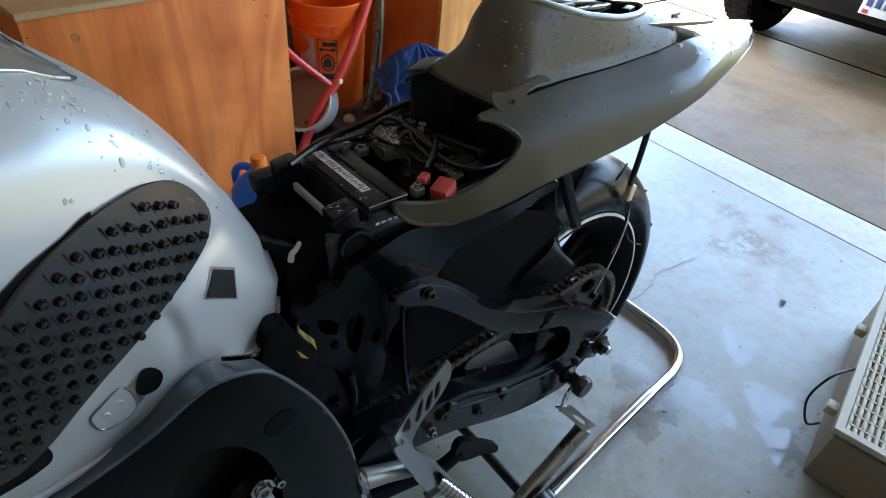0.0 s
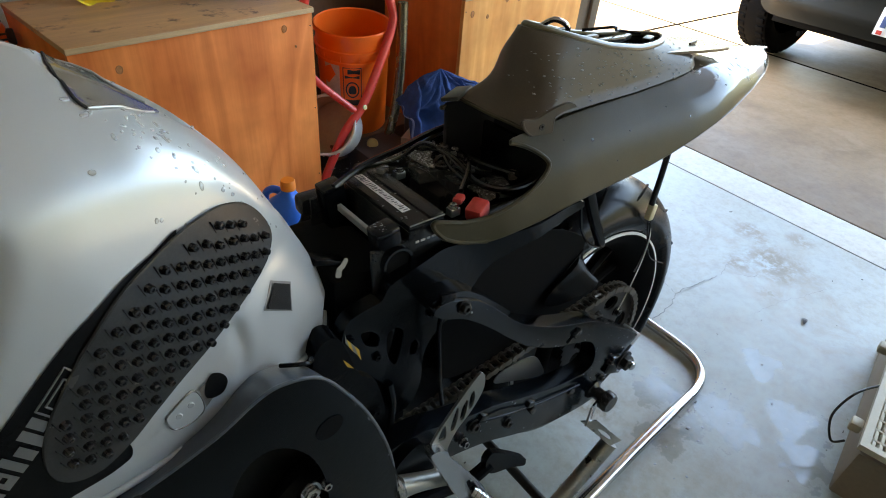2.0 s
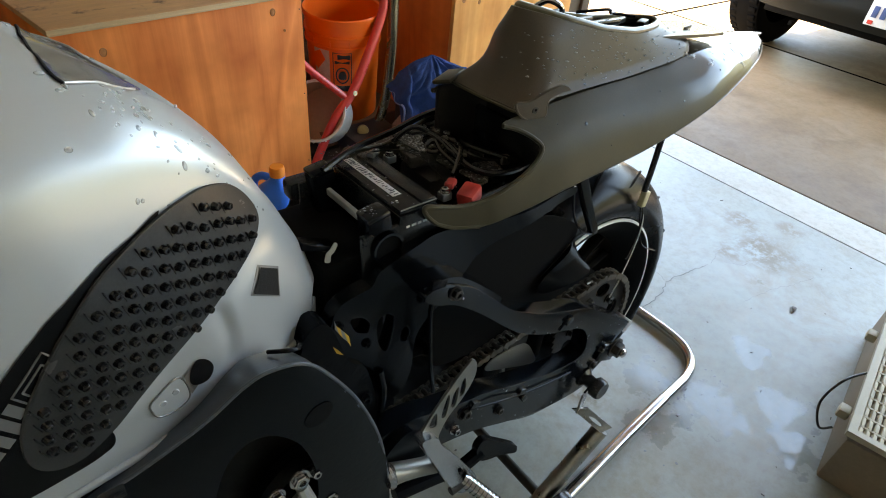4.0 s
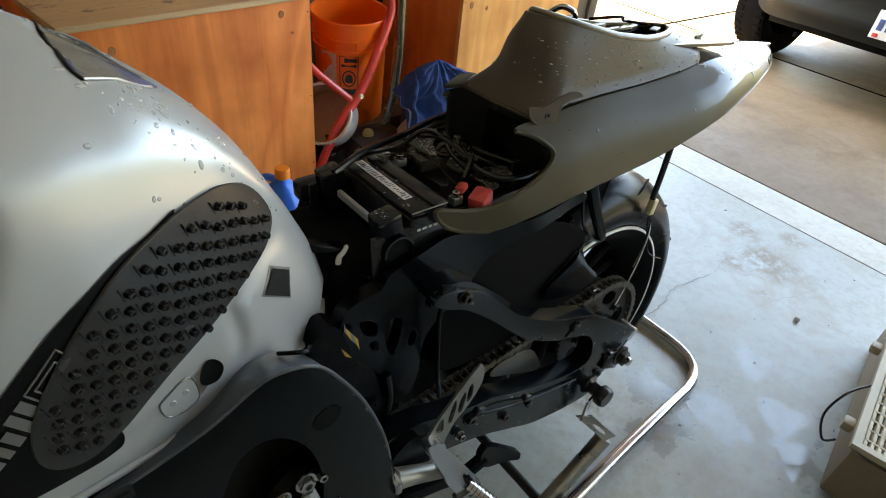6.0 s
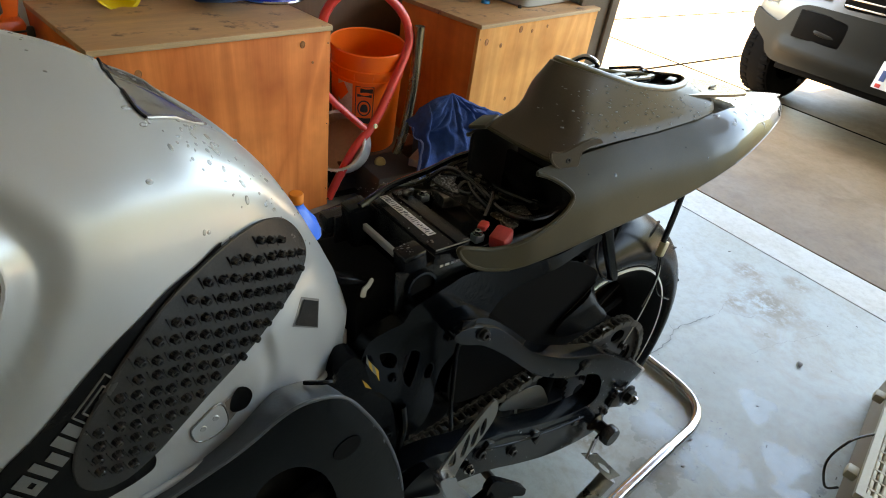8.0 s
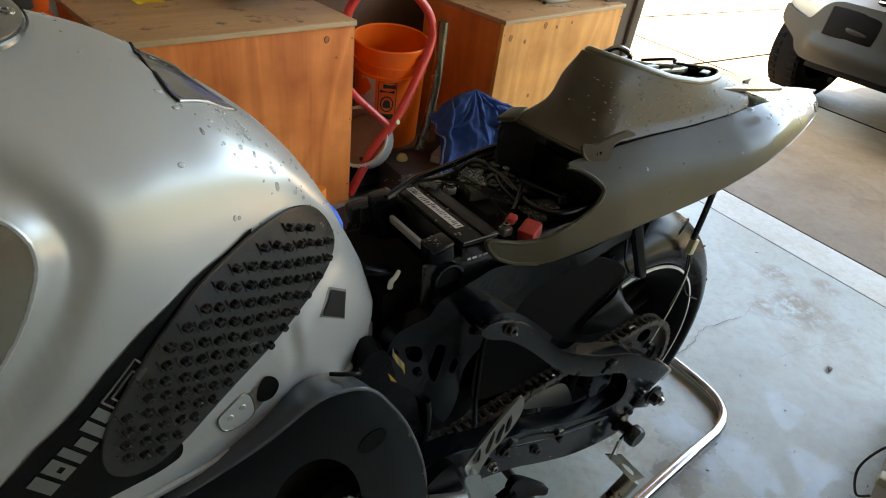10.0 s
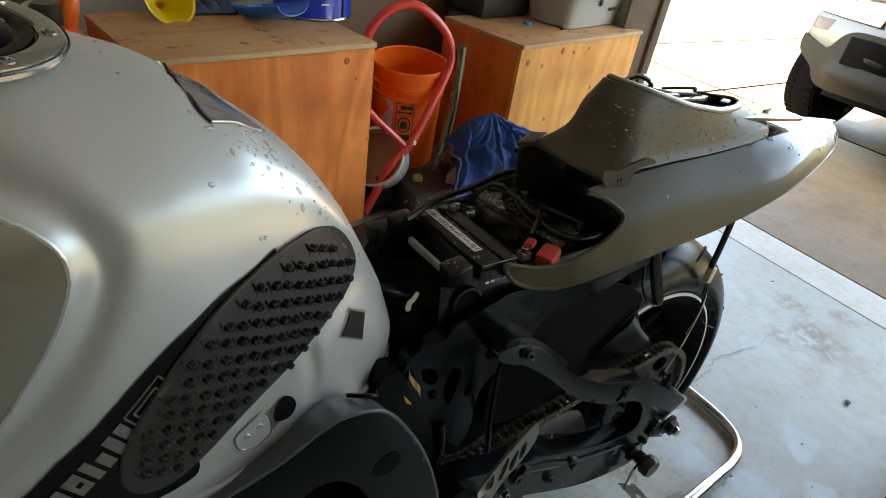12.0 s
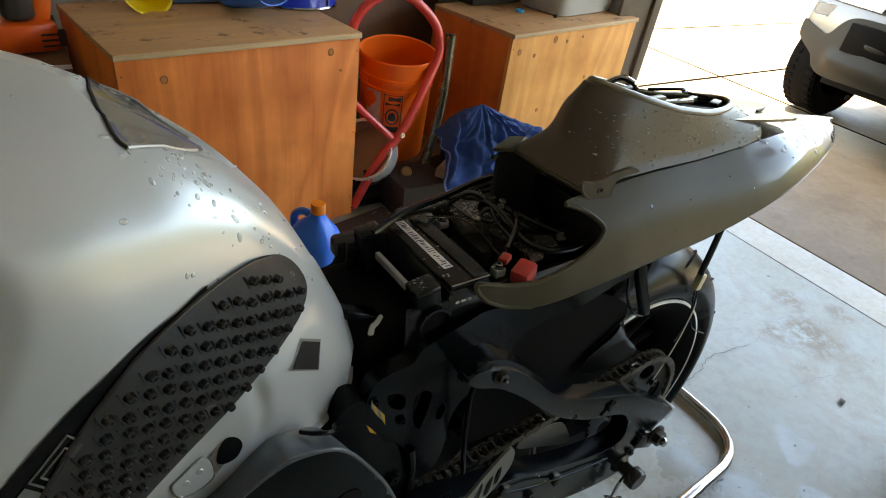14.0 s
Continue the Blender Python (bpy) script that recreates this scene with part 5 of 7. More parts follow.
        f2 = 0.084 * (-0.725 - p.x) / 0.104 - a     # inside the sides that run together to the rear
        d += 0.0065 * max(0.0, min(1.0, f1 / 0.0035)) * max(0.0, min(1.0, f2 / 0.005))
    return d


bm = bmesh.new()
rows_v = []
for i in range(NX):
    T, ys, zs, ym, zm, yb, zb = [c[i] for c in cols]
    half = spline([(0, T, 0), (ys * 0.55, T - 0.24 * (T - zs), 0), (ys, zs, 0), (ym, zm, 0), (yb + 0.35 * (ym - yb), zb + 0.3 * (zm - zb), 0), (yb, zb, 0)], NV)
    sec = [(-p.x, p.y) for p in half[::-1]] + [(p.x, p.y) for p in half[1:]]
    row = []
    for y, z in sec:
        p = Vector((t_xs[i], y, z))
        k = tank_dent(p)
        if k:
            c = Vector((p.x, 0, 0.90))
            p += (c - p).normalized() * k
        p.y = side_y(p.y, 0.83, 0.035)
        row.append(bm.verts.new(p))
    rows_v.append(row)
for A, B in zip(rows_v, rows_v[1:]):
    for s in range(len(A) - 1):
        bm.faces.new((A[s], A[s + 1], B[s + 1], B[s]))
    bm.faces.new((A[-1], A[0], B[0], B[-1]))
bm.faces.new(rows_v[0])
bm.faces.new(rows_v[-1][::-1])
bmesh.ops.recalc_face_normals(bm, faces=bm.faces)
tank_tree = BVHTree.FromBMesh(bm)
tank = part("fuel_tank", bm, silver, bike, "silver metallic fuel tank beaded with water", smooth=50)


def on_side(x, z, off=0.0, tree=None):
    """The place on the tank's left flank at (x, z), and its normal."""
    p, n, _, _ = (tree or tank_tree).ray_cast(Vector((x, -0.6, z)), Vector((0, 1, 0)))
    if p is None:
        p, n, _, _ = (tree or tank_tree).find_nearest(Vector((x, -0.15, z)))
    return p + n * off, n


def on_top(x, y, off=0.0, tree=None):
    p, n, _, _ = (tree or tank_tree).ray_cast(Vector((x, y, 1.6)), Vector((0, 0, -1)))
    return (p + n * off, n) if p is not None else (None, None)


# inset behind the filler, between two pressed edges; its dim reflection is put into the grey
INSET = [(-0.838, -0.035), (-0.8365, -0.070), (-0.834, -0.098), (-0.828, -0.107), (-0.803, -0.087), (-0.783, -0.062), (-0.764, -0.035), (-0.783, -0.008), (-0.803, 0.017), (-0.828, 0.037), (-0.834, 0.028), (-0.8365, 0.0)]
part("tank_inset", sheet(INSET, 0.007, lambda u, v: on_top(u, v, 0.0010)[0]), inset_grey, tank, "glossy wet recess floor, greyed for its dimmer reflection")
# black tube draws the shade in the pressed groove
part("inset_groove_shade", tube([on_top(x, y, 0.0012)[0] for x, y in ((p.x, p.y) for p in spline([(-0.828, 0.037, 0), (-0.836, 0.025, 0), (-0.839, -0.035, 0), (-0.836, -0.095, 0), (-0.829, -0.108, 0)], 8))], 0.0013, 8), velcro_and_shade, tank)
for s in (-1, 1):
    part("inset_edge", tube([on_top(x, -0.035 + s * y, 0.0014)[0] for x, y in ((-0.829, 0.073), (-0.816, 0.064), (-0.803, 0.053), (-0.792, 0.041), (-0.783, 0.028), (-0.772, 0.014))], 0.0013, 8), silver, tank)

# rolled seam along the tank's lower edge
edge = [Vector((t_xs[i], side_y(-cols[5][i], 0.83, 0.035), cols[6][i])) for i in range(4, NX, 3)]
# black tube drawn as the shade in the gap below the seam
part("gap_shade", tube([p + Vector((0, 0.002, -0.013)) for p in edge], 0.0075, 8), groove_black, tank, "black strip drawn for the shaded gap under the tank edge")
part("seam", tube([p + Vector((0, -0.002, 0)) for p in edge], 0.0040, 8), silver, tank, "rolled lower seam")

# grip pad sheet and its knobs
PAD = [(-0.754, 0.9785), (-0.731, 0.967), (-0.714, 0.947), (-0.706, 0.924), (-0.714, 0.908), (-0.724, 0.899), (-0.745, 0.888), (-0.771, 0.876), (-0.801, 0.861), (-0.832, 0.846), (-0.860, 0.829), (-0.881, 0.814), (-0.899, 0.804), (-0.914, 0.799), (-0.929, 0.802), (-0.940, 0.813), (-0.944, 0.830), (-0.941, 0.852), (-0.935, 0.869), (-0.926, 0.886), (-0.916, 0.900), (-0.905, 0.914), (-0.893, 0.928), (-0.880, 0.940), (-0.867, 0.951), (-0.852, 0.961), (-0.826, 0.972), (-0.801, 0.979), (-0.775, 0.981)]
DECAL = [(-0.800, 0.981), (-0.826, 0.976), (-0.847, 0.9705), (-0.862, 0.964), (-0.881, 0.954), (-0.898, 0.945), (-0.925, 0.925), (-0.959, 0.894), (-0.980, 0.877), (-0.996, 0.861), (-1.020, 0.840), (-1.050, 0.815), (-1.050, 0.792), (-1.000, 0.784), (-0.976, 0.783), (-0.937, 0.783), (-0.903, 0.783), (-0.888, 0.788), (-0.890, 0.815), (-0.920, 0.860), (-0.880, 0.920)]
decal = part("side_decal", sheet(DECAL, 0.012, lambda u, v: on_side(u, v, 0.0012)[0]), pad_sheet, tank, "glossy black side decal")
pad = part("grip_pad", sheet(PAD, 0.010, lambda u, v: on_side(u, v, 0.0026)[0]), pad_rubber, tank, "black studded rubber knee grip pad")
solid(pad, 0.002, -1)
rim_path = [on_side(p.x, p.y, 0.0022)[0] for p in spline([(a, b, 0) for a, b in PAD], 8, True)]
part("pad_rim", tube(rim_path, 0.0024, 8, True), pad_rubber, pad)


def stud_mesh():
    """A blunt rubber stud with a slanting fin at its foot."""
    bm = lathe([(0.0050, 0), (0.0042, 0.0018), (0.0037, 0.0038), (0.0035, 0.0058), (0.0029, 0.0068), (0.0015, 0.0070), (0.0012, 0.0062), (0.0001, 0.0062)], 12, "z")
    for dx, ln, a in ((-0.0058, 0.0130, 8),):
        box((0.0008, ln, 0.0024), (dx, 0.0020, 0.0009), 0, Matrix.Rotation(radians(a), 4, 'Z'), bm)
    return mesh_of(bm, "stud", rubber, 50)


stud = stud_mesh()
pad_poly = [(p.x, p.y) for p in spline([(a, b, 0) for a, b in PAD], 6, True)]
cpad = Vector((-0.836, 0.884))
small_poly = [(cpad.x + (a - cpad.x) * 0.94, cpad.y + (b - cpad.y) * 0.91) for a, b in pad_poly]
au, av = Vector((-0.0126, 0.0061)), Vector((-0.0031, -0.0154))
jit = random.Random(8)
for i in range(-22, 23):
    for j in range(-14, 15):
        q = cpad + au * i + av * j + Vector((jit.gauss(0, 0.0006), jit.gauss(0, 0.0006)))
        if inside((q.x, q.y), small_poly):
            p, n = on_side(q.x, q.y, 0.0028)
            o = new("stud", stud)
            o.parent = pad
            tilt = (n + Vector((0.10, 0, -0.12))).normalized()
            o.matrix_local = Matrix.Translation(p) @ tilt.to_track_quat("Z", "Y").to_matrix().to_4x4() @ Matrix.Rotation(0.1, 4, 'Z')

# emblem on the decal: plain slanted shapes
EA, EB = Vector((-0.992, 0.829)), Vector((-0.905, 0.913))
ed, en = (EB - EA).normalized(), Vector((-(EB - EA).normalized().y, (EB - EA).normalized().x))


def slant(s0, s1, w0, w1, skew=0.007):
    return [EA + ed * (s0 + skew * (w + 0.012) / 0.024) + en * w if k < 2 else EA + ed * (s1 + skew * (w + 0.012) / 0.024) + en * w for k, w in enumerate((w0, w1, w1, w0))]


for s0, s1, w0, w1, notch in ((0.000, 0.012, -0.013, 0.010, (9, 9, 0, 1)), (0.016, 0.030, -0.013, 0.010, (0.020, 0.027, -0.006, 0.000)), (0.034, 0.042, -0.013, 0.010, (9, 9, 0, 1)), (0.046, 0.055, -0.013, 0.004, (9, 9, 0, 1)), (0.059, 0.068, -0.013, 0.010, (9, 9, 0, 1)), (0.071, 0.080, -0.006, 0.010, (9, 9, 0, 1))):
    q, h = slant(s0, s1, w0, w1), slant(*notch)
    mid = sum(h, Vector((0, 0))) / 4
    part("emblem_bar", sheet([tuple(p) for p in q], 0.006, lambda u, v: on_side(u, v, 0.0020)[0], [[tuple(mid + (p - mid) * 0.8) for p in h]] if notch[1] < s1 and notch[2] > w0 else (), smooth=False), decal_grey, decal, "plain silver emblem shape")
for s0, s1, w0, w1 in ((0.084, 0.122, -0.010, 0.010), (0.090, 0.114, -0.002, 0.005)):
    q = slant(s0, s1, w0, w1)
    line = [a.lerp(b, k / 6) for a, b in zip(q, q[1:] + q[:1]) for k in range(6)]
    part("emblem_outline", tube([on_side(p.x, p.y, 0.0018)[0] for p in line], 0.0008, 6, True), decal_grey, decal)

# hook-and-loop patch, rubber plug and pressed plate low on the flank
part("patch_border", sheet([(-0.7175, 0.8775), (-0.6920, 0.8580), (-0.6975, 0.8240), (-0.7335, 0.8520)], 0.006, lambda u, v: on_side(u, v, 0.0008)[0], smooth=False), decal_grey, tank)
part("hook_patch", sheet([(-0.7155, 0.8735), (-0.6950, 0.8575), (-0.6998, 0.8280), (-0.7300, 0.8520)], 0.005, lambda u, v: on_side(u, v, 0.0022)[0], smooth=False), velcro_and_shade, tank, "black hook-and-loop patch")
PLUG = [(-0.804, 0.823), (-0.796, 0.819), (-0.790, 0.810), (-0.790, 0.801), (-0.797, 0.794), (-0.808, 0.796), (-0.814, 0.803), (-0.811, 0.815)]
PLATE = [(-0.853, 0.806), (-0.843, 0.813), (-0.828, 0.819), (-0.820, 0.813), (-0.817, 0.798), (-0.820, 0.787), (-0.835, 0.783), (-0.850, 0.788)]
part("rubber_plug", sheet(PLUG, 0.005, lambda u, v: on_side(u, v, 0.0020)[0]), rubber, tank, "dark rubber plug")
part("plug_tab", sheet([(-0.818, 0.815), (-0.808, 0.818), (-0.807, 0.796), (-0.816, 0.790)], 0.005, lambda u, v: on_side(u, v, 0.0016)[0], smooth=False), wet_brown, tank, "brown stained tab beside the plug")
part("plate_ridge", tube([on_side(p.x, p.y, 0.0012)[0] for p in spline([(a, b, 0) for a, b in PLATE], 5, True)], 0.0010, 6, True), inset_grey, tank)
part("pressed_plate", sheet(PLATE, 0.006, lambda u, v: on_side(u, v, 0.0016)[0]), silver, tank, "pressed silver plate")
for x, z in ((-0.842, 0.799), (-0.829, 0.803)):
    part("rivet", cyl(0.0036, 0.0016, on_side(x, z, 0.0018)[0], "y", 14, 0.0008), silver, tank)

# front side panel on the tank, inside the channel
PANEL = [(-1.22, 1.075), (-1.10, 1.085), (-1.03, 1.082), (-0.985, 1.070), (-0.961, 1.056), (-0.948, 1.040), (-0.946, 1.024), (-0.953, 1.005), (-0.966, 0.982), (-0.985, 0.956), (-1.005, 0.930), (-1.04, 0.900), (-1.12, 0.875), (-1.22, 0.88)]
panel = part("side_panel", sheet(PANEL, 0.014, lambda u, v: on_side(u, v, 0.007)[0]), panel_silver, tank, "raised dull silver front side panel")
solid(panel, 0.008, -1)
# brighter silver bead put in for the highlight on the panel's edge
part("panel_edge_glint", tube([on_side(p.x, p.y, 0.0055)[0] for p in spline([(a, b, 0) for a, b in PANEL[1:12]], 8)], 0.0022, 8), silver, panel, "rounded edge in brighter silver for its highlight")

# filler cap
CAP = Vector((-0.994, -0.060))
cz, cn = on_top(CAP.x, CAP.y)
capm = Matrix.Translation(cz - cn * 0.0005) @ cn.to_track_quat("Z", "Y").to_matrix().to_4x4()
cap = part("filler_cap", lathe([(0.084, -0.006), (0.0825, 0.0005), (0.080, 0.0015), (0.0675, 0.0015), (0.0660, 0.0), (0.0655, -0.004)], 64, "z", None, capm), inset_grey, tank, "grey alloy filler ring with screws")
part("cap_lid", lathe([(0.0652, -0.004), (0.064, 0.0005), (0.058, 0.001), (0.053, -0.001), (0.049, 0.001), (0.012, 0.002), (0.0001, 0.002)], 48, "z", None, capm), black_paint, cap, "glossy black cap lid")
for k in range(7):
    a = 2 * math.pi * k / 7 + 0.2
    c = capm @ Vector((0.0738 * math.cos(a), 0.0738 * math.sin(a), 0.0006))
    q = Matrix.Translation(c) @ cn.to_track_quat("Z", "Y").to_matrix().to_4x4()
    part("screw", lathe([(0.0055, 0), (0.0052, 0.002), (0.0030, 0.0026), (0.0027, 0.0005), (0.0001, 0.0005)], 14, "z", None, q), chrome, cap)
part("cap_groove", lathe([(0.0838, -0.0020), (0.0848, -0.0004), (0.0858, -0.0020)], 56, "z", None, capm), black_plastic, cap)

# ---- tail ----
YC = -0.025
LOWX = [-0.495, -0.478, -0.454, -0.413, -0.385, -0.330, -0.264, -0.097, -0.019, 0.048, 0.117, 0.170, 0.248, 0.288, 0.351, 0.430, 0.480]
LOWY = [-0.122, -0.126, -0.130, -0.138, -0.145, -0.150, -0.155, -0.156, -0.157, -0.157, -0.154, -0.147, -0.131, -0.121, -0.102, -0.068, -0.030]
LOWZ = [0.850, 0.836, 0.824, 0.815, 0.818, 0.824, 0.835, 0.846, 0.857, 0.870, 0.884, 0.893, 0.905, 0.911, 0.914, 0.916, 0.915]
UPX = [-0.50, -0.30, -0.20, -0.06, 0.03, 0.15, 0.25, 0.35, 0.44, 0.48]
UPY = [-0.098, -0.098, -0.096, -0.095, -0.093, -0.088, -0.080, -0.068, -0.050, -0.030]
UPZ = [0.932, 0.938, 0.944, 0.945, 0.950, 0.955, 0.945, 0.936, 0.928, 0.922]
SV = 0.12


def cowl(u, v, side=-1):
    """The side skin of the tail: u along it, v / SV from its lower edge (0) to its upper edge (1)."""
    t = v / SV
    a = Vector((u, interp(u, LOWX, LOWY), interp(u, LOWX, LOWZ)))
    b = Vector((u, interp(u, UPX, UPY), interp(u, UPX, UPZ)))
    p = a.lerp(b, t) + Vector((0, -0.75, 0.65)) * interp(u, [0.05, 0.20, 0.30, 0.38, 0.48], [0.009, 0.012, 0.007, 0.004, 0.002]) * math.sin(math.pi * min(1.0, max(0.0, t)))
    if u > 0.40:
        p.x -= 0.10 * ((u - 0.40) / 0.08) ** 2 * (1 - t) * 0.12
    return p if side < 0 else Vector((p.x, 2 * YC - p.y, p.z))


SKIN = [(-0.495, 0.08), (-0.478, 0.0), (-0.413, 0.0), (-0.33, 0.0), (-0.20, 0.0), (-0.05, 0.0), (0.10, 0.0), (0.25, 0.0), (0.38, 0.0), (0.465, 0.0), (0.480, 0.06), (0.482, 0.5), (0.480, 0.94), (0.465, 1.0), (0.30, 1.0), (0.10, 1.0), (-0.10, 1.0), (-0.25, 1.0), (-0.335, 1.0), (-0.352, 0.95), (-0.330, 0.86), (-0.309, 0.72), (-0.297, 0.57), (-0.310, 0.45), (-0.340, 0.35), (-0.38, 0.28), (-0.43, 0.235), (-0.47, 0.22), (-0.49, 0.18)]
bm = bmesh.new()
for side in (-1, 1):
    sheet([(a, b * SV) for a, b in SKIN], 0.016, lambda u, v: cowl(u, v, side), n=5, bm=bm)
A = None
for i in range(45):
    x = -0.312 + 0.793 * i / 44
    uy, uz = interp(x, UPX, UPY), interp(x, UPX, UPZ)
    row = [bm.verts.new((x + 0.018 * (1 - q * q) * max(0.0, (x - 0.40) / 0.08), YC + (uy - YC) * q, uz - 0.0008 + 0.004 * (1 - q * q))) for q in [1 - 2 * k / 10 for k in range(11)]]
    if A:
        for k in range(10):
            bm.faces.new((A[k], A[k + 1], row[k + 1], row[k]))
    A = row
ends = [bm.verts.new(cowl(0.481, SV * k / 5, -1)) for k in range(5)]
endr = [bm.verts.new(cowl(0.481, SV * k / 5, 1)) for k in range(5)]
bm.faces.new(ends + A + endr[::-1])
tail_tree = BVHTree.FromBMesh(bm)
tail = part("tail_cowl", bm, grey_plastic, bike, "grey painted tail cowl, wet and dusty", smooth=38)
solid(tail, 0.0035, 0)
for side in (-1, 1):
    edge_s = [cowl(p.x, p.y * SV, side) for p in spline([(-0.352, 0.95, 0), (-0.330, 0.86, 0), (-0.309, 0.72, 0), (-0.297, 0.57, 0), (-0.310, 0.45, 0), (-0.340, 0.35, 0), (-0.38, 0.28, 0), (-0.43, 0.235, 0), (-0.47, 0.22, 0), (-0.49, 0.17, 0), (-0.495, 0.08, 0), (-0.478, 0.0, 0), (-0.413, 0.0, 0)], 5)]
    part("rolled_edge", tube(edge_s, 0.0034, 8), grey_plastic, tail)
    part("lower_bead", tube([cowl(-0.413 + 0.87 * k / 40, 0.0, side) for k in range(41)], 0.0022, 6), grey_plastic, tail)

# raised seat-cover base on the tail


def rimz(x):
    return interp(x, [-0.30, -0.25, -0.20, -0.13, -0.05, 0.01, 0.06], [1.064, 1.052, 1.038, 1.019, 1.005, 1.001, 1.000])


def half_loop(pts, n):
    """Points at even distances along a smooth line."""
    P = spline([(a, b, 0) for a, b in pts], 12)
    L = [0.0]
    for a, b in zip(P, P[1:]):
        L.append(L[-1] + (b - a).length)
    return [(float(np.interp(L[-1] * k / (n - 1), L, [p.x for p in P])), float(np.interp(L[-1] * k / (n - 1), L, [p.y for p in P]))) for k in range(n)]


NH = 40
base_l = half_loop([(-0.322, 0.0), (-0.320, -0.045), (-0.317, -0.074), (-0.288, -0.079), (-0.250, -0.070), (-0.177, -0.068), (-0.084, -0.067), (0.046, -0.064), (0.100, -0.056), (0.128, -0.034), (0.135, 0.0)], NH)
top_l = half_loop([(-0.100 - 0.176 * math.cos(math.pi * k / 16), -0.052 * math.sin(math.pi * k / 16)) for k in range(17)], NH)
BZX, BZ = [-0.32, -0.29, -0.25, -0.177, -0.084, 0.046, 0.135], [0.944, 0.950, 0.962, 0.963, 0.962, 0.966, 0.972]
bm = bmesh.new()
loops = []
for k in range(-2, 13):
    t = max(0, k) / 12
    ring = []
    for side in (1, -1):
        seq = list(zip(base_l, top_l)) if side > 0 else list(zip(base_l, top_l))[-2:0:-1]
        for (bx, by), (tx, ty) in seq:
            front = max(0.0, min(1.0, (-0.24 - bx) / 0.06))
            fx = t + front * (math.sin(math.pi * t) * 0.10 + 0.10 * math.sin(2 * math.pi * t))
            zb, zt = interp(bx, BZX, BZ), rimz(tx)
            skirt = (1 - front) * max(0, -k) / 2
            ring.append(bm.verts.new((bx + (tx - bx) * fx, YC + side * (by * (1 + 0.11 * skirt) + (ty - by) * fx), zb + (zt - zb) * t - 0.011 * skirt - 0.0025 * front * max(0, -k))))
    loops.append(ring)
for inset, drop in ((0.955, -0.0012), (0.93, 0.0)):
    ring = []
    for side in (1, -1):
        for tx, ty in (top_l if side > 0 else top_l[-2:0:-1]):
            x = -0.100 + (tx + 0.100) * inset
            ring.append(bm.verts.new((x, YC + side * ty * (inset - 0.02), rimz(x) - drop)))
    loops.append(ring)
NL = len(loops[0])
for A, B in zip(loops, loops[1:]):
    for q in range(NL):
        bm.faces.new((A[q], A[(q + 1) % NL], B[(q + 1) % NL], B[q]))
hump_tree = BVHTree.FromBMesh(bm)
hump = part("seat_cover_base", bm, hump_brown, bike, "grey plastic rear seat base, wet", smooth=32)
solid(hump, 0.004, -1)
part("front_edge", tube([Vector((bx, YC + sd * by, interp(bx, BZX, BZ) - 0.004)) for sd, seq in ((-1, base_l[9::-1]), (1, base_l[1:10])) for bx, by in seq], 0.0022, 8), grey_plastic, hump, "rolled front edge")
solid(part("rear_tongue", sheet([(-0.010, -0.070), (0.060, -0.075), (0.130, -0.0765), (0.200, -0.075), (0.240, -0.070), (0.257, -0.062), (0.263, -0.045), (0.265, -0.025), (0.263, -0.005), (0.257, 0.012), (0.240, 0.020), (0.200, 0.025), (0.130, 0.0265), (0.060, 0.025), (-0.010, 0.020)], 0.016, lambda u, v: Vector((u, v, 0.9925 - 0.105 * max(0.0, u - 0.02) - 0.10 * (v - YC) ** 2)), smooth=False), grey_plastic, hump, "flat wet rear tongue of the seat base"), 0.005, -1)
ell = [(-0.100 + 0.164 * math.cos(2 * math.pi * q / 64), YC + 0.0470 * math.sin(2 * math.pi * q / 64)) for q in range(64)]
part("gasket", tube([Vector((x, y, rimz(x) + 0.004)) for x, y in ell], 0.0055, 8, True, flat=0.7), rim_rubber, hump, "olive rubber seal round the rim")


def plate_at(u, v):
    return Vector((u, v, rimz(u) - 0.006))


part("latch_plate", sheet(oval((-0.100, YC), 0.160, 0.043, 0, n=24), 0.02, plate_at, [oval((-0.15, YC), 0.04, 0.016, 0, n=10), oval((-0.06, YC + 0.01), 0.035, 0.012, 0, n=10)]), black_plastic, hump, "black latch plate under the seat")
part("plate_floor", sheet(oval((-0.100, YC), 0.156, 0.040, 0, n=16), 0.03, lambda u, v: Vector((u, v, rimz(u) - 0.03))), black_plastic, hump)
for x, y, l, w, a in ((-0.18, 0.014, 0.05, 0.010, 8), (-0.11, -0.014, 0.10, 0.012, -4), (-0.03, 0.008, 0.06, 0.010, 12), (-0.16, -0.020, 0.05, 0.012, 0), (0.02, -0.010, 0.03, 0.014, 20)):
    part("latch_bar", box((l, w, 0.008), (x, YC + y, rimz(x) + 0.004), 0.002, Matrix.Rotation(radians(a), 4, 'Z')), dark_metal if l < 0.08 else black_plastic, hump)
part("latch_hook", tube(spline([(-0.222, YC + 0.02, 1.045), (-0.212, YC, 1.060), (-0.195, YC - 0.012, 1.052), (-0.18, YC, 1.036)], 6), 0.004, 8), chrome, hump)
part("latch_wire", tube(spline([(-0.12, YC + 0.02, 1.03), (-0.08, YC - 0.01, 1.036), (-0.04, YC + 0.012, 1.022), (0.0, YC - 0.006, 1.016)], 6), 0.0025, 6), black_plastic, hump)
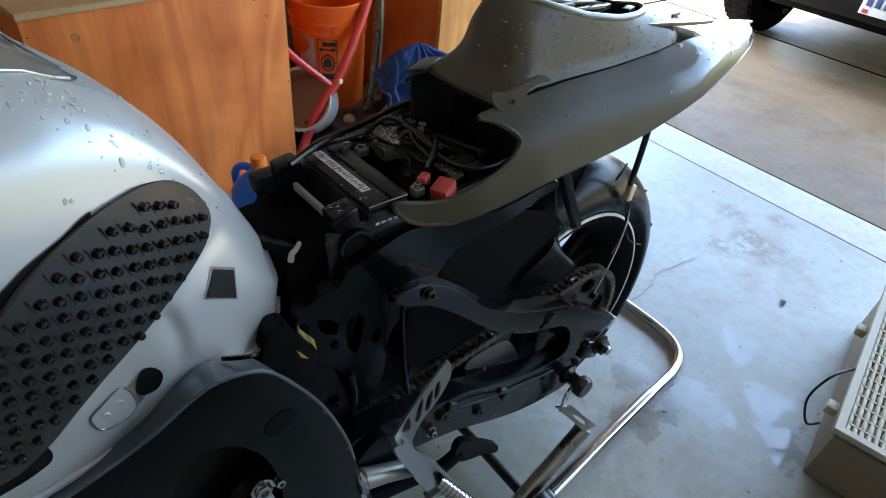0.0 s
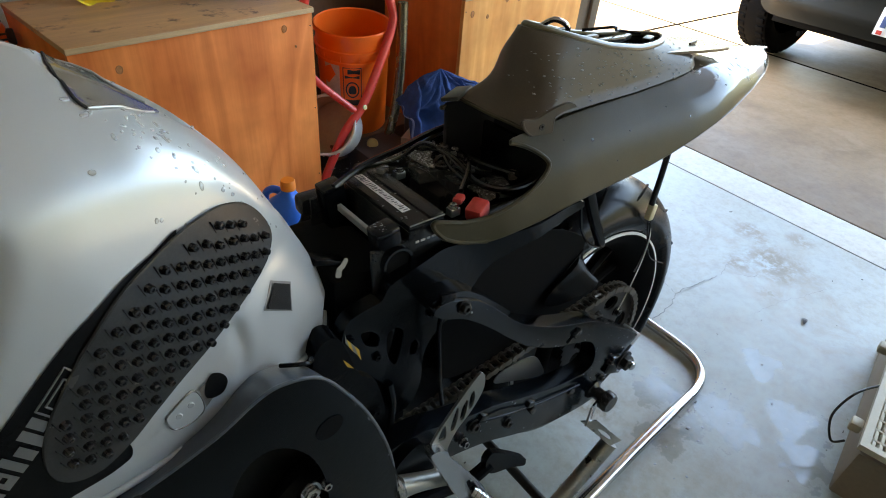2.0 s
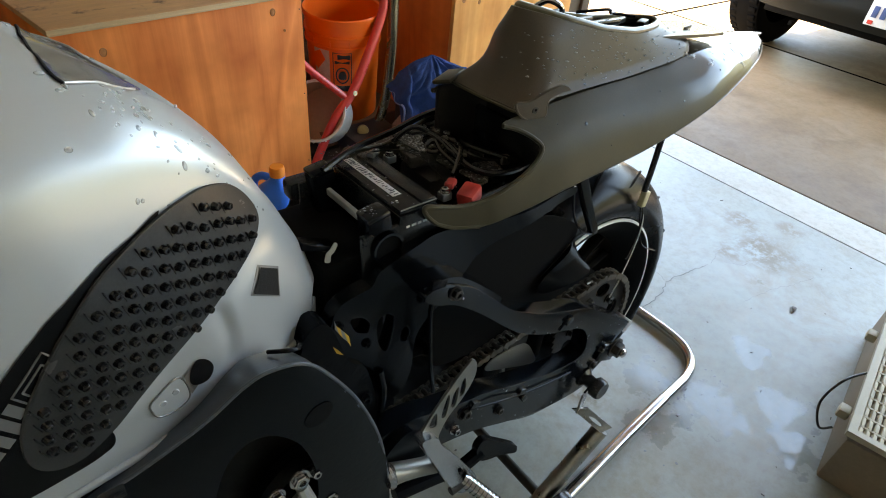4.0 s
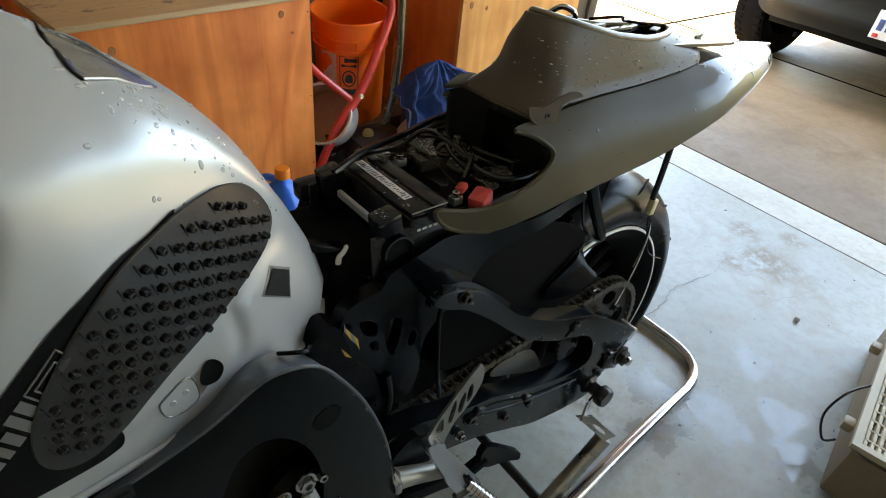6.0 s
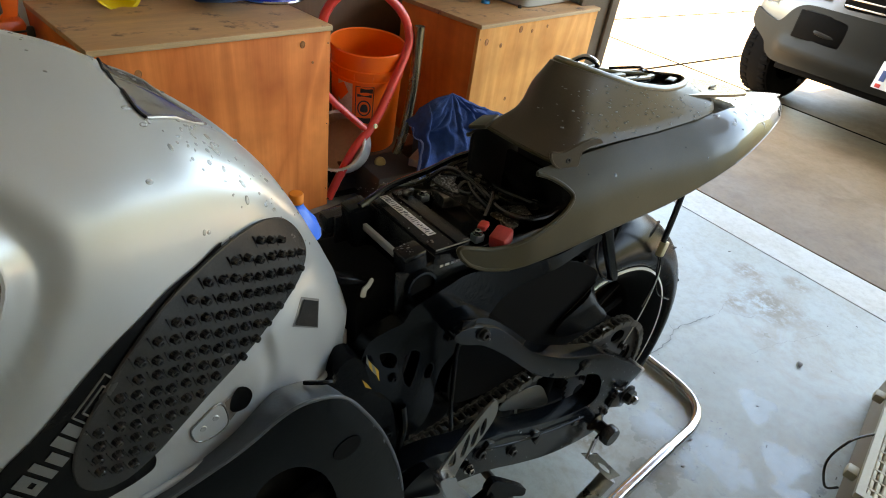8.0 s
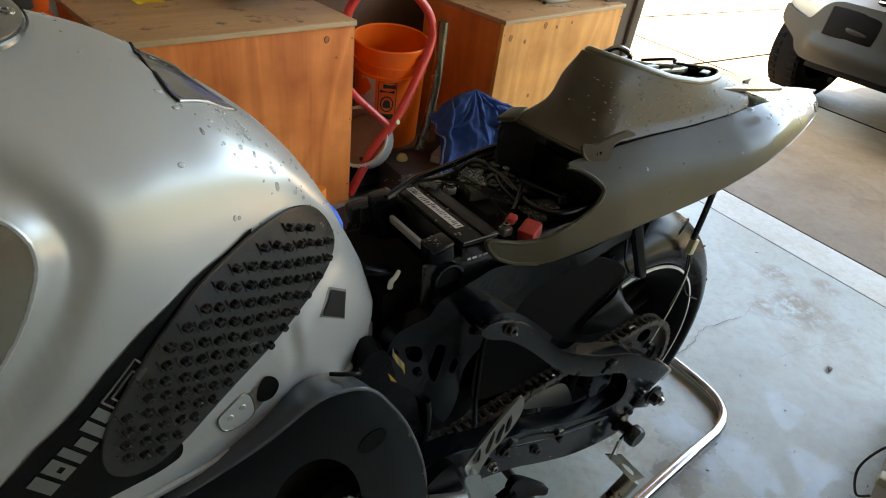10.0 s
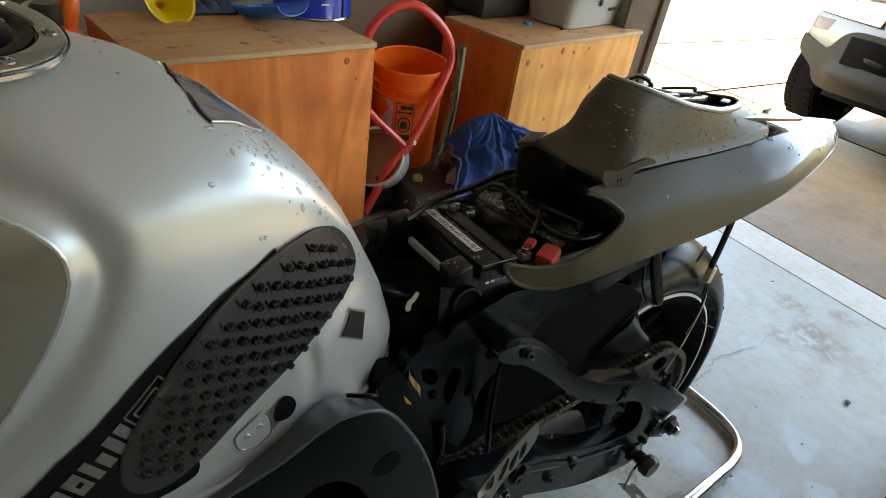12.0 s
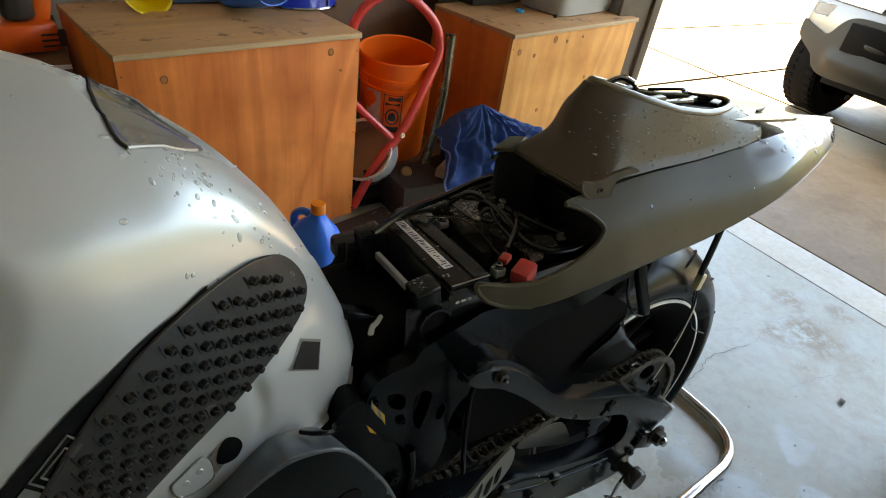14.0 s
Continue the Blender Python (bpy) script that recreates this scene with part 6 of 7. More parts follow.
TAB = [(-0.338, 0.962), (-0.330, 0.948), (-0.316, 0.936), (-0.298, 0.928), (-0.283, 0.927), (-0.276, 0.934), (-0.279, 0.946), (-0.279, 0.958), (-0.264, 0.963), (-0.240, 0.964), (-0.258, 0.974), (-0.284, 0.971), (-0.314, 0.960)]


def tab_at(u, v, side):
    y = -0.1120 + 0.20 * (0.962 - v) + 0.10 * max(0.0, -0.275 - u)
    return Vector((u, y if side < 0 else 2 * YC - y, v))


part("far_tab", box((0.062, 0.030, 0.007), (-0.318, 2 * YC + 0.106, 0.946), 0.003, Matrix.Rotation(radians(28), 4, 'Z') @ Matrix.Rotation(radians(-14), 4, 'X')), grey_plastic, hump, "wet far mounting tab")
for side in (-1,):
    tab = sheet(TAB, 0.008, lambda u, v: tab_at(u, v, side), [oval((-0.300, 0.945), 0.004, 0.004, 0, n=10)])
    mt = solid(part("mount_tab", tab, hump_brown, hump), 0.004, 0)
    part("tab_lip", tube([tab_at(p.x, p.y, side) for p in spline([(a, b, 0) for a, b in TAB[:9]], 5)], 0.0024, 8), hump_brown, hump)
    bp = tab_at(-0.300, 0.945, side)
    part("tab_bush", lathe([(0.0025, -0.003), (0.0052, -0.003), (0.0052, 0.003), (0.0025, 0.003)], 16, "y", None, Matrix.Translation(bp), True), dark_metal, hump)
# black band coloured as the shade between seat base and cowl
for side in (-1, 1):
    gap = bmesh.new()
    A = None
    for k in range(24):
        x = -0.265 + 0.36 * k / 23
        y = interp(x, UPX, UPY) + 0.014
        y = y if side < 0 else 2 * YC - y
        row = [gap.verts.new((x, y, interp(x, UPX, UPZ) - 0.010)), gap.verts.new((x, y + 0.006 * (1 if side < 0 else -1), interp(x, BZX, BZ) + 0.002))]
        if A:
            gap.faces.new((A[0], A[1], row[1], row[0]))
        A = row
    part("gap_shade_band", gap, velcro_and_shade, tail, "black band drawn for the shaded gap under the seat base")
part("lock_pin", box((0.034, 0.004, 0.006), (0.165, YC - 0.012, 0.9800), 0.001, Matrix.Rotation(radians(12), 4, 'Z')), dark_metal, hump)
for x, t, r in ((-0.205, 0.62, 0.0042), (-0.12, 0.55, 0.0018), (0.03, 0.35, 0.0026), (-0.16, 0.25, 0.0014), (0.15, 0.5, 0.002), (-0.26, 0.75, 0.0016), (-0.02, 0.66, 0.0016)):
    c = cowl(x, t * SV)
    part("dirt_fleck", lathe([(0.0001, 0.0022), (r * 0.7, 0.002), (r, 0.0)], 10, "z", None, Matrix.Translation(c) @ Vector((0, -0.75, 0.65)).to_track_quat("Z", "Y").to_matrix().to_4x4()), black_plastic, tail)

# ---- electrics under the seat ----
tray = part("seat_tray", box((0.31, 0.17, 0.012), (-0.42, YC, 0.765), 0.004), black_plastic, bike, "black wet under-seat tray")
for side in (-1, 1):
    part("tray_wall", box((0.36, 0.008, 0.085), (-0.40, YC + side * 0.080, 0.80), 0.003), black_plastic, tray)
part("tray_wall", box((0.012, 0.16, 0.13), (-0.262, YC, 0.83), 0.004), black_plastic, tray)
# two black boxes added to stand in for the bay's dark depth
part("bay_shade_back", box((0.012, 0.12, 0.17), (-0.250, YC, 0.855), 0.004), velcro_and_shade, tray)
part("bay_shade_side", box((0.15, 0.010, 0.14), (-0.270, 0.050, 0.868), 0.004), velcro_and_shade, tray)
part("tray_step", box((0.05, 0.16, 0.06), (-0.30, 0.01, 0.80), 0.012), black_plastic, tray)
battery = part("battery", box((0.062, 0.165, 0.104), (-0.494, -0.028, 0.802), 0.004), black_plastic, bike, "black sealed battery with a white label")
part("battery_lid", box((0.058, 0.161, 0.008), (-0.494, -0.028, 0.8575), 0.003), black_plastic, battery)
part("lid_ridge", box((0.022, 0.158, 0.004), (-0.4775, -0.028, 0.8625), 0.0015), black_plastic, battery)
part("label_strip", box((0.0130, 0.122, 0.0008), (-0.5045, -0.014, 0.8621), 0.0002), white_label, battery, "white label with dark unreadable bars")
rnd = random.Random(5)
y = -0.072
while y < 0.044:
    w, l = rnd.uniform(0.0008, 0.0022), rnd.uniform(0.003, 0.0085) if y < -0.012 else rnd.uniform(0.006, 0.0090)
    part("label_bar", box((l, w, 0.0004), (-0.5045 + rnd.uniform(-0.0016, 0.0016), y, 0.8627)), faded_ink, battery)
    y += w + rnd.uniform(0.0012, 0.0042)
# light grey strip painted as the highlight on the lid's front lip
part("lid_glint", box((0.056, 0.0016, 0.0016), (-0.494, -0.1085, 0.8612), 0.0005), cap_grey, battery, "pale strip painted as the glint on the lid edge")
for k in range(6):
    part("side_print", box((0.005 + 0.002 * (k % 2), 0.0008, 0.003), (-0.512 + 0.009 * k, -0.1108, 0.836), 0), white_label, battery)
part("terminal", box((0.016, 0.014, 0.012), (-0.440, -0.094, 0.850), 0.002), alloy, battery)
bolt((-0.440, -0.094, 0.856), (0, 0, 1), 0.0055, 0.006, battery, chrome)
part("terminal", box((0.016, 0.014, 0.012), (-0.440, 0.036, 0.850), 0.002), alloy, battery)
bolt((-0.440, 0.036, 0.856), (0, 0, 1), 0.0055, 0.006, battery, chrome)
part("terminal_cover", box((0.032, 0.026, 0.024), (-0.412, -0.112, 0.850), 0.005, Matrix.Rotation(radians(24), 4, 'Z') @ Matrix.Rotation(radians(-12), 4, 'Y')), red_rubber, battery, "red rubber terminal cover")
part("terminal_boot", box((0.020, 0.014, 0.010), (-0.424, -0.086, 0.860), 0.004, Matrix.Rotation(radians(30), 4, 'Z')), red_rubber, battery)


def wire(pts, r, mat=cable_black, parent=None, name="wire"):
    return part(name, tube(spline(pts, 8), r, 8), mat, parent or tray)


wire([(-0.404, -0.066, 0.858), (-0.36, -0.03, 0.872), (-0.33, 0.03, 0.862), (-0.35, 0.07, 0.86)], 0.0035)
wire([(-0.418, 0.060, 0.862), (-0.39, 0.045, 0.885), (-0.36, 0.02, 0.868), (-0.33, -0.03, 0.850), (-0.29, -0.055, 0.842)], 0.004)
wire([(-0.40, 0.085, 0.858), (-0.375, 0.03, 0.876), (-0.37, -0.02, 0.866), (-0.355, -0.06, 0.846), (-0.33, -0.085, 0.84)], 0.003)
wire([(-0.345, 0.070, 0.868), (-0.33, 0.05, 0.880), (-0.315, 0.068, 0.872), (-0.325, 0.085, 0.862), (-0.345, 0.078, 0.862), (-0.345, 0.02, 0.866), (-0.30, -0.05, 0.852), (-0.27, -0.07, 0.845)], 0.0045)
wire([(-0.38, -0.09, 0.842), (-0.34, -0.075, 0.836), (-0.29, -0.02, 0.838), (-0.27, 0.04, 0.85)], 0.005)
part("relay_block", box((0.046, 0.044, 0.020), (-0.396, 0.026, 0.848), 0.004, Matrix.Rotation(radians(-10), 4, 'Z')), relay_metal, tray, "wet grey relay block")
plate_b = part("relay_plate", sheet([(-0.412, 0.056), (-0.380, 0.054), (-0.368, 0.030), (-0.352, -0.030), (-0.362, -0.034), (-0.384, 0.006), (-0.408, 0.000)], 0.008, lambda u, v: Vector((u, v, 0.866 - 0.10 * max(0.0, -v))), [oval((-0.379, 0.022), 0.006, 0.006, 0, n=10)]), relay_metal, tray, "bare wet metal plate beaded with water")
solid(plate_b, 0.003, 0)
part("grommet", lathe([(0.0055, -0.004), (0.0095, -0.004), (0.0105, 0.0), (0.0095, 0.005), (0.0055, 0.004)], 22, "z", None, Matrix.Translation((-0.379, 0.022, 0.868)), True), cable_black, plate_b)
solid(part("relay_bracket", sheet([(-0.374, -0.046), (-0.345, -0.056), (-0.336, -0.086), (-0.350, -0.082), (-0.360, -0.092), (-0.382, -0.094), (-0.374, -0.075)], 0.01, lambda u, v: Vector((u, v, 0.846))), relay_metal, tray, "bent wet metal bracket"), 0.003, 0)
solid(part("relay_bracket", sheet([(-0.385, -0.005), (-0.362, -0.002), (-0.366, -0.038), (-0.386, -0.034)], 0.01, lambda u, v: Vector((u, v, 0.850))), relay_metal, tray), 0.003, 0)
part("cable_loop", tube(spline([(-0.395, 0.008, 0.866), (-0.382, 0.014, 0.872), (-0.370, 0.006, 0.872), (-0.376, -0.008, 0.868), (-0.392, -0.008, 0.866)], 8, True), 0.0036, 8, True), cable_black, tray)
part("cable", tube(spline([(-0.352, 0.045, 0.858), (-0.358, 0.010, 0.866), (-0.366, -0.030, 0.864), (-0.368, -0.060, 0.858), (-0.350, -0.086, 0.853), (-0.310, -0.094, 0.850), (-0.270, -0.088, 0.850)], 8), 0.0048, 8), cable_black, tray)
part("cable", tube(spline([(-0.372, 0.050, 0.862), (-0.372, 0.020, 0.872), (-0.384, -0.015, 0.868), (-0.380, -0.050, 0.856)], 8), 0.0036, 8), cable_black, tray)
part("thin_wire", tube(spline([(-0.479, 0.040, 0.868), (-0.460, 0.017, 0.876), (-0.434, 0.002, 0.874), (-0.428, -0.035, 0.872), (-0.431, -0.076, 0.866), (-0.422, -0.096, 0.858)], 8), 0.0010, 6), dark_metal, tray, "thin grey wire")
part("thin_wire", tube(spline([(-0.440, -0.075, 0.862), (-0.420, -0.050, 0.868), (-0.415, -0.025, 0.862)], 8), 0.0010, 6), dark_metal, tray)
part("terminal_clamp", box((0.020, 0.012, 0.010), (-0.470, 0.034, 0.867), 0.003, Matrix.Rotation(radians(25), 4, 'Z')), relay_metal, tray)
for x, y in ((-0.345, 0.046), (-0.351, 0.018), (-0.338, 0.030)):
    part("clip_screw", cyl(0.006, 0.006, (x, y, 0.868), "z", 12, 0.0015), relay_metal, tray)
part("far_rail", tube(spline([(-0.553, 0.031, 0.864), (-0.491, 0.050, 0.874), (-0.414, 0.066, 0.876), (-0.352, 0.080, 0.880), (-0.30, 0.080, 0.885)], 8), 0.0050, 8), arm_black, tray, "black wet far rail")
part("fuse_box", box((0.03, 0.045, 0.016), (-0.325, -0.062, 0.838), 0.003, Matrix.Rotation(radians(-20), 4, 'Z')), relay_metal, tray)
part("control_box", box((0.05, 0.09, 0.03), (-0.385, 0.02, 0.815), 0.005), case_black, tray)
rnd = random.Random(3)
for k in range(9):
    x, y = rnd.uniform(-0.38, -0.28), rnd.uniform(-0.07, 0.085)
    part("connector_block", box((rnd.uniform(0.012, 0.03), rnd.uniform(0.012, 0.025), 0.014), (x, y, rnd.uniform(0.81, 0.848)), 0.003, Matrix.Rotation(rnd.uniform(0, 3), 4, 'Z')), relay_metal if k % 3 == 0 else case_black, tray)

# seat mounts in front of the battery
for my in (-0.094, 0.043):
    so = -1 if my < 0 else 1
    mb = part("seat_mount", box((0.036, 0.030, 0.072), (-0.548, my, 0.826), 0.006, Matrix.Rotation(radians(-8), 4, 'Y')), satin_black, bike)
    part("mount_cap", box((0.034, 0.030, 0.010), (-0.553, my, 0.861), 0.004, Matrix.Rotation(radians(-8), 4, 'Y')), arm_black, mb)
    # flat disc; its black colours in the shade inside the bore
    part("bore_shade", cyl(0.019, 0.005, (-0.545, my + so * 0.0165, 0.818), "y", 26, 0.001), groove_black, mb)
    part("mount_rim", lathe([(0.0190, -0.006), (0.0225, -0.006), (0.0230, 0.003), (0.0215, 0.005), (0.0190, 0.004)], 26, "y", None, Matrix.Translation((-0.545, my + so * 0.0175, 0.818)), True), arm_black, mb)
    part("mount_foot", box((0.022, 0.016, 0.020), (-0.536, my + so * 0.014, 0.786), 0.004, Matrix.Rotation(radians(-20), 4, 'Y')), lightened_black, mb)
    part("mount_leg", box((0.030, 0.012, 0.10), (-0.540, my, 0.745), 0.004), black_plastic, mb)
part("cross_rail", box((0.0065, 0.078, 0.010), (-0.560, -0.034, 0.848), 0.0015), cap_grey, bike, "thin bare cross rail")
solid(part("front_bracket", sheet([(-0.626, 0.822), (-0.622, 0.831), (-0.616, 0.834), (-0.609, 0.840), (-0.606, 0.837), (-0.612, 0.830), (-0.617, 0.827), (-0.620, 0.820)], 0.01, lambda u, v: Vector((u, -0.098 + 0.3 * (v - 0.83), v))), cap_grey, bike, "small bent bare metal bracket"), 0.002, 0)
part("tank_bracket", box((0.05, 0.024, 0.010), (-0.618, -0.062, 0.822), 0.003, Matrix.Rotation(radians(24), 4, 'Y')), satin_black, bike)
# plain matt black box that fills the space behind the rail
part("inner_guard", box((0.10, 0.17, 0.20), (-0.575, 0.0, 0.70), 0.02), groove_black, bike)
part("far_bracket", box((0.06, 0.03, 0.03), (-0.56, 0.075, 0.825), 0.008), black_plastic, bike)

# ---- subframe and main frame ----
RAIL = [(-0.640, 0.730), (-0.628, 0.762), (-0.600, 0.772), (-0.578, 0.778), (-0.567, 0.799), (-0.540, 0.810), (-0.506, 0.815), (-0.471, 0.818), (-0.400, 0.806), (-0.287, 0.797), (-0.203, 0.802), (-0.190, 0.793), (-0.200, 0.785), (-0.281, 0.775), (-0.348, 0.765), (-0.396, 0.750), (-0.417, 0.737), (-0.440, 0.721), (-0.464, 0.700), (-0.488, 0.679), (-0.509, 0.651), (-0.524, 0.606), (-0.550, 0.574), (-0.575, 0.577), (-0.580, 0.630), (-0.602, 0.664), (-0.625, 0.690)]
RAIL_HOLES = [[(-0.610, 0.737), (-0.592, 0.733), (-0.581, 0.716), (-0.587, 0.704), (-0.605, 0.716)], [(-0.569, 0.712), (-0.553, 0.719), (-0.541, 0.705), (-0.547, 0.680), (-0.562, 0.660), (-0.572, 0.678)], [(-0.531, 0.678), (-0.522, 0.681), (-0.517, 0.669), (-0.526, 0.657), (-0.536, 0.663)]]


def rail_lift(u, v):
    """The rail's face swells a little between its edges and leans out towards the pivot."""
    return Vector((u, -0.127 - 0.10 * max(0.0, 0.70 - v) - 0.004 * math.sin(30 * (u + v)), v))


for side in (-1, 1):
    sf = sheet(RAIL, 0.016, (lambda u, v: rail_lift(u, v)) if side < 0 else (lambda u, v: Vector((u, 0.095, v))), RAIL_HOLES if side < 0 else ())
    solid(part("subframe", sf, frame_black, bike, "black cast rear subframe rail with lightening holes"), 0.022, -1 if side < 0 else 0)
    if side < 0:
        for hole in RAIL_HOLES:
            rim = spline([(a, b, 0) for a, b in hole], 5, True)
            part("hole_rim", tube([rail_lift(p.x, p.y) + Vector((0, 0.0012, 0)) for p in rim], 0.0016, 6, True), frame_black, bike)
fr = sheet([(-0.690, 0.70), (-0.680, 0.760), (-0.650, 0.765), (-0.625, 0.690), (-0.600, 0.66), (-0.585, 0.57), (-0.592, 0.47), (-0.60, 0.36), (-0.63, 0.33), (-0.68, 0.36), (-0.69, 0.50)], 0.02, lambda u, v: Vector((u, -0.128, v)))
solid(part("pivot_plate", fr, black_paint, bike, "black swingarm pivot plate"), 0.03, 0)
part("plate_edge", tube(spline([(-0.578, -0.140, 0.640), (-0.574, -0.142, 0.600), (-0.580, -0.144, 0.560), (-0.588, -0.145, 0.500)], 6), 0.0055, 8), frame_black, bike)
for x, z in ((-0.590, 0.690), (-0.628, 0.738), (-0.500, 0.722), (-0.455, 0.752)):
    bolt((x, rail_lift(x, z).y, z), (0, -1, 0), 0.0055, 0.006, bike, satin_black)
for x, z, r in ((-0.605, 0.605, 0.008), (-0.62, 0.56, 0.008), (-0.63, 0.44, 0.02)):
    bolt((x, -0.144, z), (0, -1, 0), r, 0.007, bike, satin_black)
for k, quad in enumerate(([(-0.646, 0.777), (-0.644, 0.768), (-0.641, 0.753), (-0.646, 0.763)], [(-0.644, 0.768), (-0.639, 0.760), (-0.636, 0.743), (-0.641, 0.753)], [(-0.639, 0.760), (-0.634, 0.752), (-0.630, 0.734), (-0.636, 0.743)], [(-0.634, 0.752), (-0.628, 0.742), (-0.626, 0.723), (-0.630, 0.734)], [(-0.651, 0.738), (-0.644, 0.728), (-0.637, 0.715), (-0.646, 0.723)])):
    part("warning_label", sheet(quad, 0.01, lambda u, v: Vector((u, -0.1515, v)), smooth=False), decal_grey if k in (0, 2) else yellow_paint, bike, "yellow warning sticker" if k == 1 else "")

# black frame cover over the engine side: a ledge under the tank, a ridge, and the flat face
RIDGE = [(-1.20, 0.765), (-1.05, 0.748), (-0.926, 0.748), (-0.828, 0.772), (-0.775, 0.798), (-0.746, 0.803), (-0.709, 0.790), (-0.681, 0.752), (-0.648, 0.685), (-0.620, 0.590), (-0.607, 0.474)]
COVER = RIDGE + [(-0.64, 0.38), (-0.75, 0.33), (-0.95, 0.34), (-1.15, 0.42), (-1.25, 0.60)]
HOLE = [(-0.835, 0.640), (-0.812, 0.705), (-0.785, 0.726), (-0.755, 0.716), (-0.727, 0.672), (-0.715, 0.600), (-0.73, 0.52), (-0.79, 0.48), (-0.84, 0.55)]
ridge_line = spline([(a, b, 0) for a, b in RIDGE], 8)


def cover_lift(u, v):
    k = min((u - g.x) ** 2 + (v - g.y) ** 2 for g in ridge_line) ** 0.5
    return Vector((u, -0.205 - 0.007 * (1 - math.exp(-k / 0.020)), v))


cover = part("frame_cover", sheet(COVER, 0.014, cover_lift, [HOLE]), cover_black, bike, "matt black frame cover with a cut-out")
solid(cover, 0.004, -1)
# the ledge's lit look is in its paler colour
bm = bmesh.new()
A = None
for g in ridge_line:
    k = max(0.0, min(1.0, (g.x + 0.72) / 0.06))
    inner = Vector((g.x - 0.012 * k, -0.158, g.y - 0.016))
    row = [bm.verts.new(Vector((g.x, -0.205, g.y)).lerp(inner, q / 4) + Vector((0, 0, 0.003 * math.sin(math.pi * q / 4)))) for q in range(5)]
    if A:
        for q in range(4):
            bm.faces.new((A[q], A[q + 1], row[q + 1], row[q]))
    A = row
solid(part("cover_ledge", bm, lightened_black, cover, "grey-black ledge, lightened for the light it catches", smooth=60), 0.004, -1)
# pale bead colours in the highlight along the ridge
part("cover_ridge", tube([Vector((g.x, -0.2050, g.y + 0.0005)) for g in ridge_line], 0.0022, 8), lightened_black, cover)
# flat black patch colours in the shade of the cover's dimple
part("dimple_shade", sheet(oval((-0.704, 0.712), 0.018, 0.015, 0.3), 0.008, lambda u, v: cover_lift(u, v) + Vector((0, -0.0008, 0))), groove_black, cover)
part("cover_clip", tube(spline([(-0.735, -0.172, 0.796), (-0.725, -0.185, 0.802), (-0.708, -0.186, 0.796), (-0.700, -0.174, 0.788)], 5), 0.0025, 6), satin_black, cover)
part("fixing_clip", box((0.022, 0.012, 0.006), (-0.905, -0.212, 0.752), 0.002), black_plastic, cover)
engine = part("engine_block", box((0.50, 0.30, 0.34), (-0.88, 0.02, 0.56), 0.04), dark_metal, bike, "dark engine block behind the cover")
part("sprocket_cover", cyl(0.085, 0.04, (-0.70, -0.15, 0.50), "y", 32, 0.012), satin_black, engine)
part("shift_rod", tube([(-0.80, -0.205, 0.52), (-0.755, -0.212, 0.575), (-0.725, -0.205, 0.585)], 0.007, 10), alloy, engine, "bare alloy linkage")
part("link_arm", tube([(-0.735, -0.208, 0.600), (-0.725, -0.214, 0.555), (-0.728, -0.214, 0.48)], 0.008, 10), alloy, engine)
for x, z, r in ((-0.765, 0.605, 0.008), (-0.735, 0.612, 0.010), (-0.80, 0.545, 0.012), (-0.715, 0.61, 0.006), (-0.70, 0.545, 0.009), (-0.77, 0.54, 0.008)):
    bolt((x, -0.205, z), (0, -1, 0.1), r, 0.010, engine, chrome)

# ---- swingarm, wheel, chain ----
SW = [(-0.528, 0.762), (-0.520, 0.772), (-0.500, 0.771), (-0.466, 0.757), (-0.440, 0.741), (-0.400, 0.702), (-0.353, 0.657), (-0.279, 0.612), (-0.214, 0.584), (-0.150, 0.558), (-0.100, 0.524), (-0.045, 0.484), (0.010, 0.443), (0.018, 0.430), (-0.021, 0.405), (-0.053, 0.375), (-0.075, 0.340), (-0.090, 0.314), (-0.159, 0.318), (-0.243, 0.338), (-0.325, 0.372), (-0.400, 0.408), (-0.477, 0.432), (-0.545, 0.445), (-0.600, 0.445), (-0.605, 0.535), (-0.545, 0.540), (-0.491, 0.522), (-0.431, 0.505), (-0.390, 0.495), (-0.328, 0.470), (-0.260, 0.446), (-0.200, 0.430), (-0.145, 0.424), (-0.124, 0.440), (-0.130, 0.478), (-0.154, 0.510), (-0.205, 0.534), (-0.258, 0.554), (-0.322, 0.592), (-0.369, 0.632), (-0.415, 0.678), (-0.454, 0.713), (-0.480, 0.732), (-0.508, 0.745)]
SWY = -0.172
sw = part("swingarm", sheet(SW, 0.016, lambda u, v: Vector((u, SWY + 0.018, v)), n=4), arm_black, bike, "satin black swingarm wet with droplets", smooth=60)
solid(sw, 0.036, 0)
sw.modifiers.remove(sw.modifiers["crisp"])
md = sw.modifiers.new("edge", 'BEVEL')
md.width, md.segments, md.limit_method, md.angle_limit = 0.010, 4, 'ANGLE', radians(50)
sw2 = part("swingarm_far", sheet([(-0.60, 0.40), (-0.60, 0.50), (-0.30, 0.54), (-0.02, 0.45), (0.03, 0.41), (-0.05, 0.33), (-0.40, 0.36)], 0.03, lambda u, v: Vector((u, 0.140, v))), satin_black, sw)
solid(sw2, 0.04, 0)
part("cross_tube", cyl(0.055, 0.19, (-0.47, 0.02, 0.50), "y", 24, 0.01), satin_black, sw)
bm = bmesh.new()
A = None
for p in spline([(-0.526, 0.772, 0), (-0.482, 0.769, 0), (-0.453, 0.752, 0), (-0.412, 0.716, 0), (-0.380, 0.684, 0)], 6):
    k = min(1.0, max(0.0, (-0.40 - p.x) / 0.06))
